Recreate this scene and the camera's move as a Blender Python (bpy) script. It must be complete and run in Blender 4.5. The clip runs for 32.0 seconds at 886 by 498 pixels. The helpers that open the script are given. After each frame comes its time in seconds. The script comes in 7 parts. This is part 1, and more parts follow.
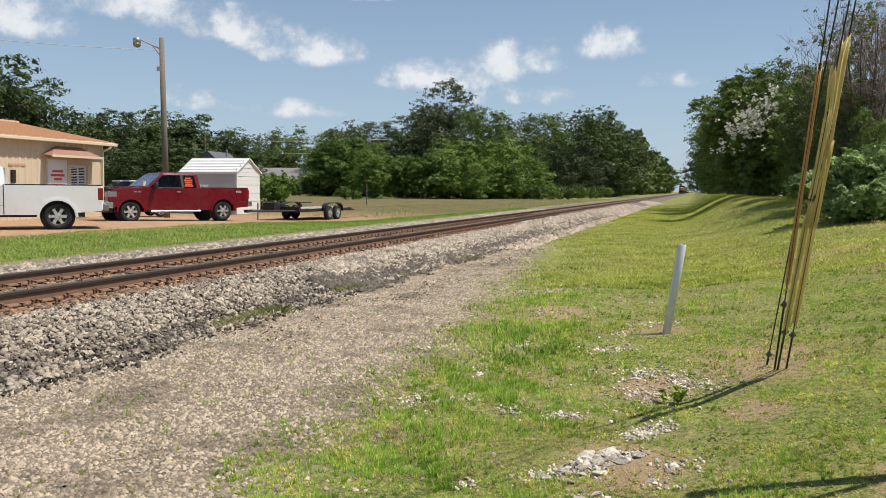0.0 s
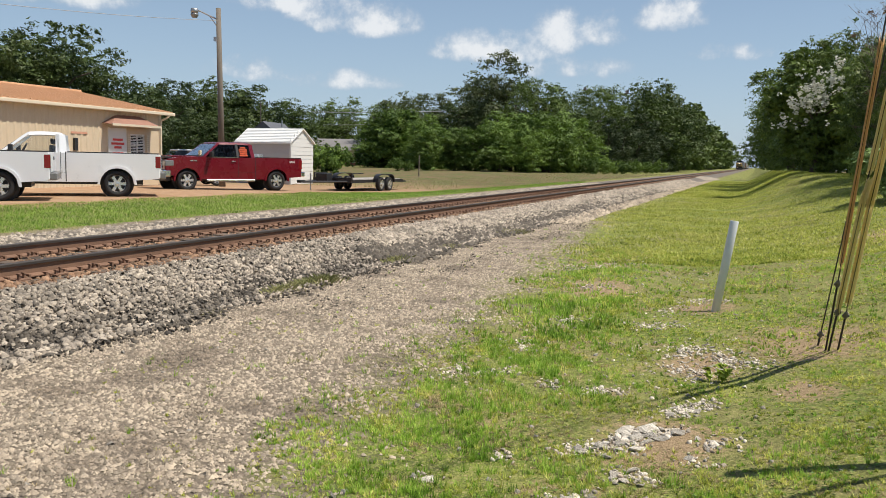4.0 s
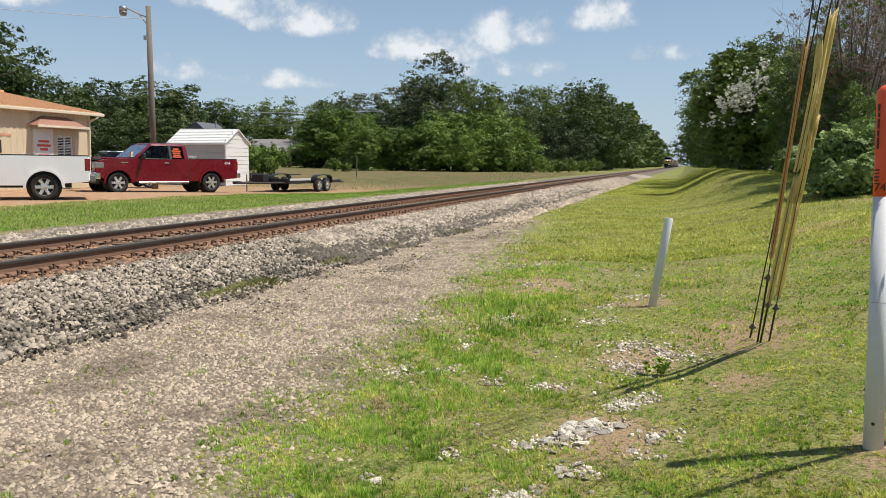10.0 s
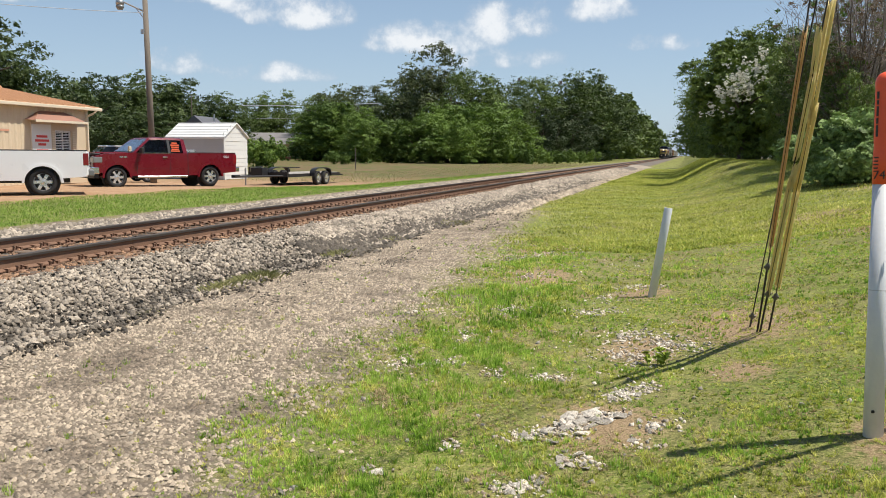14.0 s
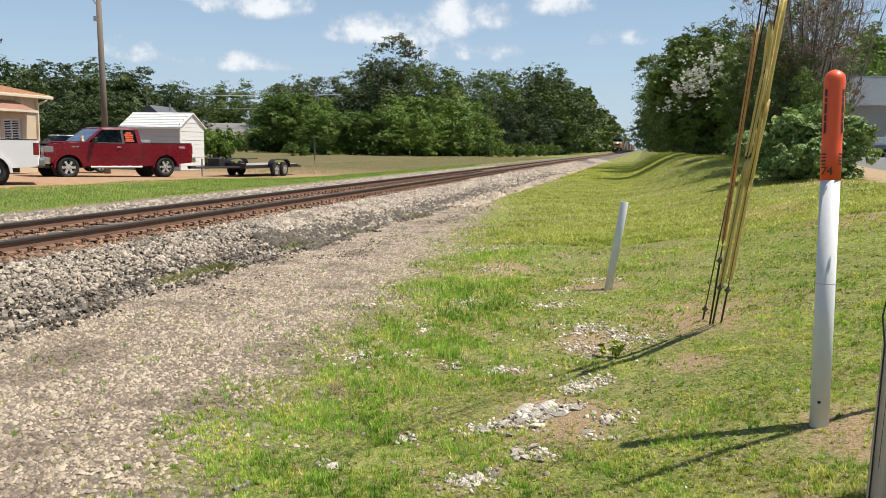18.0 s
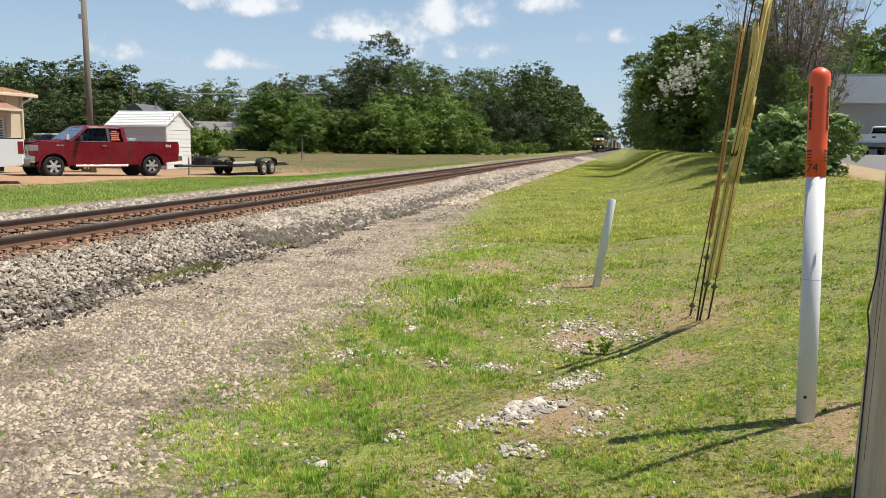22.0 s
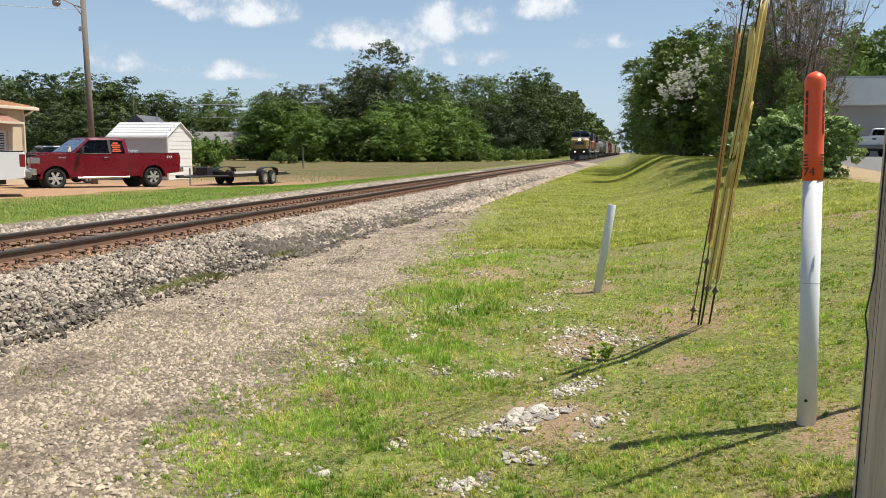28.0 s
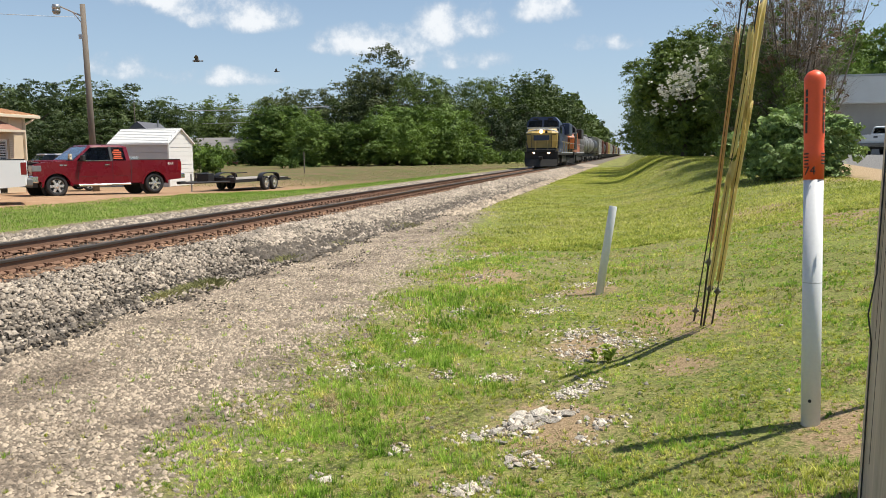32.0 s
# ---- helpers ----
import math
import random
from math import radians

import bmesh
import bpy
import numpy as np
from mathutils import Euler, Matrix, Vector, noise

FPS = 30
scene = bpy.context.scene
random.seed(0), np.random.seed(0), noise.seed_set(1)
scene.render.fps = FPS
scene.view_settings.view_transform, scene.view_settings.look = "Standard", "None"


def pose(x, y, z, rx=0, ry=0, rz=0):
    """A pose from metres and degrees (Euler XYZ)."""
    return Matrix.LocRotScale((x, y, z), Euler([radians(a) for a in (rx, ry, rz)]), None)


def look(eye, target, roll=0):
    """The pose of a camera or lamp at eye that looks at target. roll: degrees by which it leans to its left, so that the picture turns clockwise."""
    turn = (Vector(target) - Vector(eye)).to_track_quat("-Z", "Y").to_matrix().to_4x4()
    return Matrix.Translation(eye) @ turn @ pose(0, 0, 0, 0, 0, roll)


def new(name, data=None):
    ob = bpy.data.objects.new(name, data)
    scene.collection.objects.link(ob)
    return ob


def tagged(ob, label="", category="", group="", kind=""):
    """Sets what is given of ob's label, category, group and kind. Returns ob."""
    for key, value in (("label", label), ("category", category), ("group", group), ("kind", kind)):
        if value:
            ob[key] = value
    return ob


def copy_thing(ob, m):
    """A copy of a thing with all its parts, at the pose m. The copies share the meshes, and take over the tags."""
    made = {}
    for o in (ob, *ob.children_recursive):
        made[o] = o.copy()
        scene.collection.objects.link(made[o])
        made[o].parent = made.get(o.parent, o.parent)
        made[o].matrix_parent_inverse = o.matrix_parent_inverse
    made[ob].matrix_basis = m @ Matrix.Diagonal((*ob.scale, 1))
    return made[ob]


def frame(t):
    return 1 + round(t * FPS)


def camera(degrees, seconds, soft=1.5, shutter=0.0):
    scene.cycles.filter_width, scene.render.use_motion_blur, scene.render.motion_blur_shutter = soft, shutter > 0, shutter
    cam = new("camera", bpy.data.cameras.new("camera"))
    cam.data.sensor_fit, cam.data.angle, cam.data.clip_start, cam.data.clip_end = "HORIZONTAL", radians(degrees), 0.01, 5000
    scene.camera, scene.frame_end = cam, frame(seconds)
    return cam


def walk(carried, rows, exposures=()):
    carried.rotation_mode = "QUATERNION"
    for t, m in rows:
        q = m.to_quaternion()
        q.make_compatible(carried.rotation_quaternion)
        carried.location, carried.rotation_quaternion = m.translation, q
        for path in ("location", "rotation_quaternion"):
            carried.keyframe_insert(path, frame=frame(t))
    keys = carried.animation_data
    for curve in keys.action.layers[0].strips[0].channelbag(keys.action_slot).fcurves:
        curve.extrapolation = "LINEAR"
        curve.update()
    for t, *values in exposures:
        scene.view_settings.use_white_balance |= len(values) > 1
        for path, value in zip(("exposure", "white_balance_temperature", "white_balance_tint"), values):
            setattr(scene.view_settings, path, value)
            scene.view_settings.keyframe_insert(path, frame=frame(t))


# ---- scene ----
TRACK_X = -8.2
RAIL_TOP = 0.0


def eye(x, y, z, yaw, pitch, roll):
    """A handheld camera pose: yaw to the left of the track's direction, pitch up, roll to the left, in degrees."""
    return pose(x, y, z, 90 + pitch, 0, yaw) @ pose(0, 0, 0, 0, 0, roll)


cam = camera(57.13, 32.0, soft=0.5)
walk(cam, [
    (0, eye(-0.075, -0.028, 1.220, 17.16, -4.24, 0.67)),
    (0.5, eye(-0.074, -0.016, 1.216, 17.15, -4.33, 0.76)),
    (1, eye(-0.074, -0.020, 1.216, 17.10, -4.47, 0.86)),
    (1.5, eye(-0.076, -0.018, 1.216, 17.12, -4.70, 0.75)),
    (2, eye(-0.075, -0.019, 1.217, 17.39, -5.00, 0.73)),
    (2.5, eye(-0.079, -0.027, 1.218, 17.68, -5.20, 0.71)),
    (3, eye(-0.080, -0.031, 1.208, 17.38, -5.81, 0.90)),
    (3.5, eye(-0.035, -0.014, 1.206, 18.66, -6.25, 1.52)),
    (4, eye(-0.017, 0.005, 1.211, 20.78, -6.22, 1.36)),
    (4.5, eye(-0.033, -0.022, 1.210, 21.32, -5.80, 0.51)),
    (6.5, eye(-0.036, -0.025, 1.217, 20.44, -5.24, 0.81)),
    (7, eye(-0.039, -0.023, 1.213, 19.69, -5.33, 1.16)),
    (7.5, eye(-0.045, -0.025, 1.210, 19.13, -5.49, 1.26)),
    (8, eye(-0.046, -0.023, 1.212, 18.82, -5.83, 1.18)),
    (8.5, eye(-0.051, -0.027, 1.216, 18.31, -5.77, 1.00)),
    (9, eye(-0.039, -0.029, 1.214, 17.41, -5.70, 0.95)),
    (9.5, eye(-0.041, -0.015, 1.215, 16.75, -5.97, 0.88)),
    (10, eye(-0.042, -0.021, 1.217, 16.45, -6.15, 0.97)),
    (10.5, eye(-0.044, -0.026, 1.217, 16.38, -6.15, 1.13)),
    (11, eye(-0.045, -0.027, 1.215, 16.43, -6.24, 1.24)),
    (11.5, eye(-0.044, -0.031, 1.216, 16.47, -6.30, 1.24)),
    (12, eye(-0.040, -0.024, 1.213, 16.42, -6.22, 1.12)),
    (12.5, eye(-0.043, -0.030, 1.217, 16.32, -6.13, 1.06)),
    (13, eye(-0.040, -0.022, 1.215, 16.35, -6.09, 0.97)),
    (13.5, eye(-0.043, -0.021, 1.215, 16.23, -6.19, 0.84)),
    (14, eye(-0.040, -0.017, 1.212, 16.42, -6.70, 0.52)),
    (14.5, eye(-0.036, -0.011, 1.205, 16.59, -7.07, 0.50)),
    (16.5, eye(-0.020, -0.014, 1.210, 14.43, -6.95, 0.84)),
    (17, eye(-0.025, -0.005, 1.210, 14.15, -7.06, 0.94)),
    (17.5, eye(-0.025, -0.001, 1.209, 13.80, -7.15, 1.00)),
    (18, eye(-0.025, -0.005, 1.216, 13.57, -7.19, 1.00)),
    (18.5, eye(-0.023, 0.002, 1.214, 13.48, -7.18, 0.99)),
    (19, eye(-0.028, 0.007, 1.214, 13.30, -7.25, 1.01)),
    (19.5, eye(-0.032, 0.011, 1.213, 13.25, -7.39, 1.09)),
    (20, eye(-0.035, 0.002, 1.212, 13.32, -7.51, 1.16)),
    (20.5, eye(-0.034, -0.007, 1.212, 13.22, -7.62, 1.18)),
    (21, eye(-0.034, -0.008, 1.211, 12.99, -7.55, 1.15)),
    (21.5, eye(-0.031, -0.007, 1.215, 12.86, -7.43, 0.97)),
    (22, eye(-0.026, -0.008, 1.212, 12.72, -7.30, 0.91)),
    (22.5, eye(-0.022, -0.011, 1.214, 12.59, -7.33, 0.77)),
    (23, eye(-0.022, -0.019, 1.212, 12.62, -7.29, 0.83)),
    (23.5, eye(-0.021, -0.019, 1.213, 12.71, -7.20, 0.80)),
    (24, eye(-0.017, -0.017, 1.216, 12.82, -7.14, 0.67)),
    (24.5, eye(-0.017, -0.025, 1.215, 12.88, -7.01, 0.59)),
    (25, eye(-0.016, -0.028, 1.214, 12.96, -6.84, 0.47)),
    (25.5, eye(-0.013, -0.028, 1.216, 13.02, -6.75, 0.33)),
    (27.5, eye(-0.009, -0.024, 1.221, 12.87, -6.74, 0.36)),
    (28, eye(-0.009, -0.022, 1.220, 12.87, -6.80, 0.18)),
    (28.5, eye(-0.007, -0.019, 1.215, 12.83, -7.01, 0.06)),
    (29, eye(-0.001, -0.010, 1.216, 12.47, -7.13, 0.06)),
    (29.5, eye(0.000, -0.006, 1.217, 12.35, -6.98, 0.02)),
    (30, eye(-0.003, -0.008, 1.221, 12.47, -6.71, -0.18)),
    (30.5, eye(-0.002, -0.008, 1.220, 12.55, -6.61, -0.26)),
    (31, eye(-0.002, -0.005, 1.221, 12.65, -6.59, -0.31)),
    (31.5, eye(0.000, -0.005, 1.222, 12.82, -6.59, -0.34)),
    (32, eye(0.000, 0.000, 1.220, 13.03, -6.58, -0.50)),
], exposures=[(0, 0.23), (10, 0.27), (14.5, 0.35), (18, 0.40), (32, 0.40)])

# ---- sky, sun ----
SUN_EL, SUN_AZ = radians(64.5), radians(80)   # azimuth clockwise from the track's direction (+y)


def node_tools(tree):
    def add(kind, **values):
        n = tree.nodes.new(kind)
        for key, value in values.items():
            if key in n.inputs:
                n.inputs[key].default_value = value
        return n
    return add, tree.links.new


def sky_world():
    world = bpy.data.worlds.new("sky")
    scene.world = world
    world.use_nodes = True
    tree = world.node_tree
    tree.nodes.clear()
    add, link = node_tools(tree)
    out = add("ShaderNodeOutputWorld")
    bg = add("ShaderNodeBackground", Strength=0.078)
    sky = add("ShaderNodeTexSky")
    sky.sky_type, sky.sun_disc = "NISHITA", False
    sky.sun_elevation, sky.sun_rotation = SUN_EL, SUN_AZ
    sky.air_density, sky.dust_density, sky.ozone_density = 1.0, 0.4, 2.6
    coord = add("ShaderNodeTexCoord")
    # cumulus banks: billowy noise on the sky dome, gathered in a few banks low over the far trees
    split = add("ShaderNodeSeparateXYZ")
    link(coord.outputs["Generated"], split.inputs[0])
    billow = add("ShaderNodeTexNoise", Scale=20.0, Detail=9.0, Roughness=0.62)
    link(coord.outputs["Generated"], billow.inputs["Vector"])
    total = None
    for az, el, wide, high, level in CLOUDS:
        d = Vector((math.sin(radians(az)) * math.cos(radians(el)), math.cos(radians(az)) * math.cos(radians(el)), math.sin(radians(el))))
        side = Vector((math.cos(radians(az)), -math.sin(radians(az)), 0))
        up = side.cross(d)
        across, above, ahead = add("ShaderNodeVectorMath"), add("ShaderNodeVectorMath"), add("ShaderNodeVectorMath")
        for n, v in ((across, side), (above, up), (ahead, d)):
            n.operation = "DOT_PRODUCT"
            link(coord.outputs["Generated"], n.inputs[0])
            n.inputs[1].default_value = v
        def op(kind, a, b):
            n = add("ShaderNodeMath")
            n.operation = kind
            for k, s in enumerate((a, b)):
                if isinstance(s, float):
                    n.inputs[k].default_value = s
                else:
                    link(s, n.inputs[k])
            return n.outputs[0]
        u = op("DIVIDE", across.outputs["Value"], radians(wide))
        v = op("DIVIDE", above.outputs["Value"], radians(high))
        flat = op("MULTIPLY", op("MINIMUM", v, 0.0), 1.2)      # flat bases, round tops
        v2 = op("ADD", v, flat)
        r2 = op("ADD", op("MULTIPLY", u, u), op("MULTIPLY", v2, v2))
        blob = op("MULTIPLY", op("SUBTRACT", 1.0, r2), level)
        front = op("GREATER_THAN", ahead.outputs["Value"], 0.3)
        blob = op("MULTIPLY", op("MAXIMUM", blob, -1.0), front)
        blob = op("ADD", blob, op("SUBTRACT", front, 1.0))
        total = blob if total is None else op("MAXIMUM", total, blob)
    puffs = add("ShaderNodeTexNoise", Scale=42.0, Detail=7.0, Roughness=0.6)
    link(coord.outputs["Generated"], puffs.inputs["Vector"])
    ragged = op("ADD", op("MULTIPLY", op("SUBTRACT", billow.outputs["Fac"], 0.5), 5.5), op("MULTIPLY", op("SUBTRACT", puffs.outputs["Fac"], 0.5), 2.4))
    mix_in = op("ADD", total, op("MULTIPLY", ragged, op("MINIMUM", op("MAXIMUM", op("ADD", total, 1.05), 0.0), 1.0)))
    cover = add("ShaderNodeMapRange", **{"From Min": -0.5, "From Max": 1.7})
    cover.interpolation_type = "SMOOTHSTEP"
    link(mix_in, cover.inputs[0])
    shade = add("ShaderNodeMapRange", **{"From Min": 0.1, "From Max": 1.4, "To Min": 0.66, "To Max": 1.0})
    link(mix_in, shade.inputs[0])
    white = add("ShaderNodeMix")
    white.data_type = "RGBA"
    white.inputs["A"].default_value = (4.9, 5.7, 6.8, 1)
    white.inputs["B"].default_value = (9.5, 9.7, 9.9, 1)
    link(cover.outputs[0], white.inputs["Factor"])
    haze = add("ShaderNodeMapRange", **{"From Min": 0.0, "From Max": 0.30, "To Min": 0.66, "To Max": 0.16})
    link(split.outputs["Z"], haze.inputs[0])
    pale = add("ShaderNodeMix")
    pale.data_type = "RGBA"
    pale.inputs["B"].default_value = (5.0, 6.6, 8.6, 1)
    link(haze.outputs[0], pale.inputs["Factor"])
    link(sky.outputs[0], pale.inputs["A"])
    mixed = add("ShaderNodeMix")
    mixed.data_type = "RGBA"
    dense = op("MULTIPLY", cover.outputs[0], 0.88)
    link(dense, mixed.inputs["Factor"])
    link(pale.outputs["Result"], mixed.inputs["A"])
    link(white.outputs["Result"], mixed.inputs["B"])
    link(mixed.outputs["Result"], bg.inputs["Color"])
    link(bg.outputs[0], out.inputs["Surface"])


# azimuth from the track (clockwise), elevation, half width, half height, density
CLOUDS = [
    (-37.5, 11.4, 4.6, 2.0, 1.2), (-32.0, 10.2, 4.2, 1.8, 1.4), (-26.6, 9.0, 3.8, 1.8, 1.6),
    (-34.8, 10.8, 3.6, 1.5, 0.9), (-29.3, 9.7, 3.6, 1.4, 0.9), (-17.2, 7.4, 4.4, 1.7, 1.4), (-13.2, 8.2, 1.9, 2.1, 1.2), (-10.4, 8.6, 1.8, 1.7, 1.2), (-12.5, 6.2, 3.6, 1.0, 0.7),
    (-6.0, 9.6, 2.7, 1.8, 1.6), (-2.0, 7.2, 2.4, 0.8, 0.9), (-34, 5.5, 2.6, 1.1, 0.7),
    (-28.4, 5.1, 3.6, 0.9, 0.8), (-33.8, 5.4, 2.4, 1.0, 0.9), (-46, 10.0, 5.0, 2.4, 1.2), (-23, 13.2, 3.5, 1.2, 0.9), (-60, 16, 9, 4, 1.1), (30, 20, 9, 4, 1.0), (120, 30, 14, 7, 1.0), (190, 22, 12, 6, 1.0),
]
sky_world()
sun = new("sun", bpy.data.lights.new("sun", "SUN"))
sun.data.energy, sun.data.angle, sun.data.color = 5.0, radians(0.53), (1.0, 0.93, 0.82)
sun_way = Vector((math.sin(SUN_AZ) * math.cos(SUN_EL), math.cos(SUN_AZ) * math.cos(SUN_EL), math.sin(SUN_EL)))
sun.matrix_basis = look(sun_way * 80, (0, 0, 0))

# ---- materials ----
def material(name, base, rough=0.7, metal=0.0, vary=0.15, scale=6.0, fine=60.0, bump=0.15, spec=0.5, stain=None, stain_at=0.55, per=None, coat=0.0, stretch=None):
    """A surface with broad and fine variation in colour, gloss and relief. stain: a second colour in patches. per: 'object' or 'island' variation."""
    m = bpy.data.materials.new(name)
    m.use_nodes = True
    tree = m.node_tree
    add, link = node_tools(tree)
    p = tree.nodes["Principled BSDF"]
    p.inputs["Metallic"].default_value = metal
    p.inputs["Specular IOR Level"].default_value = spec
    p.inputs["Coat Weight"].default_value = coat
    p.inputs["Coat Roughness"].default_value = 0.06
    coord = add("ShaderNodeTexCoord")
    broad = add("ShaderNodeTexNoise", Scale=scale, Detail=5.0, Roughness=0.6)
    grain = add("ShaderNodeTexNoise", Scale=fine, Detail=4.0, Roughness=0.65)
    place = coord.outputs["Object"]
    if stretch:        # grain drawn out along one axis
        pull = add("ShaderNodeVectorMath")
        pull.operation = "MULTIPLY"
        pull.inputs[1].default_value = stretch
        link(place, pull.inputs[0])
        place = pull.outputs[0]
    for n in (broad, grain):
        link(place, n.inputs["Vector"])
    value = add("ShaderNodeMath")
    value.operation = "ADD"
    link(broad.outputs["Fac"], value.inputs[0])
    link(grain.outputs["Fac"], value.inputs[1])
    tone = add("ShaderNodeMapRange", **{"From Min": 0.6, "From Max": 1.4, "To Min": 1 - vary, "To Max": 1 + vary})
    link(value.outputs[0], tone.inputs[0])
    last = tone.outputs[0]
    if per:
        source = add("ShaderNodeObjectInfo").outputs["Random"] if per == "object" else add("ShaderNodeNewGeometry").outputs["Random Per Island"]
        spread = add("ShaderNodeMapRange", **{"To Min": 0.5, "To Max": 1.45})
        link(source, spread.inputs[0])
        mul = add("ShaderNodeMath")
        mul.operation = "MULTIPLY"
        link(last, mul.inputs[0])
        link(spread.outputs[0], mul.inputs[1])
        last = mul.outputs[0]
    colour = add("ShaderNodeRGB")
    colour.outputs[0].default_value = (*base, 1)
    source = colour.outputs[0]
    if stain:
        patch = add("ShaderNodeTexNoise", Scale=scale * 0.6, Detail=8.0, Roughness=0.7)
        link(place, patch.inputs["Vector"])
        edge = add("ShaderNodeMapRange", **{"From Min": stain_at, "From Max": stain_at + 0.12})
        link(patch.outputs["Fac"], edge.inputs[0])
        mix = add("ShaderNodeMix")
        mix.data_type = "RGBA"
        mix.inputs["B"].default_value = (*stain, 1)
        link(edge.outputs[0], mix.inputs["Factor"])
        link(source, mix.inputs["A"])
        source = mix.outputs["Result"]
    shade = add("ShaderNodeVectorMath")
    shade.operation = "SCALE"
    link(source, shade.inputs[0])
    link(last, shade.inputs["Scale"])
    link(shade.outputs[0], p.inputs["Base Color"])
    gloss = add("ShaderNodeMapRange", **{"To Min": max(rough - 0.12, 0.03), "To Max": min(rough + 0.12, 1.0)})
    link(broad.outputs["Fac"], gloss.inputs[0])
    link(gloss.outputs[0], p.inputs["Roughness"])
    if bump:
        relief = add("ShaderNodeBump", Strength=bump, Distance=0.02)
        link(grain.outputs["Fac"], relief.inputs["Height"])
        link(relief.outputs[0], p.inputs["Normal"])
    return m


def leaf_material(name, dark, light, sheer=0.3):
    m = bpy.data.materials.new(name)
    m.use_nodes = True
    tree = m.node_tree
    add, link = node_tools(tree)
    p = tree.nodes["Principled BSDF"]
    p.inputs["Roughness"].default_value = 0.55
    p.inputs["Specular IOR Level"].default_value = 0.35
    geo = add("ShaderNodeNewGeometry")
    info = add("ShaderNodeObjectInfo")
    coord = add("ShaderNodeTexCoord")
    broad = add("ShaderNodeTexNoise", Scale=0.7, Detail=3.0)
    link(coord.outputs["Object"], broad.inputs["Vector"])
    total = add("ShaderNodeMath")
    total.operation = "ADD"
    link(geo.outputs["Random Per Island"], total.inputs[0])
    link(broad.outputs["Fac"], total.inputs[1])
    more = add("ShaderNodeMath")
    more.operation = "ADD"
    link(total.outputs[0], more.inputs[0])
    link(info.outputs["Random"], more.inputs[1])
    ramp = add("ShaderNodeMapRange", **{"From Min": 0.5, "From Max": 2.3})
    link(more.outputs[0], ramp.inputs[0])
    mix = add("ShaderNodeMix")
    mix.data_type = "RGBA"
    mix.inputs["A"].default_value = (*dark, 1)
    mix.inputs["B"].default_value = (*light, 1)
    link(ramp.outputs[0], mix.inputs["Factor"])
    link(mix.outputs["Result"], p.inputs["Base Color"])
    through_leaf = add("ShaderNodeBsdfTranslucent")
    link(mix.outputs["Result"], through_leaf.inputs["Color"])
    both = add("ShaderNodeMixShader", Fac=sheer)
    link(p.outputs[0], both.inputs[1])
    link(through_leaf.outputs[0], both.inputs[2])
    link(both.outputs[0], tree.nodes["Material Output"].inputs["Surface"])
    return m


def grass_material(name, deep, middle, pale):
    """Grass whose patches run from deep green to straw, blade by blade and bed by bed. The finer noise also paints
    shade between tufts.
    """
    m = bpy.data.materials.new(name)
    m.use_nodes = True
    tree = m.node_tree
    add, link = node_tools(tree)
    p = tree.nodes["Principled BSDF"]
    p.inputs["Roughness"].default_value = 0.5
    p.inputs["Specular IOR Level"].default_value = 0.3
    geo = add("ShaderNodeNewGeometry")
    half = add("ShaderNodeMath")
    half.operation = "MULTIPLY"
    half.inputs[1].default_value = 0.5
    link(geo.outputs["Random Per Island"], half.inputs[0])
    total = half.outputs[0]
    for scale, weight in ((0.8, 1.5), (3.6, 1.6), (15.0, 2.2), (40.0, 1.2)):
        n = add("ShaderNodeTexNoise", Scale=scale, Detail=4.0, Roughness=0.65)
        link(geo.outputs["Position"], n.inputs["Vector"])
        s = add("ShaderNodeMath")
        s.operation = "MULTIPLY_ADD"
        s.inputs[1].default_value = weight
        link(n.outputs["Fac"], s.inputs[0])
        link(total, s.inputs[2])
        total = s.outputs[0]
    ramp = add("ShaderNodeValToRGB")
    span = add("ShaderNodeMapRange", **{"From Min": 2.85, "From Max": 4.15})
    link(total, span.inputs[0])
    link(span.outputs[0], ramp.inputs[0])
    ramp.color_ramp.elements[0].color = (*deep, 1)
    ramp.color_ramp.elements[1].color = (*pale, 1)
    ramp.color_ramp.elements.new(0.5).color = (*middle, 1)
    link(ramp.outputs[0], p.inputs["Base Color"])
    through_leaf = add("ShaderNodeBsdfTranslucent")
    link(ramp.outputs[0], through_leaf.inputs["Color"])
    both = add("ShaderNodeMixShader", Fac=0.4)
    link(p.outputs[0], both.inputs[1])
    link(through_leaf.outputs[0], both.inputs[2])
    link(both.outputs[0], tree.nodes["Material Output"].inputs["Surface"])
    return m


def glow(name, colour, strength):
    m = bpy.data.materials.new(name)
    m.use_nodes = True
    p = m.node_tree.nodes["Principled BSDF"]
    p.inputs["Emission Color"].default_value = (*colour, 1)
    p.inputs["Emission Strength"].default_value = strength
    return m


def glass(name, colour=(0.05, 0.06, 0.065), rough=0.03):
    m = bpy.data.materials.new(name)
    m.use_nodes = True
    p = m.node_tree.nodes["Principled BSDF"]
    p.inputs["Base Color"].default_value = (*colour, 1)
    p.inputs["Roughness"].default_value = rough
    p.inputs["Specular IOR Level"].default_value = 0.4
    return m


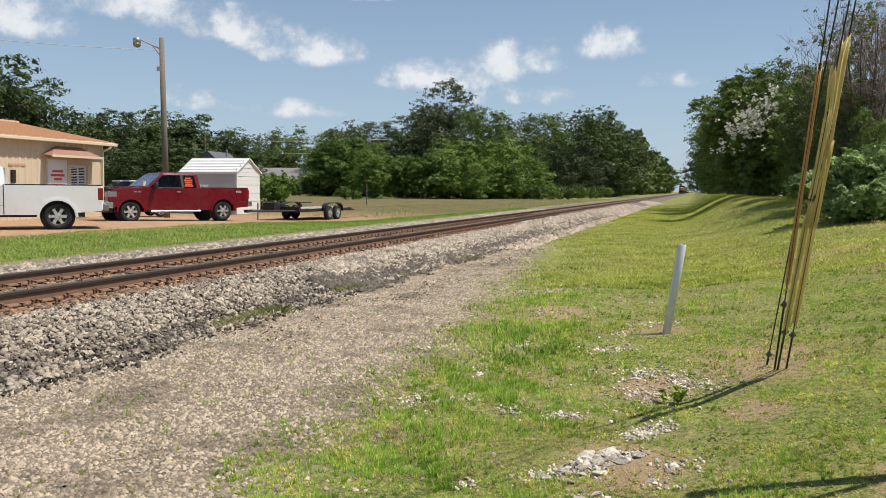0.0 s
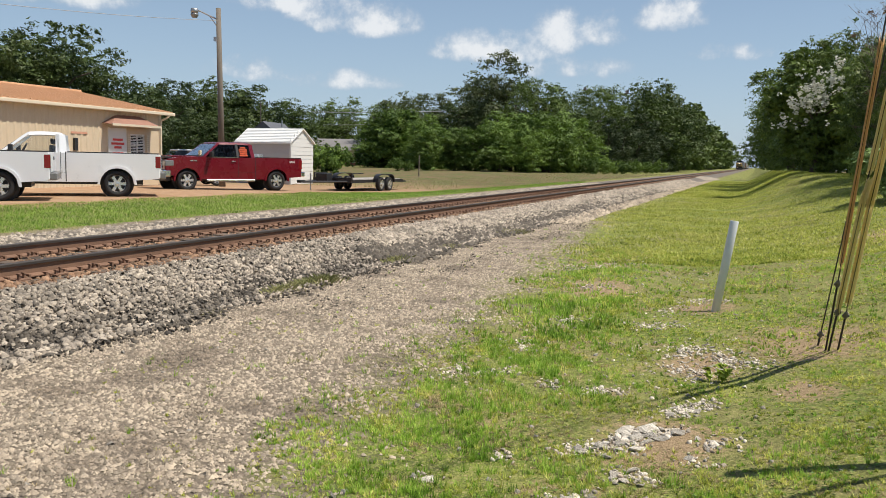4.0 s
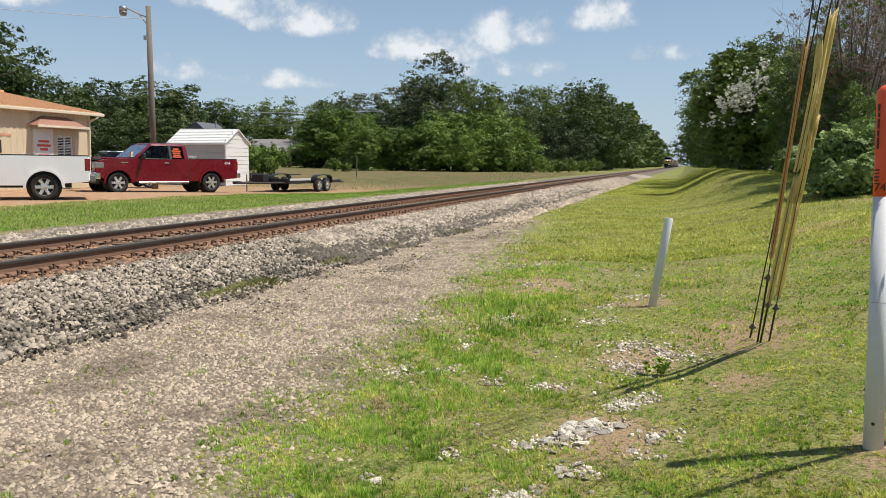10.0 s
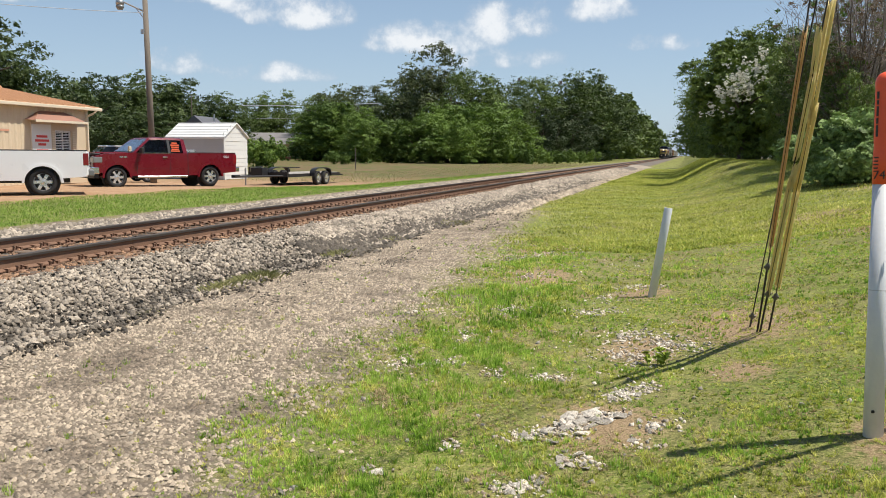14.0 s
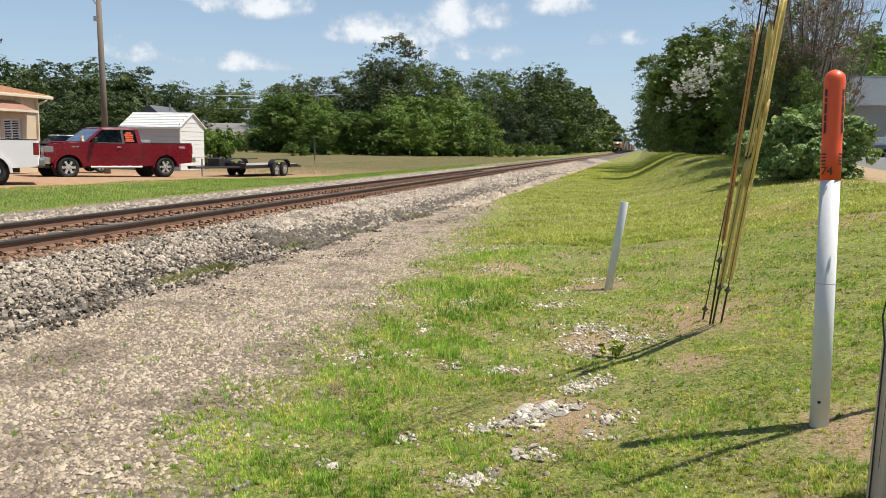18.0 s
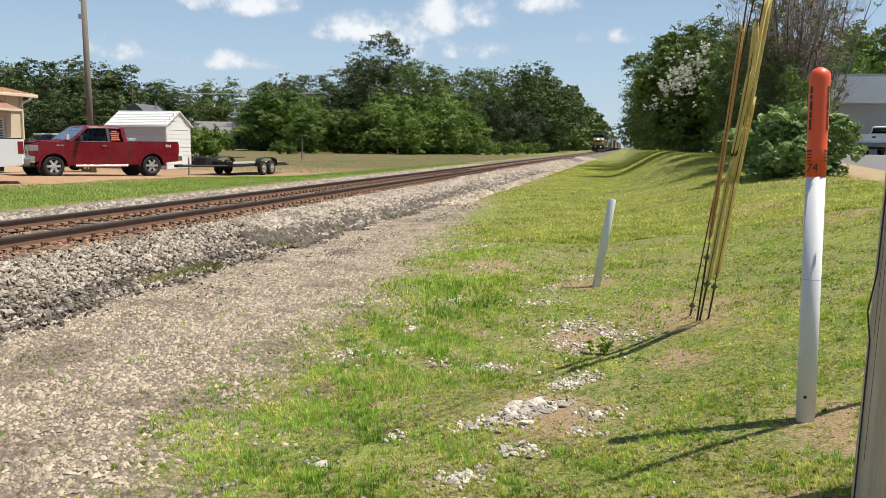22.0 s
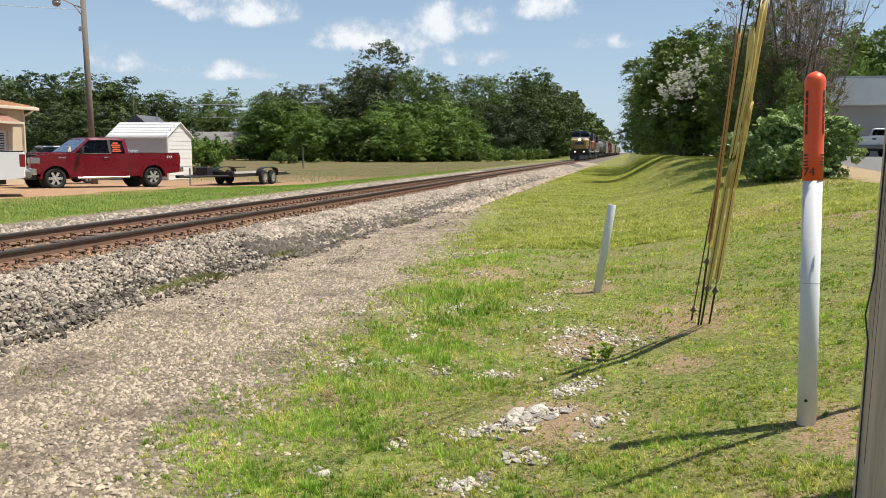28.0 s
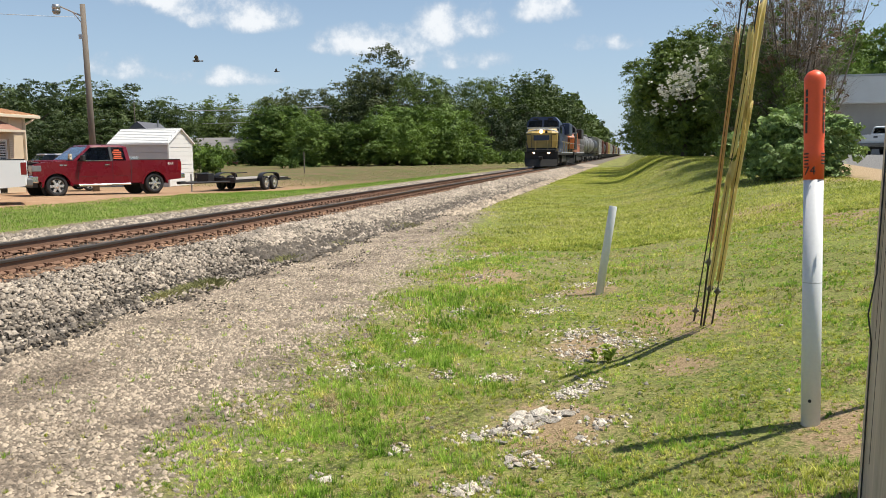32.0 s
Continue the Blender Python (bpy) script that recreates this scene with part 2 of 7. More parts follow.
RUST = material("rusty rail steel", (0.18, 0.10, 0.062), 0.8, 0.0, 0.3, 3, 90, 0.3, stain=(0.13, 0.07, 0.045))
RAIL_HEAD = material("worn rail head", (0.05, 0.041, 0.035), 0.6, 0.2, 0.2, 2, 80, 0.1)
TIE = material("weathered tie wood", (0.12, 0.088, 0.065), 0.9, 0, 0.35, 2, 50, 0.5, per="object", stain=(0.17, 0.08, 0.045))
BALLAST = material("crushed grey ballast", (0.33, 0.28, 0.222), 0.9, 0, 0.35, 2.5, 40, 0.6, per="island", stain=(0.20, 0.17, 0.135), stain_at=0.5)
PEBBLE = material("pale gravel", (0.345, 0.285, 0.213), 0.9, 0, 0.3, 2.5, 40, 0.5, per="island", stain=(0.17, 0.135, 0.10), stain_at=0.5)
WHITESTONE = material("white limestone", (0.56, 0.51, 0.435), 0.9, 0, 0.3, 8, 60, 0.6, per="object", stain=(0.34, 0.285, 0.22), stain_at=0.5)
RED_PAINT = material("dark red metallic paint", (0.135, 0.002, 0.011), 0.28, 0.0, 0.08, 2, 90, 0.0, spec=0.35, coat=0.45)
WHITE_PAINT = material("white car paint", (0.77, 0.78, 0.79), 0.3, 0, 0.04, 2, 60, 0.0, coat=0.5)
SILVER_PAINT = material("silver car paint", (0.74, 0.76, 0.79), 0.32, 0.05, 0.05, 2, 60, 0.0, coat=0.5)
BLACK_PLASTIC = material("black plastic", (0.018, 0.018, 0.02), 0.55, 0, 0.2, 5, 80, 0.1)
TYRE = material("tyre rubber", (0.017, 0.017, 0.018), 0.85, 0, 0.25, 9, 90, 0.3)
CHROME = material("chrome", (0.62, 0.62, 0.63), 0.18, 1.0, 0.1, 6, 40, 0.0)
ALLOY = material("alloy wheel", (0.72, 0.72, 0.73), 0.28, 0.85, 0.15, 8, 60, 0.05)
GLASS = glass("tinted car glass", (0.008, 0.009, 0.01))
RED_LENS = material("red lamp lens", (0.20, 0.006, 0.01), 0.2, 0, 0.1, 8, 40, 0.0, coat=0.5)
CLEAR_LENS = material("clear lamp lens", (0.20, 0.21, 0.22), 0.15, 0.2, 0.1, 9, 40, 0.0, coat=0.5)
BEIGE_METAL = material("beige ribbed steel cladding", (0.58, 0.475, 0.335), 0.6, 0, 0.1, 0.7, 30, 0.05, stain=(0.53, 0.43, 0.30))
ORANGE_ROOF = material("faded orange metal roof", (0.50, 0.27, 0.14), 0.6, 0.1, 0.16, 0.9, 30, 0.05, stain=(0.44, 0.235, 0.125))
WHITE_METAL = material("white painted sheet metal", (0.72, 0.72, 0.70), 0.5, 0, 0.06, 1.2, 40, 0.05)
GREY_METAL = material("grey sheet metal", (0.44, 0.44, 0.45), 0.55, 0, 0.08, 1.2, 40, 0.05)
POLE_WOOD = material("weathered grey pole wood", (0.16, 0.135, 0.11), 0.9, 0, 0.3, 3, 60, 0.3, stain=(0.12, 0.10, 0.085), stretch=(1, 1, 0.08))
STEEL = material("galvanised steel", (0.38, 0.39, 0.40), 0.4, 0.8, 0.15, 5, 60, 0.1)
BLACK_STEEL = material("black painted steel", (0.02, 0.02, 0.022), 0.5, 0.1, 0.25, 4, 60, 0.1)
WHITE_PVC = material("white plastic pipe", (0.63, 0.645, 0.665), 0.6, 0, 0.06, 4, 60, 0.05, stain=(0.55, 0.555, 0.55))
ORANGE_PVC = material("orange plastic cap", (0.80, 0.10, 0.03), 0.45, 0, 0.08, 4, 60, 0.05)
YELLOW_PVC = leaf_material("faded yellow plastic guard", (0.74, 0.63, 0.30), (0.92, 0.83, 0.52), 0.42)
BARK = material("bark", (0.10, 0.08, 0.06), 0.95, 0, 0.3, 4, 30, 0.6)
BRANCH = material("pale bare branch", (0.24, 0.20, 0.17), 0.9, 0, 0.3, 4, 30, 0.4)
LEAF = leaf_material("leaf", (0.016, 0.036, 0.007), (0.14, 0.20, 0.04), 0.2)
LEAF_BRIGHT = leaf_material("bright leaf", (0.024, 0.058, 0.008), (0.19, 0.29, 0.048), 0.25)
LEAF_OLIVE = leaf_material("olive leaf", (0.03, 0.042, 0.014), (0.15, 0.185, 0.06), 0.2)
LEAF_PINE = leaf_material("dark needle foliage", (0.016, 0.034, 0.012), (0.085, 0.115, 0.04), 0.15)
LEAF_DARK = leaf_material("dark leaf", (0.018, 0.04, 0.008), (0.175, 0.245, 0.045), 0.22)
# pale end of the range stands in for glints on the shrub's leaves
BUSH_LEAF = leaf_material("bush leaf with gloss painted pale", (0.02, 0.055, 0.01), (0.30, 0.42, 0.13), 0.22)
LEAF_DEEP = leaf_material("deep green leaf", (0.014, 0.032, 0.008), (0.098, 0.14, 0.034), 0.2)
BLOSSOM = leaf_material("white blossom", (0.55, 0.54, 0.46), (0.84, 0.83, 0.75))
GRASS = grass_material("grass blade", (0.075, 0.118, 0.015), (0.43, 0.475, 0.07), (0.82, 0.75, 0.26))
GREEN_GRASS = grass_material("fresh grass blade", (0.05, 0.12, 0.012), (0.275, 0.455, 0.05), (0.60, 0.73, 0.16))
LUSH = grass_material("lush grass blade", (0.05, 0.11, 0.014), (0.21, 0.37, 0.045), (0.40, 0.53, 0.10))
DEAD_LEAF = leaf_material("dead brown leaf", (0.09, 0.055, 0.03), (0.22, 0.15, 0.085))
DRY_GRASS = leaf_material("dry grass blade", (0.20, 0.145, 0.07), (0.62, 0.50, 0.28))


def ground_material():
    """Bare gravel, mown grass, red dirt and asphalt, by where they lie, with ragged borders."""
    m = bpy.data.materials.new("ground")
    m.use_nodes = True
    tree = m.node_tree
    add, link = node_tools(tree)
    p = tree.nodes["Principled BSDF"]
    p.inputs["Roughness"].default_value = 0.95
    p.inputs["Specular IOR Level"].default_value = 0.2
    geo = add("ShaderNodeNewGeometry")
    xyz = add("ShaderNodeSeparateXYZ")
    link(geo.outputs["Position"], xyz.inputs[0])

    def noise_at(scale, detail=5.0, rough=0.6):
        n = add("ShaderNodeTexNoise", Scale=scale, Detail=detail, Roughness=rough)
        link(geo.outputs["Position"], n.inputs["Vector"])
        return n.outputs["Fac"]

    def op(kind, a, b=0.0, c=None):
        n = add("ShaderNodeMath")
        n.operation = kind
        for k, s in enumerate((a, b) if c is None else (a, b, c)):
            if isinstance(s, (int, float)):
                n.inputs[k].default_value = s
            else:
                link(s, n.inputs[k])
        return n.outputs[0]

    def ramp(x, lo, hi, a=0.0, b=1.0):
        n = add("ShaderNodeMapRange", **{"From Min": lo, "From Max": hi, "To Min": a, "To Max": b})
        link(x, n.inputs[0])
        return n.outputs[0]

    def blend(f, a, b):
        n = add("ShaderNodeMix")
        n.data_type = "RGBA"
        link(f, n.inputs["Factor"])
        for key, s in (("A", a), ("B", b)):
            if isinstance(s, tuple):
                n.inputs[key].default_value = (*s, 1)
            else:
                link(s, n.inputs[key])
        return n.outputs["Result"]

    n1, n2, n3, n4, n5 = noise_at(0.35), noise_at(2.2, 6), noise_at(14, 6, 0.7), noise_at(70, 4, 0.7), noise_at(46, 4, 0.7)
    x, y = xyz.outputs["X"], xyz.outputs["Y"]
    wobble = op("ADD", op("MULTIPLY", op("SUBTRACT", n1, 0.5), 1.6), op("MULTIPLY", op("SUBTRACT", n2, 0.5), 2.2))
    wx = op("ADD", x, op("ADD", wobble, op("MULTIPLY", op("SUBTRACT", n3, 0.5), 0.8)))
    # grass: fresh and dry patches with bare soil between
    fresh = blend(ramp(n2, 0.35, 0.65), (0.14, 0.19, 0.03), (0.27, 0.31, 0.06))
    dry = blend(ramp(n3, 0.4, 0.65), (0.30, 0.235, 0.12), (0.20, 0.21, 0.06))
    grass = blend(ramp(op("ADD", n1, op("MULTIPLY", n2, 0.5)), 0.68, 0.9), fresh, dry)
    grass = blend(op("MULTIPLY", ramp(n3, 0.62, 0.72), ramp(n2, 0.5, 0.62)), grass, (0.30, 0.19, 0.11))
    # fine noise paints the shade between the blades as dark gaps
    grass = blend(ramp(op("ADD", op("MULTIPLY", n4, 0.5), op("MULTIPLY", n3, 0.5)), 0.42, 0.56), (0.085, 0.095, 0.028), grass)
    grass = blend(op("MULTIPLY", ramp(n5, 0.54, 0.62), 0.8), grass, (0.38, 0.34, 0.15))
    # gravel: stones, with the shade in their gaps painted as a darker colour
    stones = add("ShaderNodeTexVoronoi", Scale=24.0)
    link(geo.outputs["Position"], stones.inputs["Vector"])
    tone = add("ShaderNodeSeparateColor")
    link(stones.outputs["Color"], tone.inputs[0])
    gravel = blend(ramp(tone.outputs[0], 0.0, 1.0), (0.16, 0.13, 0.098), (0.30, 0.245, 0.185))
    gravel = blend(ramp(stones.outputs["Distance"], 0.30, 0.52), gravel, (0.16, 0.13, 0.10))
    gravel = blend(op("MULTIPLY", ramp(n3, 0.5, 0.7), 0.6), gravel, (0.38, 0.315, 0.24))
    # dark oily strip at the toe of the ballast
    drift = op("ADD", x, op("MULTIPLY", wobble, 0.2))
    toe = op("MULTIPLY", ramp(drift, -6.2, -5.8), ramp(drift, -5.5, -5.0, 1.0, 0.0))
    gravel = blend(op("MULTIPLY", toe, op("MULTIPLY", ramp(n2, 0.2, 0.5), 0.9)), gravel, (0.055, 0.048, 0.04))
    dirt = blend(ramp(n2, 0.35, 0.65), (0.33, 0.195, 0.11), (0.42, 0.28, 0.175))
    dirt = blend(ramp(n3, 0.5, 0.7), dirt, (0.26, 0.18, 0.115))
    asphalt = blend(ramp(n3, 0.3, 0.7), (0.15, 0.15, 0.15), (0.21, 0.21, 0.205))
    # the far side: grass strip, then the dirt lot, then rough grass
    edge = op("ADD", op("MULTIPLY", ramp(y, 19.0, 60.0), 3.4), -16.6)
    lot = op("MULTIPLY", ramp(op("SUBTRACT", wx, edge), 0.2, 0.9, 1.0, 0.0), ramp(op("ADD", y, op("MULTIPLY", wobble, 3.0)), 34.0, 52.0, 1.0, 0.0))
    field = op("MULTIPLY", ramp(op("SUBTRACT", wx, edge), 0.2, 1.4, 1.0, 0.0), ramp(op("ADD", y, op("MULTIPLY", wobble, 8.0)), 105.0, 140.0, 1.0, 0.0))
    tan = blend(ramp(op("ADD", n1, op("MULTIPLY", op("SUBTRACT", n2, 0.5), 0.8)), 0.4, 0.62), (0.17, 0.115, 0.066), (0.085, 0.11, 0.03))
    colour = blend(lot, blend(field, grass, tan), dirt)
    # near gravel apron beside the ballast, narrowing with distance
    apron = op("ADD", op("MULTIPLY", ramp(y, 0.0, 30.0), -3.0), -1.9)
    near = op("MULTIPLY", ramp(op("SUBTRACT", wx, apron), -0.5, 0.3, 1.0, 0.0), ramp(x, -12.5, -12.0))
    far_edge = op("ADD", op("MULTIPLY", wobble, 0.15), -11.4)
    near = op("MULTIPLY", near, ramp(op("SUBTRACT", x, far_edge), 0.0, 0.15))
    colour = blend(near, colour, gravel)
    bare = None
    for cx, cy, r in ((0.5, 7.8, 1.0), (1.1, 4.3, 0.5), (0.4, 6.1, 0.4), (-0.35, 6.9, 0.6), (3.0, 13.5, 1.3), (2.3, 16.6, 1.6), (5.0, 22.5, 2.2), (-0.45, 4.8, 0.6), (-0.5, 9.8, 0.6), (-1.9, 10.9, 0.9), (-2.3, 14.0, 0.9), (0.7, 3.3, 0.4)):
        d2 = op("ADD", op("POWER", op("SUBTRACT", x, cx), 2.0), op("POWER", op("MULTIPLY", op("SUBTRACT", y, cy), 0.7), 2.0))
        spot = ramp(d2, 0.0, r * r * 0.8, 0.85, 0.0)
        bare = spot if bare is None else op("MAXIMUM", bare, spot)
    line = op("MULTIPLY", ramp(wx, -2.6, -1.4), ramp(wx, -0.2, 0.6, 1.0, 0.0))
    bare = op("MAXIMUM", bare, op("MULTIPLY", op("MULTIPLY", line, ramp(y, 13.0, 18.0, 1.0, 0.0)), ramp(n2, 0.42, 0.66, 0.0, 0.5)))
    bare = ramp(op("ADD", bare, op("MULTIPLY", op("SUBTRACT", n3, 0.5), 2.2)), 0.35, 0.75)
    soil = blend(ramp(n4, 0.35, 0.65), (0.17, 0.115, 0.06), (0.42, 0.31, 0.19))
    colour = blend(bare, colour, soil)
    park = op("MULTIPLY", ramp(op("ADD", x, op("MULTIPLY", wobble, 0.12)), 7.5, 7.7), ramp(y, 24.0, 25.0))
    sand = op("MULTIPLY", ramp(wx, 5.4, 6.2), ramp(y, 20.0, 22.5))
    colour = blend(op("MULTIPLY", sand, 0.85), colour, blend(n3, (0.36, 0.25, 0.16), (0.44, 0.33, 0.22)))
    colour = blend(park, colour, asphalt)
    link(colour, p.inputs["Base Color"])
    relief = add("ShaderNodeBump", Strength=0.7, Distance=0.03)
    link(op("ADD", op("MULTIPLY", n4, 0.6), n3), relief.inputs["Height"])
    link(relief.outputs[0], p.inputs["Normal"])
    return m


GROUND = ground_material()

# ---- mesh helpers ----
def part(name, bm, mat, parent=None, label="", smooth=False):
    """Links a bmesh as one mesh object, under a thing or a part."""
    me = bpy.data.meshes.new(name)
    bm.to_mesh(me)
    bm.free()
    me.materials.append(mat)
    if smooth:
        me.polygons.foreach_set("use_smooth", [True] * len(me.polygons))
    ob = new(name, me)
    if parent:
        ob.parent = parent
    if label:
        ob["label"] = label
    return ob


def raw(name, verts, faces, mat, parent=None, label="", smooth=False):
    """Links numpy vertices (n, 3) and equal-sided faces (m, k) as one mesh object."""
    me = bpy.data.meshes.new(name)
    verts, faces = np.asarray(verts, np.float32), np.asarray(faces, np.int32)
    me.vertices.add(len(verts))
    me.vertices.foreach_set("co", verts.ravel())
    m, k = faces.shape
    me.loops.add(m * k)
    me.loops.foreach_set("vertex_index", faces.ravel())
    me.polygons.add(m)
    me.polygons.foreach_set("loop_start", np.arange(0, m * k, k, dtype=np.int32))
    me.update(calc_edges=True)
    if smooth:
        me.polygons.foreach_set("use_smooth", np.ones(m, bool))
    me.materials.append(mat)
    ob = new(name, me)
    if parent:
        ob.parent = parent
    if label:
        ob["label"] = label
    return ob


def thing(name, m, label, category, group="", kind=""):
    ob = new(name)
    ob.empty_display_size = 0.1
    ob.matrix_basis = m
    return tagged(ob, label, category, group, kind)


def box(bm, x0, y0, z0, x1, y1, z1, bevel=0.0, m=None):
    made = bmesh.ops.create_cube(bm, size=1.0, matrix=Matrix.LocRotScale(((x0 + x1) / 2, (y0 + y1) / 2, (z0 + z1) / 2), None, (abs(x1 - x0), abs(y1 - y0), abs(z1 - z0))))
    vs = made["verts"]
    if bevel:
        es = list({e for v in vs for e in v.link_edges})
        made = bmesh.ops.bevel(bm, geom=es, offset=bevel, segments=2, affect="EDGES", profile=0.5)
        vs = list({v for f in made["faces"] for v in f.verts} | {v for v in vs if v.is_valid})
    if m:
        bmesh.ops.transform(bm, matrix=m, verts=[v for v in vs if v.is_valid])
    return bm


def cube(*args, bevel=0.0):
    return box(bmesh.new(), *args, bevel=bevel)


def tube(bm, a, b, r0, r1=None, sides=12, caps=True):
    """A tapered round bar from a to b."""
    a, b = Vector(a), Vector(b)
    turn = (b - a).to_track_quat("Z", "Y").to_matrix().to_4x4()
    bmesh.ops.create_cone(bm, cap_ends=caps, segments=sides, radius1=r0, radius2=r0 if r1 is None else r1, depth=(b - a).length,
                          matrix=Matrix.Translation((a + b) / 2) @ turn)
    return bm


def lathe(bm, profile, sides=24, axis="z", m=None):
    """Turns a profile of (radius, height) round an axis."""
    rings = []
    for r, h in profile:
        ring = []
        for k in range(sides):
            c, s = math.cos(2 * math.pi * k / sides) * r, math.sin(2 * math.pi * k / sides) * r
            v = Vector((c, s, h)) if axis == "z" else Vector((c, h, s)) if axis == "y" else Vector((h, c, s))
            ring.append(bm.verts.new(m @ v if m else v))
        rings.append(ring)
    for p, q in zip(rings, rings[1:]):
        for k in range(sides):
            bm.faces.new((p[k], p[(k + 1) % sides], q[(k + 1) % sides], q[k]))
    for ring in (rings[0], rings[-1]):
        if profile[rings.index(ring)][0] > 1e-4:
            bm.faces.new(ring)
    bmesh.ops.recalc_face_normals(bm, faces=bm.faces[:])
    return bm


def prism(bm, outline, y0, y1, m=None):
    """An outline in (x, z) drawn out from y0 to y1."""
    a = [bm.verts.new((x, y0, z)) for x, z in outline]
    b = [bm.verts.new((x, y1, z)) for x, z in outline]
    bm.faces.new(a)
    bm.faces.new(b[::-1])
    n = len(outline)
    for k in range(n):
        bm.faces.new((a[k], a[(k + 1) % n], b[(k + 1) % n], b[k]))
    bmesh.ops.recalc_face_normals(bm, faces=bm.faces[:])
    if m:
        bmesh.ops.transform(bm, matrix=m, verts=a + b)
    return bm


# ---- ground ----
def smooth01(u):
    u = np.clip(u, 0, 1)
    return u * u * (3 - 2 * u)


def ground_z(x, y):
    """Height of the ground: level lot, cutting for the ballast, gravel apron, grass bank."""
    x, y = np.asarray(x, float), np.asarray(y, float)
    top = 0.5 + 0.5 * smooth01((y - 18) / 27)
    crest = 5.4 - 3.0 * smooth01((y - 18) / 30)
    bank = -0.45 + (top + 0.45) * smooth01((x + 1.3) / (crest + 1.3)) - 0.035 * np.exp(-((x - 0.68) ** 2 + (y - 7.3) ** 2) / 1.4)
    lot = -0.13 - 0.23 * smooth01((y - 24) / 13) * smooth01((-12 - x) / 3) + 0.2 * smooth01((y - 60) / 50) * smooth01((-12 - x) / 3)
    dip = -0.62
    z = np.where(x > -5.4, bank, np.where(x < -11.3, lot, dip))
    z = np.where((x > -5.9) & (x <= -5.4), -0.45 + (dip + 0.45) * (-5.4 - x) / 0.5, z)
    z = np.where((x >= -11.3) & (x < -10.8), lot + (dip - lot) * (x + 11.3) / 0.5, z)
    near = np.exp(-((x - 0) ** 2 + (y - 5) ** 2) / 400)
    rough = 0.025 * np.sin(x * 2.1 + 0.7 * y) * np.sin(y * 1.3 - x) + 0.012 * np.sin(5.3 * x) * np.sin(4.7 * y + 1)
    return z + np.where(x > -5.2, rough * near, 0)


def spaced(lo, hi, fine_lo, fine_hi, step, growth=1.22):
    a = list(np.arange(fine_lo, fine_hi + step / 2, step))
    s = step
    while a[-1] < hi:
        s *= growth
        a.append(min(a[-1] + s, hi))
    s = step
    while a[0] > lo:
        s *= growth
        a.insert(0, max(a[0] - s, lo))
    return np.array(a)


def build_ground():
    xs = np.unique(np.concatenate([spaced(-3000, 3000, -13, 8, 0.16), [-11.3, -10.8, -5.9, -5.4]]))
    ys = spaced(-3000, 3000, 1.5, 24, 0.16, 1.12)
    X, Y = np.meshgrid(xs, ys)
    Z = ground_z(X, Y)
    n = len(xs)
    i = (np.arange(len(ys) - 1)[:, None] * n + np.arange(n - 1)[None]).ravel()
    ob = raw("ground", np.stack([X.ravel(), Y.ravel(), Z.ravel()], 1), np.stack([i, i + 1, i + n + 1, i + n], 1), GROUND, smooth=True)
    return tagged(ob, "ground with mown grass bank, pale gravel apron and red dirt lot", "ground", kind="structure")


build_ground()


# ---- railway ----
def build_track():
    y0, y1 = -80.0, 900.0
    bm = bmesh.new()
    profile = [(-11.6, -0.2), (-10.9, -0.17), (-10.0, -0.19), (-9.0, -0.2), (-7.4, -0.2), (-6.75, -0.21), (-6.3, -0.28), (-5.7, -0.43), (-5.1, -0.53)]
    rows = []
    for y in spaced(y0, y1, 2, 40, 0.25, 1.15):
        rows.append([bm.verts.new((x + 0.04 * noise.noise((x * 3, y * 2, 0)), y, z + 0.03 * noise.noise((x * 4, y * 4, 7)))) for x, z in profile])
    for p, q in zip(rows, rows[1:]):
        for k in range(len(p) - 1):
            bm.faces.new((p[k], p[k + 1], q[k + 1], q[k]))
    ob = part("ballast_bed", bm, BALLAST_BED, smooth=True)
    tagged(ob, "long bed of crushed grey ballast under the rails", "ballast", kind="structure")
    for x, side in ((TRACK_X + 0.755, "near"), (TRACK_X - 0.755, "far")):
        rail = thing("rail", pose(x, 0, 0), "rusty brown steel rail spiked to wooden ties", "rail", "rails of the track", "structure")
        bm = bmesh.new()
        foot = [(-0.07, -0.17), (0.07, -0.17), (0.07, -0.158), (0.014, -0.135), (0.010, -0.05), (0.030, -0.042), (0.030, -0.036), (-0.030, -0.036), (-0.030, -0.042), (-0.010, -0.05), (-0.014, -0.135), (-0.07, -0.158)]
        prism(bm, foot, y0, y1)
        part("rail_web", bm, RUST, rail, "rust-brown web and foot")
        bm = bmesh.new()
        prism(bm, [(-0.037, -0.035), (0.037, -0.035), (0.037, -0.008), (0.028, 0.0), (-0.028, 0.0), (-0.037, -0.008)], y0, y1)
        part("rail_head", bm, RAIL_HEAD, rail, "dark worn steel head")


# grit coloured dark to carry the shade between the stones above it
BALLAST_BED = material("ballast grit with gap shade", (0.13, 0.11, 0.09), 0.95, 0, 0.4, 6, 30, 0.8, stain=(0.08, 0.068, 0.055))
build_track()

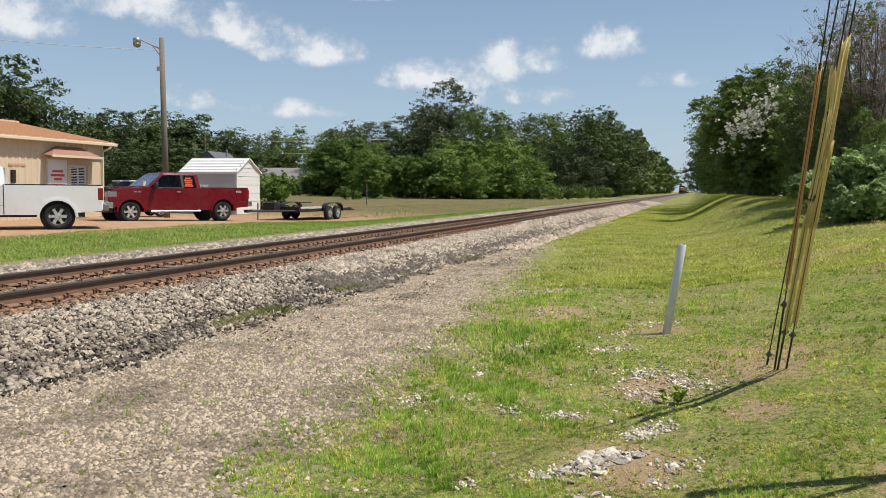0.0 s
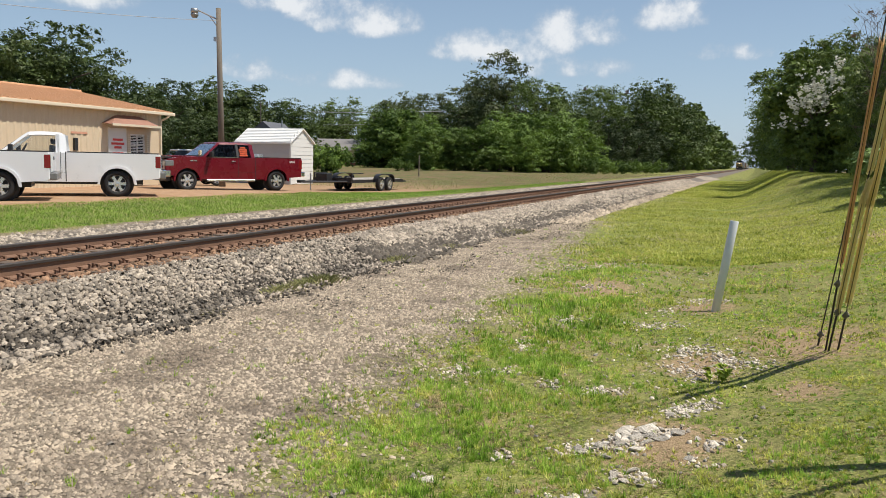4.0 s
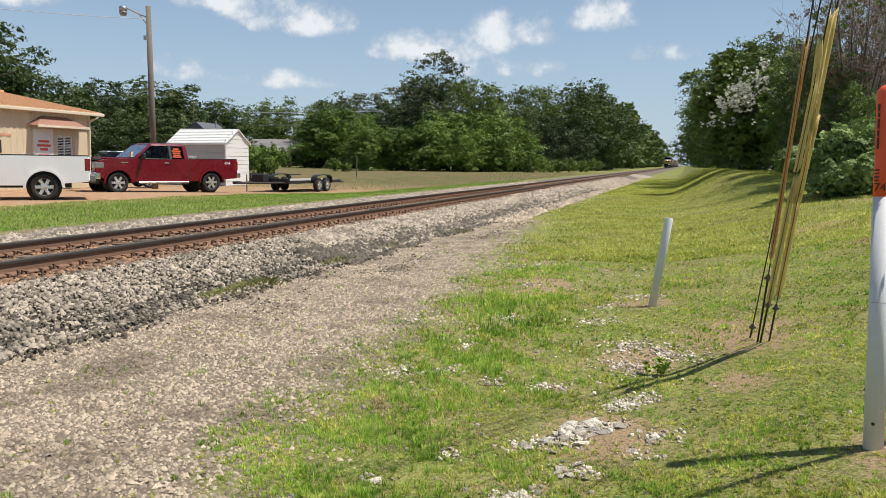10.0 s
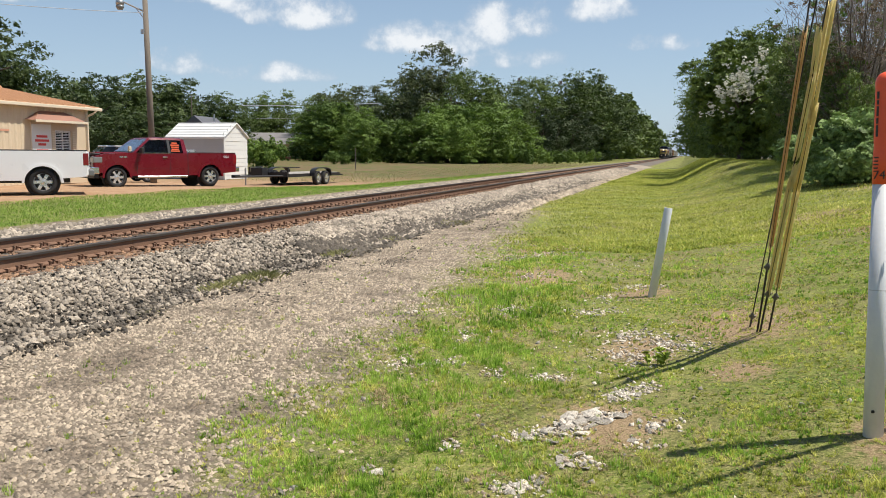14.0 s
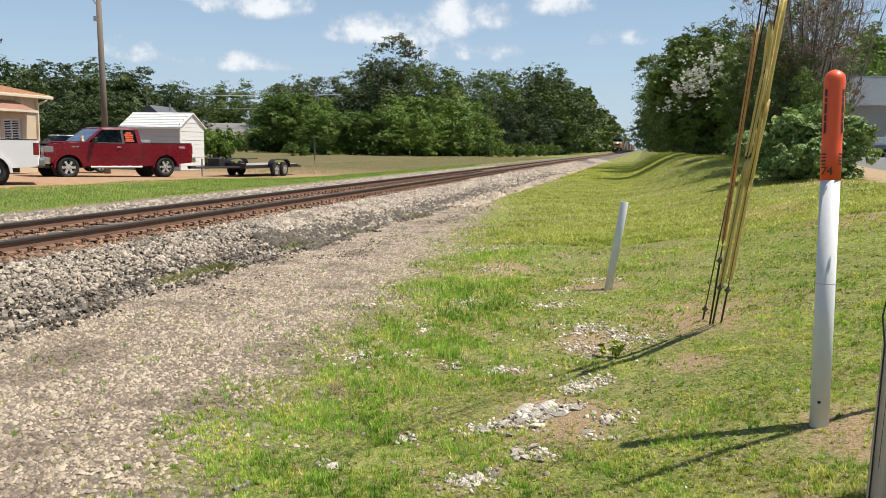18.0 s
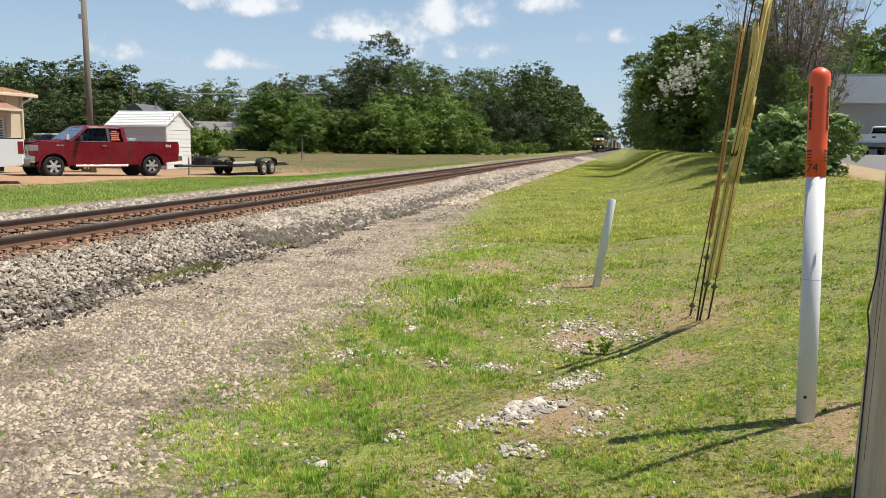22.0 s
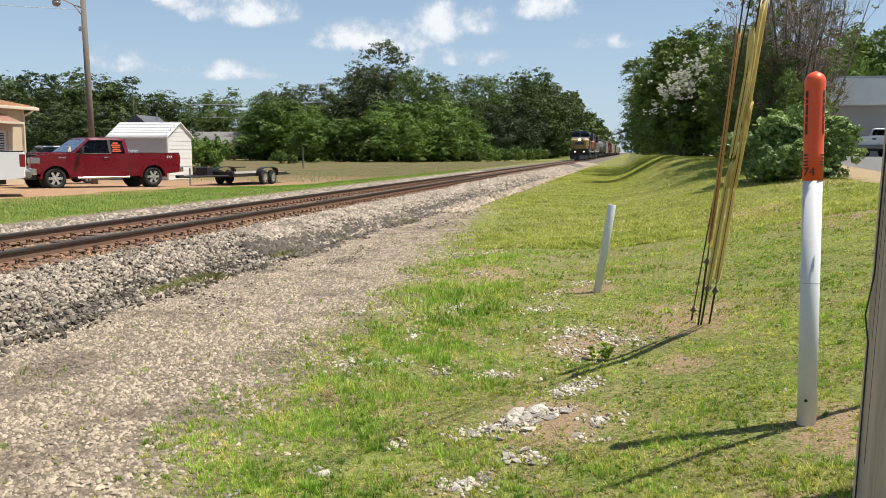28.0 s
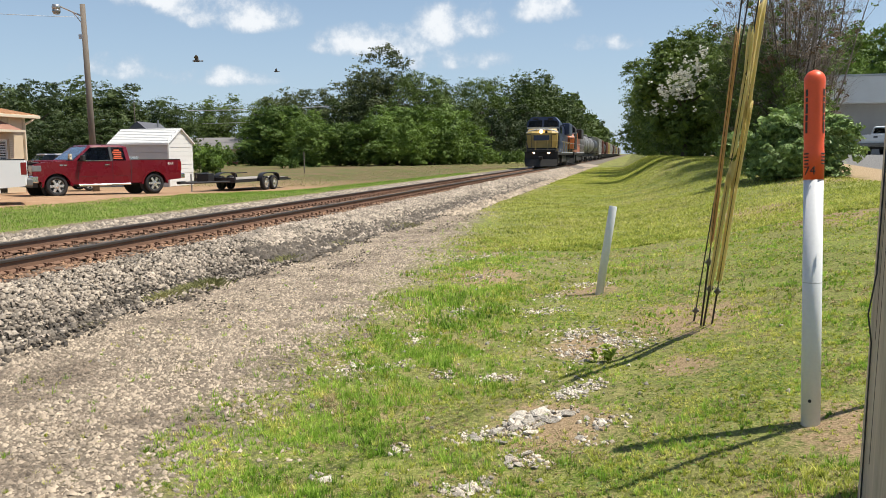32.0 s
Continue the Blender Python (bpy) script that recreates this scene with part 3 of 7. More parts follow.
# ---- foliage ----
def leaf_cloud(rng, centres, radii, count, size, squash=0.8, droop=0.0):
    """Small leaf quads on and inside a cluster of uneven lobes."""
    centres, radii = np.array(centres, float), np.array(radii, float)
    weight = radii ** 2 / (radii ** 2).sum()
    lobe = rng.choice(len(radii), count, p=weight)
    d = rng.normal(size=(count, 3))
    d /= np.linalg.norm(d, axis=1)[:, None]
    r = radii[lobe] * (0.6 + 0.42 * rng.random(count) ** 0.9)
    p = centres[lobe] + d * r[:, None] * [1, 1, squash]
    # leaves gather in sprays round every sixteenth of them
    spray = np.minimum((np.arange(count) // 16) * 16, count - 1)
    spread_out = (radii[lobe[spray]] * 0.15 * (0.5 + rng.random(count)))[:, None]
    p = p[spray] + rng.normal(size=(count, 3)) * spread_out * [1.15, 1.15, 0.6]
    d = d[spray]
    nrm = d + rng.normal(size=(count, 3)) * 0.45 + [0, 0, 0.35]
    nrm /= np.linalg.norm(nrm, axis=1)[:, None]
    a = np.cross(nrm, rng.normal(size=(count, 3)))
    a /= np.linalg.norm(a, axis=1)[:, None]
    b = np.cross(nrm, a)
    s = size * (0.55 + 0.9 * rng.random(count))[:, None]
    w = s * (0.4 + 0.3 * rng.random(count))[:, None]
    v = np.stack([p - a * s - b * w * 0.3, p + b * w * 1.3, p + a * s - b * w * 0.3], 1).reshape(-1, 3)
    f = np.arange(count * 3).reshape(-1, 3)
    return v, f


def limbs(rng, height, trunk_r, crown_low, spread, count):
    bm = bmesh.new()
    pts = [(0, 0, -0.3), (spread * 0.04, 0.02, height * 0.3), (spread * 0.02, spread * 0.05, height * 0.5), (0, spread * 0.03, height * 0.72)]
    rad = [trunk_r * 1.25, trunk_r, trunk_r * 0.65, trunk_r * 0.18]
    for k in range(3):
        tube(bm, pts[k], pts[k + 1], rad[k], rad[k + 1], 8, caps=False)
    for k in range(count):
        h = crown_low + (height * 0.62 - crown_low) * (k + 0.5) / count
        a = k * 2.4 + rng.random()
        reach = spread * (0.4 + 0.25 * rng.random())
        start = (0, 0, h * 0.9)
        mid = (math.cos(a) * reach * 0.5, math.sin(a) * reach * 0.5, h + 0.06 * height)
        end = (math.cos(a) * reach, math.sin(a) * reach, h + 0.1 * height)
        tube(bm, start, mid, trunk_r * 0.4, trunk_r * 0.25, 6, caps=False)
        tube(bm, mid, end, trunk_r * 0.25, trunk_r * 0.08, 6, caps=False)
    return bm


def make_tree(seed, height, spread, mat, label, leaves=9000, leaf=0.22, low=0.12, lobes=26, name="tree", group="trees along the track", stem=True, lobe_size=0.22):
    rng = np.random.default_rng(seed)
    t = thing(name, pose(0, 0, 0), label, "tree" if stem else "bush", group)
    if stem:
        part("trunk", limbs(rng, height, 0.028 * height, height * 0.3, spread, 9), BARK, t, smooth=True)
    cs, rs = [], []
    boughs = lobes // 4
    for k in range(boughs):        # each bough carries five clumps on its outer side
        u = (k + 0.5) / boughs
        h = height * (low * 0.6 + 0.02 + (0.88 - low * 0.6) * u)
        prof = math.sin(math.pi * min(max((u + 0.22) / 1.24, 0), 1)) ** 0.6
        a = k * 2.399 + rng.normal() * 0.35
        off = spread * prof * (0.25 + 0.62 * rng.random() ** 0.6)
        big = spread * (0.28 + 0.24 * rng.random()) * (0.7 + 0.35 * prof)
        hub = np.array([math.cos(a) * off, math.sin(a) * off, h + rng.normal() * 0.03 * height])
        for m in range(5):
            d = rng.normal(size=3) + [0.8 * math.cos(a), 0.8 * math.sin(a), 0.55]
            d /= np.linalg.norm(d)
            cs.append(tuple(hub + d * big * (0.55 + 0.35 * rng.random())))
            rs.append(big * lobe_size * (1.9 + 1.4 * rng.random()))
    for k in range(boughs):        # shaded leaves round the stem
        u = (k + 0.5) / boughs
        a, off = k * 2.1, spread * 0.3 * rng.random()
        cs.append((math.cos(a) * off, math.sin(a) * off, height * (0.05 + 0.75 * u)))
        rs.append(spread * 0.3)
    v, f = leaf_cloud(rng, cs, rs, leaves, leaf)
    v[:, 2] = np.maximum(v[:, 2], 0.02)
    raw("crown", v, f, mat, t)
    return t


def scaled(x, y, s, turn, z=None, sz=None):
    z = float(ground_z(x, y)) if z is None else z
    return Matrix.Translation((x, y, z)) @ Euler((0, 0, turn)).to_matrix().to_4x4()


def plant(proto, x, y, height, turn, width=1.0, label=""):
    """A copy of a prototype tree, grown to a height."""
    c = copy_thing(proto, scaled(x, y, 1, turn))
    s = height / proto["grown"]
    c.scale = (s * width, s * width, s)
    if label:
        c["label"] = label
    return c

# ---- trees ----
def prototypes():
    def proto(*a, **k):
        t = make_tree(*a, **k)
        t["grown"] = a[1]
        return t
    broad = [proto(11 + k, 14.0, 5.6, LEAF, "broad leafy green deciduous tree beyond the lot", leaves=25000, leaf=0.155, low=0.10, lobes=90) for k in range(3)]
    olive = [proto(16 + k, 14.0, 5.4, LEAF_OLIVE, "tall olive-green round-crowned tree beyond the field", leaves=25000, leaf=0.15, low=0.14, lobes=90) for k in range(2)]
    fresh = [proto(21 + k, 7.0, 3.6, LEAF_BRIGHT, "bright green leafy young tree at the field's edge", leaves=17000, leaf=0.14, low=0.04, lobes=60) for k in range(2)]
    dark = [proto(31 + k, 11.0, 4.2, LEAF_DARK, "dark green dense tree", leaves=24000, leaf=0.115, low=0.07, lobes=80) for k in range(2)]
    pine = [proto(36 + k, 11.0, 3.0, LEAF_PINE, "dark needled evergreen tree at the field's edge", leaves=20000, leaf=0.12, low=0.04, lobes=70, lobe_size=0.26) for k in range(1)]
    deep = [proto(81 + k, 11.0, 4.3, LEAF_DEEP, "deep green full-crowned tree west of the lot", leaves=18000, leaf=0.14, low=0.08, lobes=80) for k in range(2)]
    shrub = [proto(41 + k, 3.0, 2.4, LEAF_BRIGHT, "low bright green shrub", leaves=5200, leaf=0.13, low=0.08, lobes=24, name="bush", group="shrubs", stem=False) for k in range(2)]
    near = [proto(51 + k, 2.3, 1.75, BUSH_LEAF, "glossy green shrub on the grass bank", leaves=9500, leaf=0.095, low=0.10, lobes=40, name="bush", group="shrubs on the bank", stem=False, lobe_size=0.20) for k in range(2)]
    far = [proto(71 + k, 13.0, 5.6, LEAF, "leafy tree in the far woods along the line", leaves=3600, leaf=0.46, low=0.08, lobes=50, group="far woods") for k in range(2)]
    return broad, fresh, dark, shrub, near, far, deep, olive, pine


BIG = [(-43.8, 147, 20), (-50.4, 150, 18), (-36.1, 138, 15.8), (-52.8, 144, 12.9), (-32.4, 144, 14.8), (-27.4, 150, 15.2), (-24.1, 167, 18), (-19.6, 173, 18.1), (-17.5, 179, 16.8),
       (-26.4, 129, 10.7), (-60.6, 153, 13.7), (-64, 142, 14), (-67, 156, 14.1), (-79.5, 151, 13.5), (-66.3, 141, 12), (-83.6, 150, 12), (-77.7, 128, 11.4)]
BIG_WEST = [(-82.4, 127, 11.4), (-74.7, 108, 12.1), (-78.8, 107, 13.1), (-78.6, 102, 11.7), (-78.9, 96.7, 12), (-81.9, 95.9, 11.3), (-57, 55, 12.6), (-59.6, 53.9, 11.3), (-58, 59.9, 11.4),
            (-56.6, 49.5, 10.5), (-56.3, 61.5, 8.3), (-64, 50, 12), (-66, 44, 11)]
MIDDLE = [(-52.6, 117, 8.9), (-51.5, 118, 8), (-54.6, 116, 7), (-46.2, 114, 7.3), (-28.7, 116, 8.2), (-27, 124, 8.2), (-66.1, 104, 6.4), (-66.8, 93.8, 7.8), (-70.3, 87.8, 7.6), (-74.4, 86.8, 7), (-34.1, 117, 8.4),
          (-29, 107.5, 5.9), (-35.7, 106, 6), (-38.6, 105.2, 5.2), (-40.8, 102.6, 5.6), (-33.3, 108.6, 6), (-27.2, 113, 5.3)]
PINES = [(-23.6, 140, 9.5), (-20.2, 152, 11), (-22, 146, 10), (-18.5, 160, 10)]
SHRUBS = [(-24.6, 116.6, 4.1), (-38.7, 68.8, 2.7), (-37.6, 69.3, 2.9), (-41, 91.8, 1.7), (-39.6, 92.1, 1.3), (-21.3, 114, 2.3), (-19.8, 117.4, 2.2), (-18.2, 121, 2), (-17.5, 128, 2.2), (-16.8, 138, 2.0), (-16.5, 150, 2.4)]
RIGHT = [(2.7, 73.6, 9.8), (3.3, 63.4, 9.3), (4.6, 61.8, 9.7), (5.8, 58.9, 8.8), (2.9, 83.4, 8.4), (2.3, 95, 6.4), (5.6, 50.1, 6.0), (6.4, 46.1, 5.2), (2.6, 110, 7), (3.4, 128, 8), (6.6, 41, 4.6), (6.0, 38, 4.0), (8.5, 52, 6.8)]
FAR_RIGHT = [(20.9, 83.7, 11.2), (22.8, 78.4, 10.0), (15, 72.5, 8.2), (28, 90, 11)]
BANK = [(3.95, 24.4, 1.55), (4.5, 25.0, 1.8), (4.4, 23.8, 1.15), (5.0, 24.0, 1.45), (3.7, 23.8, 0.8)]
SHADY = [(4.75, 34.3, 5.0), (5.0, 38.6, 5.6), (5.6, 43.0, 7.0), (4.7, 30.2, 4.3), (5.0, 27.6, 3.2)]


def build_trees():
    broad, fresh, dark, shrub, near, far, deep, olive, pine = prototypes()
    rng = random.Random(5)

    used = set()

    def grow(kinds, places, width=1.0):
        for k, (x, y, h) in enumerate(places):
            first = kinds[k % len(kinds)]
            turn, wide = rng.uniform(0, 6.28), width * rng.uniform(0.9, 1.15)
            if first.name in used:
                plant(first, x, y, h, turn, wide)
            else:      # the first of each kind stands in the row too
                used.add(first.name)
                waiting.append((first, x, y, h, turn, wide))

    waiting = []

    grow(olive, BIG[:2] + BIG[10:13], 1.0)
    grow(broad, BIG[2:10] + BIG[13:], 1.05)
    grow(deep, BIG_WEST, 1.15)
    grow(fresh, MIDDLE[:6] + MIDDLE[10:], 1.1)
    grow(deep, MIDDLE[6:10], 1.25)
    grow(pine, PINES, 0.9)
    grow(shrub, SHRUBS, 0.72)
    grow(shrub, [(-62 + 2.9 * k + rng.uniform(-0.8, 0.8), 112 + 10 * abs(math.sin(k * 1.7)) + (0.5 * k if k > 10 else 0), rng.uniform(1.8, 3.6)) for k in range(15)], 1.1)
    grow(dark, RIGHT, 1.0)
    grow(dark, SHADY, 0.7)
    grow(fresh, FAR_RIGHT)
    grow(near, BANK)
    for k in range(16):       # woods on both sides far down the line
        y = 200 + k * 26
        grow([far[k % 2]], [(-19.0 - rng.uniform(0, 4), y, rng.uniform(15, 19))], 1.1)
        grow([far[(k + 1) % 2]], [(-20.0 - rng.uniform(0, 6), y + 13, rng.uniform(15, 20))], 1.1)
        grow([far[(k + 1) % 2]], [(6.5 + rng.uniform(0, 6), y, rng.uniform(9, 14))], 1.0)
    for t, x, y, h, turn, wide in waiting:
        t.matrix_basis = scaled(x, y, 1, turn)
        s = h / t["grown"]
        t.scale = (s * wide, s * wide, s)


def bare_tree(seed, x, y, height, label):
    """A half-dead tree: many thin upright stems, twigs, sparse leaves and creeper."""
    rng = np.random.default_rng(seed)
    t = thing("bare_tree", pose(x, y, float(ground_z(x, y)) - 0.05), label, "tree", "half-bare trees on the bank")
    tips = []
    for k in range(18):
        a = rng.uniform(0, 6.28)
        lean = rng.uniform(0.05, 0.28)
        bm = bmesh.new()
        p = Vector((rng.normal() * 0.25, rng.normal() * 0.25, 0))
        r = rng.uniform(0.03, 0.07)
        for j in range(6):
            q = p + Vector((math.cos(a) * lean + rng.normal() * 0.06, math.sin(a) * lean + rng.normal() * 0.06, 1.0)) * (height / 6.5)
            tube(bm, p, q, r, r * 0.78, 6, caps=False)
            r *= 0.78
            for m in range(4):
                b = rng.uniform(0, 6.28)
                e = p.lerp(q, rng.random()) + Vector((math.cos(b), math.sin(b), rng.uniform(0.2, 1.2))) * rng.uniform(0.35, 1.0)
                s = p.lerp(q, rng.random())
                tube(bm, s, e, r * 0.45, 0.006, 4, caps=False)
                tips.append(e)
                for n in range(3):
                    c = rng.uniform(0, 6.28)
                    tube(bm, s.lerp(e, 0.5), e + Vector((math.cos(c), math.sin(c), rng.uniform(-0.2, 0.9))) * 0.4, r * 0.2, 0.003, 3, caps=False)
            p = q
        part("stem", bm, BRANCH if k % 3 else BARK, t, "thin grey-brown stem with bare twigs")
    cs = [tuple(p) for p in tips[::4]]
    v, f = leaf_cloud(rng, cs, [0.34] * len(cs), 2000, 0.06)
    raw("leaves", v, f, LEAF_BRIGHT, t, "sparse green leaves")
    cs = [tuple(p) for p in tips[::3]]
    v, f = leaf_cloud(rng, cs, [0.4] * len(cs), 3600, 0.045)
    raw("dead_leaves", v, f, DEAD_LEAF, t, "dry brown leaves and creeper")
    return t


def blossom_tree(x, y, height):
    t = make_tree(91, height, 2.5, LEAF_DARK, "dark green tree with a head of white blossom", leaves=22000, leaf=0.12, low=0.06, lobes=30, name="flowering_tree", group="trees along the track")
    t.matrix_basis = scaled(x, y, 1, 0.4)
    rng = np.random.default_rng(92)
    cs, rs = [], []
    for k in range(130):
        u = rng.random()
        cs.append((-2.1 + 2.2 * u + rng.normal() * 0.42, -1.5 + rng.normal() * 0.35 - 0.6 * math.sin(3 * u), height * (0.50 + 0.34 * u) + rng.normal() * 0.5))
        rs.append(rng.uniform(0.08, 0.17))
    v, f = leaf_cloud(rng, cs, rs, 9000, 0.045, 1.5)
    raw("blossom", v, f, BLOSSOM, t, "white blossom clusters")


build_trees()
bare_tree(61, 5.2, 35.2, 6.6, "half-bare tree with thin tangled stems and sparse leaves")
bare_tree(62, 5.9, 33.2, 7.4, "half-bare tree with thin tangled stems and sparse leaves")
bare_tree(63, 7.5, 36.6, 7.8, "half-bare tree with pale twigs and sparse leaves")
bare_tree(64, 5.3, 29.5, 6.6, "half-bare tree with thin tangled stems and sparse leaves")
blossom_tree(2.75, 46.5, 5.9)

# ---- stones, grass ----
def stones_mesh(name, rng, P, size, mat, label, flat=0.62, category="gravel"):
    """Angular stones as one mesh: jittered blocks, each turned at random."""
    n = len(P)
    base = np.array([[-1, -1, -1], [1, -1, -1], [1, 1, -1], [-1, 1, -1], [-1, -1, 1], [1, -1, 1], [1, 1, 1], [-1, 1, 1]], float)
    faces = np.array([[4, 5, 6, 7], [0, 1, 5, 4], [1, 2, 6, 5], [2, 3, 7, 6], [3, 0, 4, 7]])
    s = size * (0.45 + 0.75 * rng.random(n) ** 1.4)
    v = base[None] * (0.45 + 0.55 * rng.random((n, 8, 3))) * (s[:, None, None] * (0.7 + 0.6 * rng.random((n, 1, 3)))) * [1, 1, flat] * 0.5
    q = rng.normal(size=(n, 4)) * [1.0, 0.45, 0.45, 1.4]
    q /= np.linalg.norm(q, axis=1)[:, None]
    w, x, y, z = q.T
    R = np.stack([1 - 2 * (y * y + z * z), 2 * (x * y - z * w), 2 * (x * z + y * w), 2 * (x * y + z * w), 1 - 2 * (x * x + z * z), 2 * (y * z - x * w), 2 * (x * z - y * w), 2 * (y * z + x * w), 1 - 2 * (x * x + y * y)], 1).reshape(n, 3, 3)
    v = np.einsum("nij,nkj->nki", R, v) + P[:, None]
    f = (np.arange(n)[:, None, None] * 8 + faces[None]).reshape(-1, 4)
    return tagged(raw(name, v.reshape(-1, 3), f, mat), label, category, kind="stuff")


BED = np.array([(-11.6, -0.2), (-10.9, -0.17), (-10.0, -0.19), (-9.0, -0.2), (-7.4, -0.2), (-6.75, -0.21), (-6.3, -0.28), (-5.7, -0.43), (-5.1, -0.53)])


def bed_z(x):
    return np.interp(x, BED[:, 0], BED[:, 1])


def scatter(rng, x0, x1, y0, y1, density, thin=0.0):
    """Random places, thinning out with distance along the track."""
    n = int((x1 - x0) * (y1 - y0) * density)
    x, u = rng.uniform(x0, x1, n), rng.random(n)
    y = y0 + (y1 - y0) * (u ** (1 + thin))
    return x, y


def wavy(x, y, scale, seed):
    """A cheap smooth random field in -1..1."""
    r = np.random.default_rng(seed)
    total = 0
    for k in range(5):
        a, b, c = r.normal(size=3) * scale
        total = total + np.sin(a * x + b * y + c * 9)
    return total / 3.2


def toe_share(x, y):
    """How much of the ground at the ballast's foot is covered by grimy stones."""
    middle = -5.62 + 0.10 * wavy(x, y, 1.5, 61)
    return np.exp(-((x - middle) / 0.34) ** 2) * np.clip(0.9 + 0.4 * wavy(x, y, 2.5, 63), 0.4, 1)


def shards(rng, P, size, mat, label, name="gravel"):
    """Small gravel as one mesh: low four-sided chips, each turned at random."""
    n = len(P)
    s = size * (0.4 + 0.9 * rng.random(n) ** 1.8)
    a = rng.uniform(0, 6.283, n)[:, None] + np.array([0, 1.57, 3.14, 4.71]) + rng.normal(size=(n, 4)) * 0.25
    r = s[:, None] * (0.45 + 0.35 * rng.random((n, 4)))
    low = np.stack([np.cos(a) * r, np.sin(a) * r, -0.002 + 0.25 * s[:, None] * rng.random((n, 4))], 2)
    peak = np.stack([rng.normal(size=n) * s * 0.18, rng.normal(size=n) * s * 0.18, s * (0.38 + 0.4 * rng.random(n))], 1)
    v = np.concatenate([low, peak[:, None]], 1) + P[:, None]
    f = (np.arange(n)[:, None, None] * 5 + np.array([[0, 1, 4], [1, 2, 4], [2, 3, 4], [3, 0, 4]])[None]).reshape(-1, 3)
    return tagged(raw(name, v.reshape(-1, 3), f, mat), label, "gravel", kind="stuff")


def build_stones():
    rng = np.random.default_rng(3)
    x, y = scatter(rng, -6.95, -5.25, 3.5, 34, 640, 0.5)
    strip = toe_share(x, y)
    keep = rng.random(len(x)) > 0.85 * strip
    x, y = x[keep], y[keep]
    P = np.stack([x, y, np.maximum(bed_z(x), ground_z(x, y)) + 0.004 + 0.026 * rng.random(len(x))], 1)
    near = y < 13
    stones_mesh("ballast_stones", rng, P[near], 0.063, BALLAST, "crushed grey ballast stones on the track's shoulder")
    shards(rng, P[~near], 0.075, BALLAST, "crushed grey ballast stones along the shoulder", "ballast_stones")
    x, y = scatter(rng, -7.1, -5.3, 34, 90, 70, 0.5)
    shards(rng, np.stack([x, y, bed_z(x) + 0.005], 1), 0.13, BALLAST, "crushed grey ballast stones farther down the shoulder", "ballast_stones")
    x, y = scatter(rng, -11.5, -9.55, 7, 60, 110, 0.6)
    shards(rng, np.stack([x, y, bed_z(x)], 1), 0.075, BALLAST, "pale ballast stones on the track's far shoulder", "ballast_stones")
    x, y = scatter(rng, -9.4, -7.0, 5, 40, 130, 0.5)
    stones_mesh("ballast_stones", rng, np.stack([x, y, bed_z(x) - 0.004], 1), 0.07, RUSTY_STONE, "rust-stained ballast stones between the rails")
    x, y = scatter(rng, -5.3, -1.7, 1.6, 24, 1500, 0.9)
    edge = -2.05 - 0.1 * np.minimum(y, 30) + 0.40 * wavy(x, y, 1.6, 4) + 0.25 * wavy(x, y, 5, 5)
    keep = rng.random(len(x)) < np.clip((edge + 0.75 - x) / 1.1, 0.04, 1) * (1 - 0.9 * toe_share(x, y))
    x, y = x[keep], y[keep]
    shards(rng, np.stack([x, y, ground_z(x, y)], 1), 0.027, PEBBLE, "pale tan gravel spread beside the track")
    x, y = scatter(rng, -5.2, -4.5, 22, 100, 100, 0.6)
    shards(rng, np.stack([x, y, np.maximum(bed_z(x), ground_z(x, y))], 1), 0.13, PEBBLE, "pale gravel along the track's edge farther off")
    x, y = scatter(rng, -6.4, -4.9, 12, 55, 330, 0.6)
    keep = rng.random(len(x)) < toe_share(x, y)
    x, y = x[keep], y[keep]
    shards(rng, np.stack([x, y, np.maximum(bed_z(x), ground_z(x, y)) + 0.012], 1), 0.10, DARK_STONE, "dark grimy stones along the ballast's foot farther off", "ballast_stones")
    x, y = scatter(rng, -6.5, -4.8, 3.0, 46, 640, 0.7)
    keep = rng.random(len(x)) < toe_share(x, y)
    x, y = x[keep], y[keep]
    stones_mesh("ballast_stones", rng, np.stack([x, y, np.maximum(bed_z(x), ground_z(x, y)) + 0.012], 1), 0.052, DARK_STONE, "dark grimy stones in a strip at the ballast's foot")
    x, y = scatter(rng, -4.9, -3.9, 6, 24, 160, 0.3)
    keep = rng.random(len(x)) < 0.9 * np.exp(-((x + 4.35) / 0.28) ** 2) * np.clip(0.4 + wavy(x, y, 0.9, 62), 0, 1)
    x, y = x[keep], y[keep]
    stones_mesh("gravel", rng, np.stack([x, y, ground_z(x, y) + 0.004], 1), 0.04, DARK_STONE, "dark stones in a wheel rut of the gravel")
    n = 1400
    x, y = rng.uniform(-7.44, -6.85, n), 3.5 + 36 * rng.random(n) ** 1.4
    stones_mesh("ballast_stones", rng, np.stack([x, y, bed_z(x) + 0.012], 1), 0.08, RUSTY_STONE, "rust-stained stones beside the near rail")
    n = 260
    x, y = rng.uniform(-5.4, 1.2, n), 2.4 + 12 * rng.random(n) ** 1.3
    stones_mesh("gravel", rng, np.stack([x, y, ground_z(x, y) + 0.004], 1), 0.035, WHITESTONE, "white stone chips scattered over the verge")


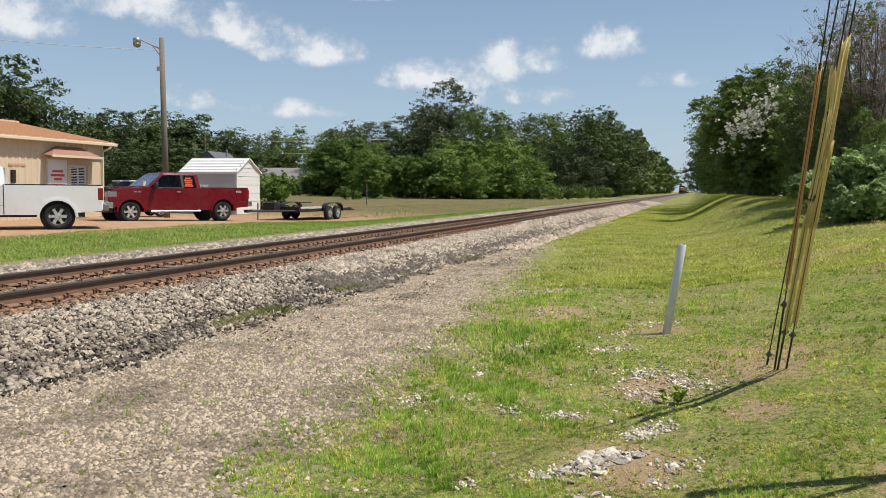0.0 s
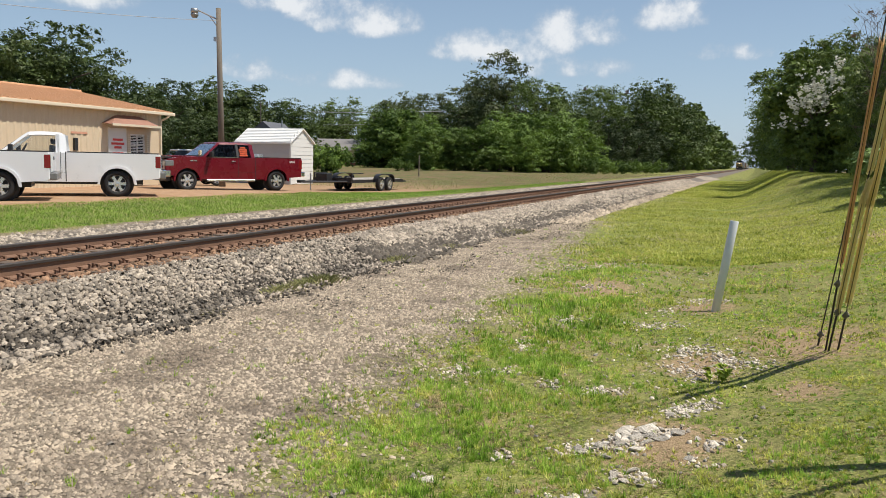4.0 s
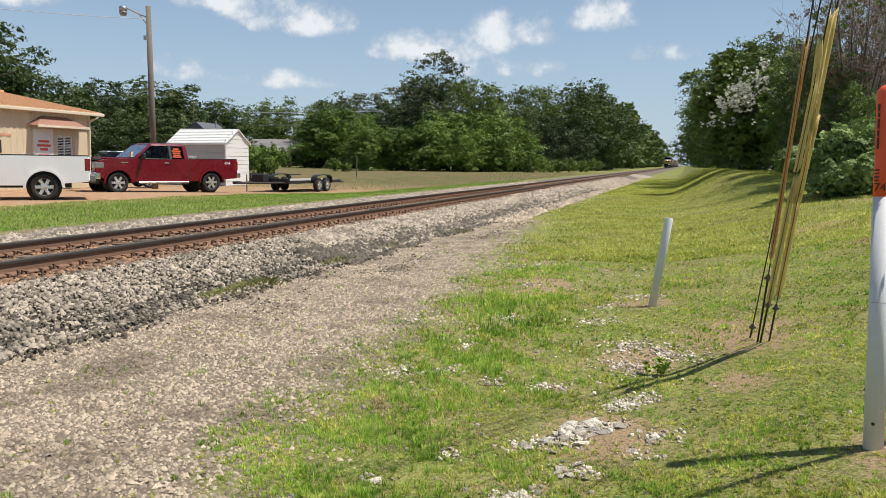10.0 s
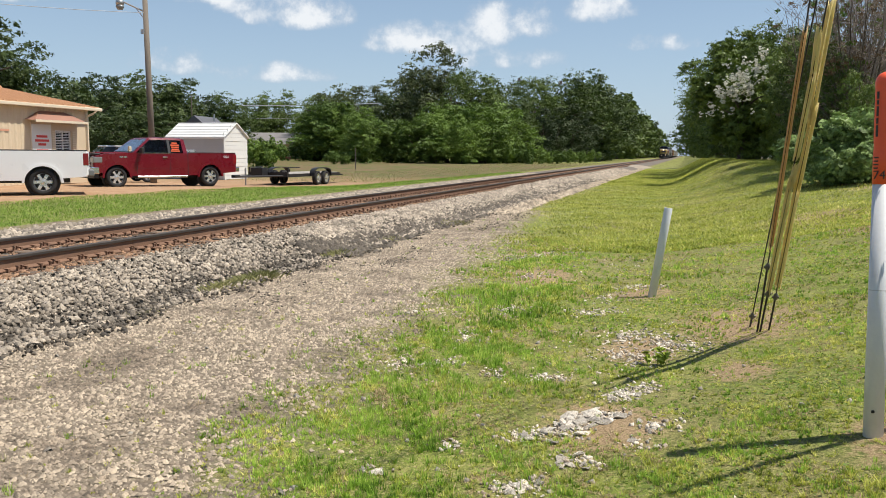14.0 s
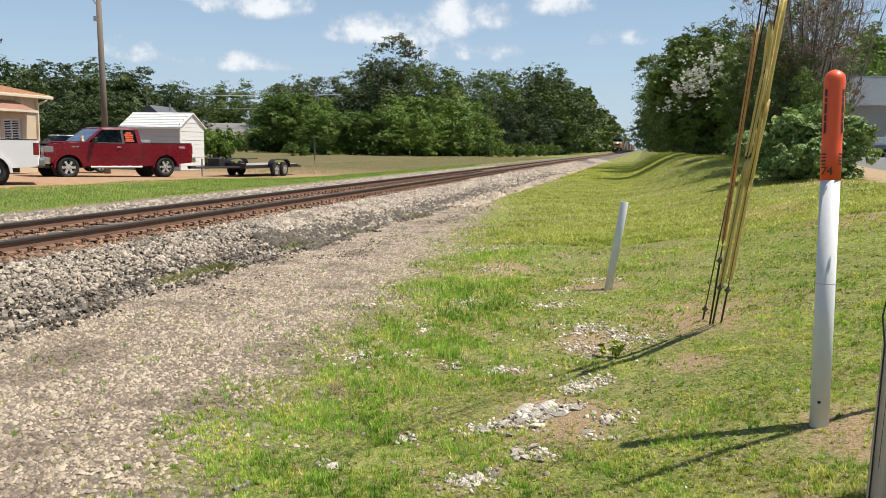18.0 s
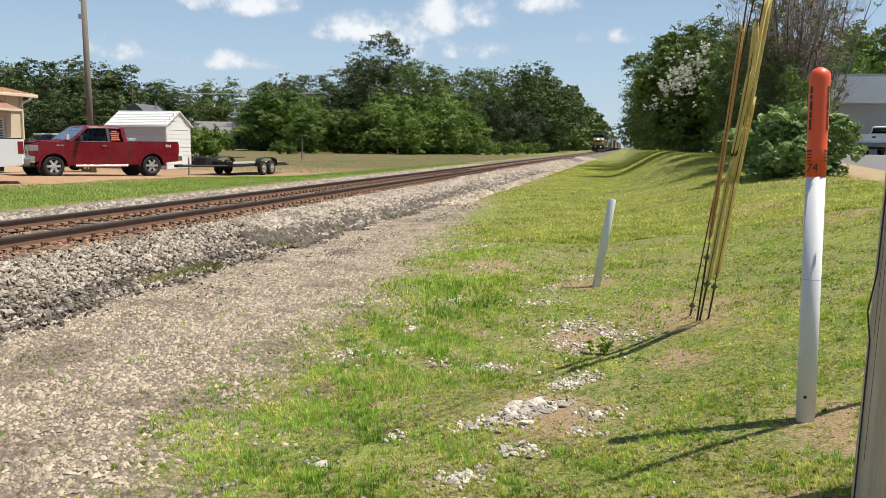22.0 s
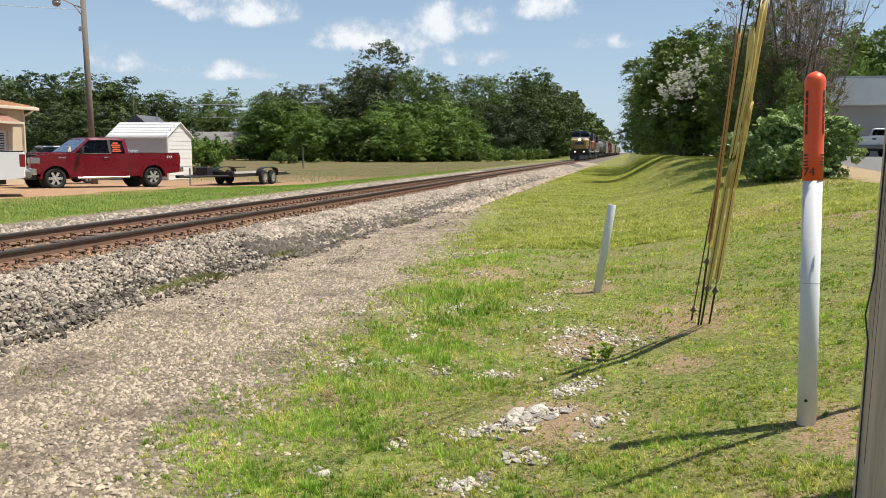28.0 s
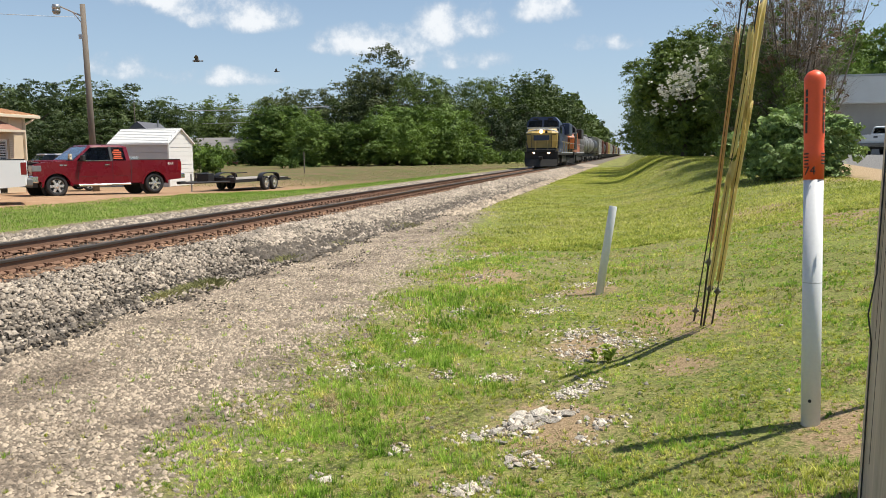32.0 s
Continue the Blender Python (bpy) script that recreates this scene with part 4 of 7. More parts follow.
def rock(rng, size):
    """A broken angular stone: the hull of a few random points."""
    bm = bmesh.new()
    for k in range(13):
        d = Vector((rng.gauss(0, 1), rng.gauss(0, 1), rng.gauss(0, 1))).normalized()
        bm.verts.new(Vector((d.x * rng.uniform(0.75, 1.15), d.y * rng.uniform(0.75, 1.15), d.z * rng.uniform(0.4, 0.62))) * size)
    made = bmesh.ops.convex_hull(bm, input=bm.verts[:])
    bmesh.ops.delete(bm, geom=[v for v in made["geom_interior"] if isinstance(v, bmesh.types.BMVert)], context="VERTS")
    return bm


# white broken limestone lying in the grass: two ends of each heap, its half width, number, size
PATCHES = [(-0.92, 4.49, -0.61, 4.73, 0.05, 50, 0.075), (-0.69, 4.7, -0.4, 5.0, 0.045, 70, 0.105), (-0.45, 5.36, -0.21, 5.72, 0.05, 50, 0.06), (-0.52, 7.42, 0.0, 6.97, 0.12, 80, 0.055), (-0.51, 6.71, -0.26, 6.67, 0.10, 36, 0.045), (-0.64, 4.2, -0.47, 4.22, 0.04, 22, 0.055),
           (-0.88, 3.76, -0.67, 3.9, 0.05, 26, 0.06), (-2.16, 5.76, -2.14, 6.22, 0.05, 16, 0.06), (-2.0, 5.95, -1.76, 6.19, 0.06, 22, 0.055), (-1.86, 6.8, -2.01, 7.42, 0.08, 22, 0.055), (-1.43, 5.78, -1.34, 5.86, 0.06, 14, 0.05), (-1.03, 5.71, -0.87, 5.87, 0.06, 20, 0.05),
           (-2.61, 12.38, -1.91, 14.32, 0.12, 60, 0.07), (-0.68, 10.37, -0.34, 10.09, 0.08, 50, 0.06), (-1.03, 8.55, -0.72, 8.45, 0.12, 36, 0.055), (-2.03, 10.67, -1.96, 11.1, 0.10, 22, 0.06), (-0.21, 4.7, -0.07, 4.86, 0.05, 16, 0.05), (-0.27, 4.45, -0.14, 4.45, 0.03, 9, 0.055),
           (-1.8, 8.17, -1.71, 8.62, 0.10, 22, 0.05), (-1.28, 4.28, -1.24, 4.37, 0.04, 8, 0.05), (-1.56, 3.82, -1.53, 3.87, 0.03, 6, 0.055), (-2.78, 7.94, -2.68, 8.02, 0.02, 4, 0.10), (-0.95, 9.2, -0.8, 9.9, 0.12, 20, 0.05)]


def build_patches():
    rng = random.Random(8)
    shapes = []
    for k in range(10):
        me = bpy.data.meshes.new("rock")
        bm = rock(rng, 1.0)
        bm.to_mesh(me)
        bm.free()
        me.materials.append(WHITESTONE)
        shapes.append(me)
    for x0, y0, x1, y1, half, count, size in PATCHES:
        cx, cy = (x0 + x1) / 2, (y0 + y1) / 2
        base = thing("rock_patch", pose(cx, cy, float(ground_z(cx, cy))), "heap of broken white limestone half buried in the grass", "rocks", "white rock patches")
        way = Vector((x1 - x0, y1 - y0, 0))
        off = Vector((-way.y, way.x, 0)).normalized()
        for k in range(int(count * 0.9)):
            p = way * (rng.uniform(-0.5, 0.5)) + off * rng.gauss(0, half * 1.4)
            ob = new("rock", shapes[k % 10])
            ob.parent = base
            s = size * (0.16 + 0.55 * rng.random() ** 2.2)
            z = float(ground_z(cx + p.x, cy + p.y)) - float(ground_z(cx, cy))
            ob.matrix_basis = Matrix.LocRotScale((p.x, p.y, z + s * 0.02 + 0.006 * rng.random()), Euler((rng.uniform(-0.4, 0.4), rng.uniform(-0.4, 0.4), rng.uniform(0, 6.28))), (s * rng.uniform(0.9, 1.5), s * rng.uniform(0.6, 1.1), s * 0.8))


def blades(rng, x, y, height, width, lean=0.5):
    """Bent grass blades: two joined faces each."""
    n = len(x)
    z = ground_z(x, y) - 0.004
    a = rng.uniform(0, 2 * np.pi, n)
    h = height * (0.45 + 0.9 * rng.random(n))
    w = width * (0.6 + 0.7 * rng.random(n))
    side = np.stack([np.cos(a), np.sin(a), 0 * a], 1) * w[:, None] / 2
    b = a + np.pi / 2 + rng.normal(size=n) * 0.4
    tilt = np.stack([np.cos(b), np.sin(b), 0 * b], 1) * (h * lean * rng.random(n))[:, None]
    up = np.stack([0 * h, 0 * h, h], 1)
    p = np.stack([x, y, z], 1)
    v = np.stack([p - side, p + side, p + side * 0.6 + tilt * 0.4 + up * 0.6, p + tilt + up * 0.95], 1).reshape(-1, 3)
    i = np.arange(n) * 4
    f = np.concatenate([np.stack([i, i + 1, i + 2], 1), np.stack([i, i + 2, i + 3], 1)])
    return v, f


def slivers(rng, x, y, height, width, lean):
    """Short leaning grass blades: one face each."""
    n = len(x)
    a = rng.uniform(0, 2 * np.pi, n)
    h = height * (0.4 + 0.9 * rng.random(n))
    w = width * (0.6 + 0.8 * rng.random(n))
    side = np.stack([np.cos(a), np.sin(a), 0 * a], 1) * w[:, None] / 2
    b = rng.uniform(0, 2 * np.pi, n)
    tip = np.stack([np.cos(b) * lean * rng.random(n), np.sin(b) * lean * rng.random(n), np.ones(n)], 1) * h[:, None]
    p = np.stack([x, y, ground_z(x, y) - 0.003], 1)
    v = np.stack([p - side, p + side, p + tip], 1).reshape(-1, 3)
    return v, np.arange(n * 3).reshape(-1, 3)


def tufts(rng, cx, cy, k, height, width, lean):
    """Grass tufts: k one-faced blades fanning out of each centre."""
    x0, y0, h0 = np.repeat(cx, k), np.repeat(cy, k), np.repeat(height, k)
    n = len(x0)
    a = rng.uniform(0, 2 * np.pi, n)
    rad = np.abs(rng.normal(size=n)) * h0 * 0.32
    x, y = x0 + np.cos(a) * rad, y0 + np.sin(a) * rad
    h = h0 * (0.4 + 0.8 * rng.random(n))
    out = lean * (0.1 + 0.9 * rng.random(n))
    b = a + rng.normal(size=n) * 0.7
    tip = np.stack([np.cos(b) * out, np.sin(b) * out, np.ones(n)], 1) / np.sqrt(1 + out ** 2)[:, None] * (h * (1 + 0.3 * out))[:, None]
    w = width * (0.6 + 0.8 * rng.random(n))
    side = np.stack([-np.sin(b), np.cos(b), rng.normal(size=n) * 0.25], 1) * w[:, None] / 2
    p = np.stack([x, y, ground_z(x, y) - 0.003], 1)
    return np.stack([p - side, p + side, p + tip], 1).reshape(-1, 3), np.arange(n * 3).reshape(-1, 3)


def build_grass():
    rng = np.random.default_rng(12)

    def area(n, x0, x1, y0, y1, thin=1.0):
        return rng.uniform(x0, x1, n), y0 + (y1 - y0) * rng.random(n) ** thin

    def bank_cover(x, y):
        edge = -1.9 - 0.1 * np.minimum(y, 30) + 0.40 * wavy(x, y, 1.6, 4) + 0.25 * wavy(x, y, 5, 5)
        d = np.clip((x - edge + 0.3) / 1.0, 0.03, 1)
        bare = np.zeros_like(x)
        for cx, cy, r in ((0.55, 7.4, 0.8), (1.1, 4.4, 0.45), (-0.5, 4.8, 0.45), (-0.33, 6.9, 0.5), (-0.5, 9.8, 0.4), (0.3, 5.9, 0.5), (-1.9, 10.9, 0.6)):
            bare = np.maximum(bare, np.exp(-((x - cx) ** 2 + (y - cy) ** 2) / r ** 2))
        bare = np.maximum(bare, 0.75 * np.exp(-((x + 0.9) / 0.75) ** 2) * np.clip(0.35 + 0.8 * wavy(x, y, 2.6, 71), 0, 1))
        for x0, y0, x1, y1, half, count, size in PATCHES:      # soil shows round the stones
            along = np.clip(((x - x0) * (x1 - x0) + (y - y0) * (y1 - y0)) / ((x1 - x0) ** 2 + (y1 - y0) ** 2), 0, 1)
            d2 = (x - x0 - along * (x1 - x0)) ** 2 + (y - y0 - along * (y1 - y0)) ** 2
            bare = np.maximum(bare, 1.05 * np.exp(-d2 / (half + 0.03) ** 2))
        bare = np.clip(bare, 0, 1)
        patch = np.clip(0.74 + 0.5 * wavy(x, y, 3.1, 9) + 0.6 * wavy(x, y, 10, 10), 0.12, 1)
        return d * patch * (1 - 0.75 * bare)

    def fan(n, y0, y1, thin):
        """Places in the wedge of verge between the gravel and the pole's side."""
        y = y0 + (y1 - y0) * rng.random(n) ** thin
        return -4.6 + (5.1 + 0.31 * y) * rng.random(n), y

    def edge_at(x, y):
        return -1.9 - 0.1 * np.minimum(y, 30) + 0.40 * wavy(x, y, 1.6, 4) + 0.25 * wavy(x, y, 5, 5)

    def sward(n, y0, y1, thin, k, high, wide):
        """Tufts of k blades, each tuft fresh or dull, tall or short by its bed."""
        x, y = fan(n, y0, y1, thin)
        keep = rng.random(len(x)) < bank_cover(x, y)
        x, y = x[keep], y[keep]
        d = x - edge_at(x, y)
        belt = np.exp(-((d - 0.9) / 0.8) ** 2)
        fresh = rng.random(len(x)) < np.clip(0.16 + 0.42 * belt + 0.22 * wavy(x, y, 2.3, 21) + 0.35 * wavy(x, y, 8, 22), 0.03, 0.9)
        straw = ~fresh & (rng.random(len(x)) < np.clip(0.30 - 0.35 * wavy(x, y, 2.0, 23) + 0.45 * wavy(x, y, 7, 24), 0.04, 0.85))
        tall = high * (0.6 + 0.35 * belt + 0.3 * np.clip(wavy(x, y, 2.4, 31), -0.8, 1.2)) * rng.uniform(0.6, 1.4, len(x))
        tall = np.maximum(tall, high * 0.3)
        for pick, mat, name, lean, size, label in ((fresh, GREEN_GRASS, "grass", 0.8, 1.15, "fresh bright green grass tufts on the verge"), (~fresh & ~straw, GRASS, "turf", 1.3, 0.85, "short yellow-green turf on the sloping verge"),
                                                   (straw, DRY_GRASS, "dry_grass", 2.4, 0.6, "dry straw-coloured grass between the green")):
            v, f = tufts(rng, x[pick], y[pick], k, tall[pick] * size, wide, lean)
            tagged(raw(name, v, f, mat), label, "grass", kind="stuff")

    sward(38000, 2.3, 7.4, 1.2, 17, 0.046, 0.0052)
    sward(24000, 7.2, 15.5, 1.2, 10, 0.056, 0.0105)
    # low broad-leaved clover and weeds in the turf
    x, y = fan(90000, 2.3, 11, 1.3)
    keep = rng.random(len(x)) < bank_cover(x, y) * np.clip(0.35 + 0.55 * wavy(x, y, 2.1, 91) + 0.35 * wavy(x, y, 6, 92), 0, 1) * np.clip((x + 1.6) / 1.4, 0.1, 1)
    x, y = x[keep], y[keep]
    v, f = slivers(rng, x, y, 0.012, 0.020, 1.8)
    v[2::3, 2] = v[0::3, 2] + 0.006
    v[:, 2] += np.repeat(0.004 + 0.014 * rng.random(len(x)), 3)
    tagged(raw("clover", v, f, CLOVER), "low round-leaved clover and weeds in the turf", "weeds", kind="stuff")
    # farther up the bank
    x, y = area(170000, -5.5, 5.6, 14, 48, 1.5)
    keep = rng.random(len(x)) < np.clip((x + 2.0 + 0.1 * np.minimum(y, 30) - 0.5 * wavy(x, y, 1.2, 4)) / 1.2, 0.0, 1) * np.clip(0.75 + 0.5 * wavy(x, y, 1.1, 9), 0.25, 1)
    v, f = slivers(rng, x[keep], y[keep], 0.05, 0.02, 1.6)
    tagged(raw("grass", v, f, GRASS), "mown green grass farther up the bank", "grass", kind="stuff")
    x, y = area(45000, -4.6, 3.6, 46, 100, 1.4)
    v, f = slivers(rng, x, y, 0.06, 0.05, 1.6)
    tagged(raw("grass", v, f, GRASS), "mown grass far along the bank", "grass", kind="stuff")
    # thin weeds in the gravel's edge
    x, y = area(2600, -5.3, -1.6, 2.4, 20, 1.2)
    d = edge_at(x, y) - x
    keep = (rng.random(len(x)) < np.clip(0.25 + 0.6 * wavy(x, y, 1.5, 41), 0.0, 0.9) * np.exp(-np.clip(d, 0, 9) / 0.7)) & (d > -0.6)
    for half, mat, label in ((0, DRY_GREEN, "thin yellowish weeds in the gravel"), (1, GREEN_GRASS, "thin green weeds in the gravel")):
        pick = keep & (np.arange(len(x)) % 2 == half)
        v, f = tufts(rng, x[pick], y[pick], 16, 0.05 + 0.03 * rng.random(pick.sum()), 0.0045, 1.1)
        tagged(raw("weeds", v, f, mat), label, "weeds", kind="stuff")
    # the strip beyond the track
    x, y = area(120000, -17.0, -11.3, 8, 60, 1.3)
    keep = (x > -16.4 + 3.4 * (y - 19) / 41 - 0.6 + 0.5 * wavy(x, y, 0.8, 51)) & (rng.random(len(x)) < 0.9)
    v, f = slivers(rng, x[keep], y[keep], 0.055, 0.012, 1.2)
    tagged(raw("grass", v, f, LUSH), "lush green grass strip beyond the track", "grass", kind="stuff")
    x, y = area(12000, -26, -11.5, 40, 130, 1.2)
    v, f = slivers(rng, x, y, 0.09, 0.035, 1.2)
    tagged(raw("grass", v, f, DRY_GREEN), "rough field grass before the trees", "grass", kind="stuff")


def build_tufts():
    rng = np.random.default_rng(77)
    for x, y, r, h in ((-5.45, 8.58, 0.17, 0.10), (-5.42, 9.26, 0.15, 0.11), (-5.38, 9.6, 0.13, 0.12), (-5.45, 12.07, 0.2, 0.10), (-5.4, 14.5, 0.2, 0.1), (-5.35, 18.5, 0.4, 0.12), (-5.3, 7.0, 0.12, 0.07)):
        n = 420
        px_, py_ = x + rng.normal(size=n) * r * 0.6, y + rng.normal(size=n) * r * 0.8
        v, f = blades(rng, px_, py_, h, 0.008, 1.3)
        v[:, 2] += float(bed_z(x)) - float(ground_z(x, y))
        v -= [x, y, float(bed_z(x))]
        ob = thing("weed_tuft", pose(x, y, float(bed_z(x))), "grey-green weed tuft at the foot of the ballast", "weed", "weed tufts")
        raw("leaves", v, f, DRY_GREEN, ob)
    x, y = -0.21, 6.35
    ob = thing("weed_plant", pose(x, y, float(ground_z(x, y))), "young broad-leaved weed with yellow-green leaves", "weed")
    v, f = leaf_cloud(rng, [(0, 0, 0.06), (0.05, 0.03, 0.09), (-0.06, 0.02, 0.05)], [0.07, 0.06, 0.06], 90, 0.035)
    raw("leaves", v, f, LEAF_YELLOW, ob)


DARK_STONE = material("grimy dark stones", (0.092, 0.077, 0.06), 0.9, 0, 0.35, 5, 40, 0.5, per="island")
RUSTY_STONE = material("rust-stained ballast", (0.25, 0.15, 0.09), 0.92, 0, 0.35, 5, 40, 0.5, per="island")
CLOVER = leaf_material("clover leaf", (0.07, 0.14, 0.02), (0.33, 0.46, 0.09))
DRY_GREEN = leaf_material("grey-green weed", (0.16, 0.17, 0.06), (0.38, 0.36, 0.15))
LEAF_YELLOW = leaf_material("yellow-green leaf", (0.22, 0.30, 0.03), (0.38, 0.45, 0.06))
build_stones()
build_patches()
build_grass()
build_tufts()


# ---- ties, plates, spikes ----
BALLAST_ONE = material("single ballast stone", (0.31, 0.27, 0.225), 0.9, 0, 0.35, 9, 40, 0.5, per="object")


def build_ties():
    me = bpy.data.meshes.new("tie")
    bm = cube(-1.3, -0.115, -0.18, 1.3, 0.115, 0.0, bevel=0.012)
    bm.to_mesh(me)
    bm.free()
    me.materials.append(TIE)
    bed = bpy.data.objects["ballast_bed"]
    rng = random.Random(4)
    for k in range(230):
        ob = new("tie", me)
        ob.parent = bed
        ob.matrix_basis = pose(TRACK_X + rng.gauss(0, 0.03), 1.0 + k * 0.5 + rng.gauss(0, 0.02), -0.185 + rng.gauss(0, 0.006), 0, rng.gauss(0, 0.3), rng.gauss(0, 0.8))
    plate = bpy.data.meshes.new("tie_plate")
    bm = cube(-0.17, -0.09, 0, 0.17, 0.09, 0.021, bevel=0.004)
    bm.to_mesh(plate)
    bm.free()
    plate.materials.append(RUST)
    for k in range(110):
        for rail in (bpy.data.objects["rail"], bpy.data.objects["rail.001"]):
            ob = new("tie_plate", plate)
            ob.parent = rail
            ob.matrix_basis = pose(rng.gauss(0, 0.006), 1.0 + k * 0.5, -0.186, 0, 0, rng.gauss(0, 1.5))
    # the nearest ballast stones, one by one
    shapes = []
    for k in range(9):
        me = bpy.data.meshes.new("stone")
        bm = rock(rng, 1.0)
        for v in bm.verts:
            v.co.z *= 1.4
        bm.to_mesh(me)
        bm.free()
        me.materials.append(BALLAST_ONE)
        shapes.append(me)
    for k in range(300):
        x, y = rng.uniform(-6.85, -5.95), 4.6 + 5.4 * rng.random() ** 1.3
        ob = new("stone", shapes[k % 9])
        ob.parent = bed
        s = rng.uniform(0.018, 0.034)
        ob.matrix_basis = Matrix.LocRotScale((x, y, float(bed_z(x)) + s * 0.5), Euler((rng.uniform(-0.6, 0.6), rng.uniform(-0.6, 0.6), rng.uniform(0, 6.28))), (s * 1.2, s, s))
    bm = bmesh.new()
    for k in range(90):
        y = 1.0 + k * 0.5
        for x in (TRACK_X - 0.755, TRACK_X + 0.755):
            for dx, dy in ((-0.085, -0.06), (0.085, 0.06), (0.135, -0.05), (-0.135, 0.05)):
                h = 0.03 + 0.02 * rng.random()
                box(bm, x + dx - 0.012, y + dy - 0.012, -0.17, x + dx + 0.012, y + dy + 0.012, -0.165 + h)
                box(bm, x + dx - 0.02, y + dy - 0.018, -0.165 + h, x + dx + 0.02, y + dy + 0.018, -0.15 + h)
            for dy in (-0.135, 0.135):        # rail anchors
                box(bm, x - 0.095, y + dy - 0.014, -0.185, x + 0.095, y + dy + 0.014, -0.135)
    tagged(part("rail_spikes", bm, RUST), "rusty spikes and anchors along the rails", "spikes", kind="stuff")


build_ties()


def crossing():
    """A worn pale gravel ramp up to the rails."""
    bm = bmesh.new()
    rows = []
    for y in np.arange(104, 122.1, 1.0):
        u = math.sin(math.pi * (y - 104) / 18) ** 0.6 if 104 < y < 122 else 0
        rows.append([bm.verts.new((x, y, z0 + (z1 - z0) * u)) for x, z0, z1 in ((-6.9, -0.26, -0.10), (-5.8, -0.46, -0.14), (-5.0, -0.5, -0.3), (-4.4, -0.52, -0.45), (-4.0, -0.55, -0.5))])
    for p, q in zip(rows, rows[1:]):
        for k in range(4):
            bm.faces.new((p[k], p[k + 1], q[k + 1], q[k]))
    tagged(part("gravel_crossing", bm, CROSSING, smooth=True), "worn pale gravel ramp beside the rails", "gravel", kind="structure")


CROSSING = material("worn pale gravel", (0.30, 0.255, 0.20), 0.95, 0, 0.35, 2.5, 14, 0.8, stain=(0.20, 0.165, 0.125))
crossing()


# small pale chips and crumbs along the stony line through the grass
def build_chips():
    rng = np.random.default_rng(19)
    n = 1500
    y = 2.4 + 13 * rng.random(n) ** 1.3
    x = -0.55 - 0.12 * np.maximum(y - 8, 0) ** 1.2 * 0.55 + rng.normal(size=n) * 0.42
    keep = rng.random(n) < np.clip(0.25 + 0.9 * wavy(x, y, 2.6, 71), 0.03, 1)
    xs, ys = [x[keep]], [y[keep]]
    for x0, y0, x1, y1, half, count, size in PATCHES:      # crumbs round every heap
        m = count * 3
        u = rng.uniform(-0.1, 1.1, m)
        xs.append(x0 + (x1 - x0) * u + rng.normal(size=m) * (half + 0.01))
        ys.append(y0 + (y1 - y0) * u + rng.normal(size=m) * (half + 0.01))
    x, y = np.concatenate(xs), np.concatenate(ys)
    stones_mesh("stone_chips", rng, np.stack([x, y, ground_z(x, y) + 0.004], 1), 0.026, WHITESTONE_CHIP, "pale limestone chips along a stony line in the grass")


WHITESTONE_CHIP = material("limestone crumbs", (0.52, 0.46, 0.38), 0.9, 0, 0.3, 8, 60, 0.4, per="island", stain=(0.30, 0.235, 0.17), stain_at=0.48)
build_chips()

# ---- vehicles ----
def arch(cx, r, z0, steps=9):
    """Points of a wheel arch, from its front foot to its rear foot."""
    return [(cx + r * math.cos(a), z0 + max(r * math.sin(a), 0)) for a in [math.pi * k / (steps - 1) for k in range(steps)]]


def loft(bm, rings):
    """Skins rings of equal length, end to end, with caps."""
    made = [[bm.verts.new(p) for p in ring] for ring in rings]
    n = len(made[0])
    for p, q in zip(made, made[1:]):
        for k in range(n):
            bm.faces.new((p[k], p[(k + 1) % n], q[(k + 1) % n], q[k]))
    bm.faces.new(made[0])
    bm.faces.new(made[-1][::-1])
    bmesh.ops.recalc_face_normals(bm, faces=bm.faces[:])
    return bm


def wheel(parent, x, y, z, r, width, side, spokes=6, rim_mat=None, name="wheel"):
    w = part(name, lathe(bmesh.new(), [(r * 0.66, -width / 2), (r * 0.93, -width / 2), (r, -width * 0.34), (r, width * 0.34), (r * 0.93, width / 2), (r * 0.66, width / 2), (r * 0.64, 0)], 28, "y"), TYRE, parent, "black rubber tyre on a silver rim", True)
    w.location = (x, y, z)
    bm = bmesh.new()
    o = side * width * 0.40
    lathe(bm, [(r * 0.68, o - side * 0.10), (r * 0.69, o), (r * 0.64, o + side * 0.012), (r * 0.60, o - side * 0.03), (r * 0.58, o - side * 0.10)], 28, "y")
    for k in range(spokes):
        box(bm, 0.05, o - 0.035, -r * 0.115, r * 0.63, o + 0.012, r * 0.115, m=Euler((0, 2 * math.pi * k / spokes, 0)).to_matrix().to_4x4())
    lathe(bm, [(0.001, o + side * 0.03), (r * 0.17, o + side * 0.025), (r * 0.2, o - side * 0.04)], 14, "y")
    part("rim", bm, rim_mat or ALLOY, w, "silver spoked rim")
    part("brake_drum", lathe(bmesh.new(), [(0.001, o - side * 0.09), (r * 0.6, o - side * 0.09), (r * 0.6, o - side * 0.13)], 18, "y"), BLACK_STEEL, w, "dark drum behind the spokes")
    return w


def beam(bm, a, b, hx, hy):
    """A straight bar of rectangular section between two points."""
    loft(bm, [[(p[0] - hx, p[1] - hy, p[2]), (p[0] + hx, p[1] - hy, p[2]), (p[0] + hx, p[1] + hy, p[2]), (p[0] - hx, p[1] + hy, p[2])] for p in (a, b)])


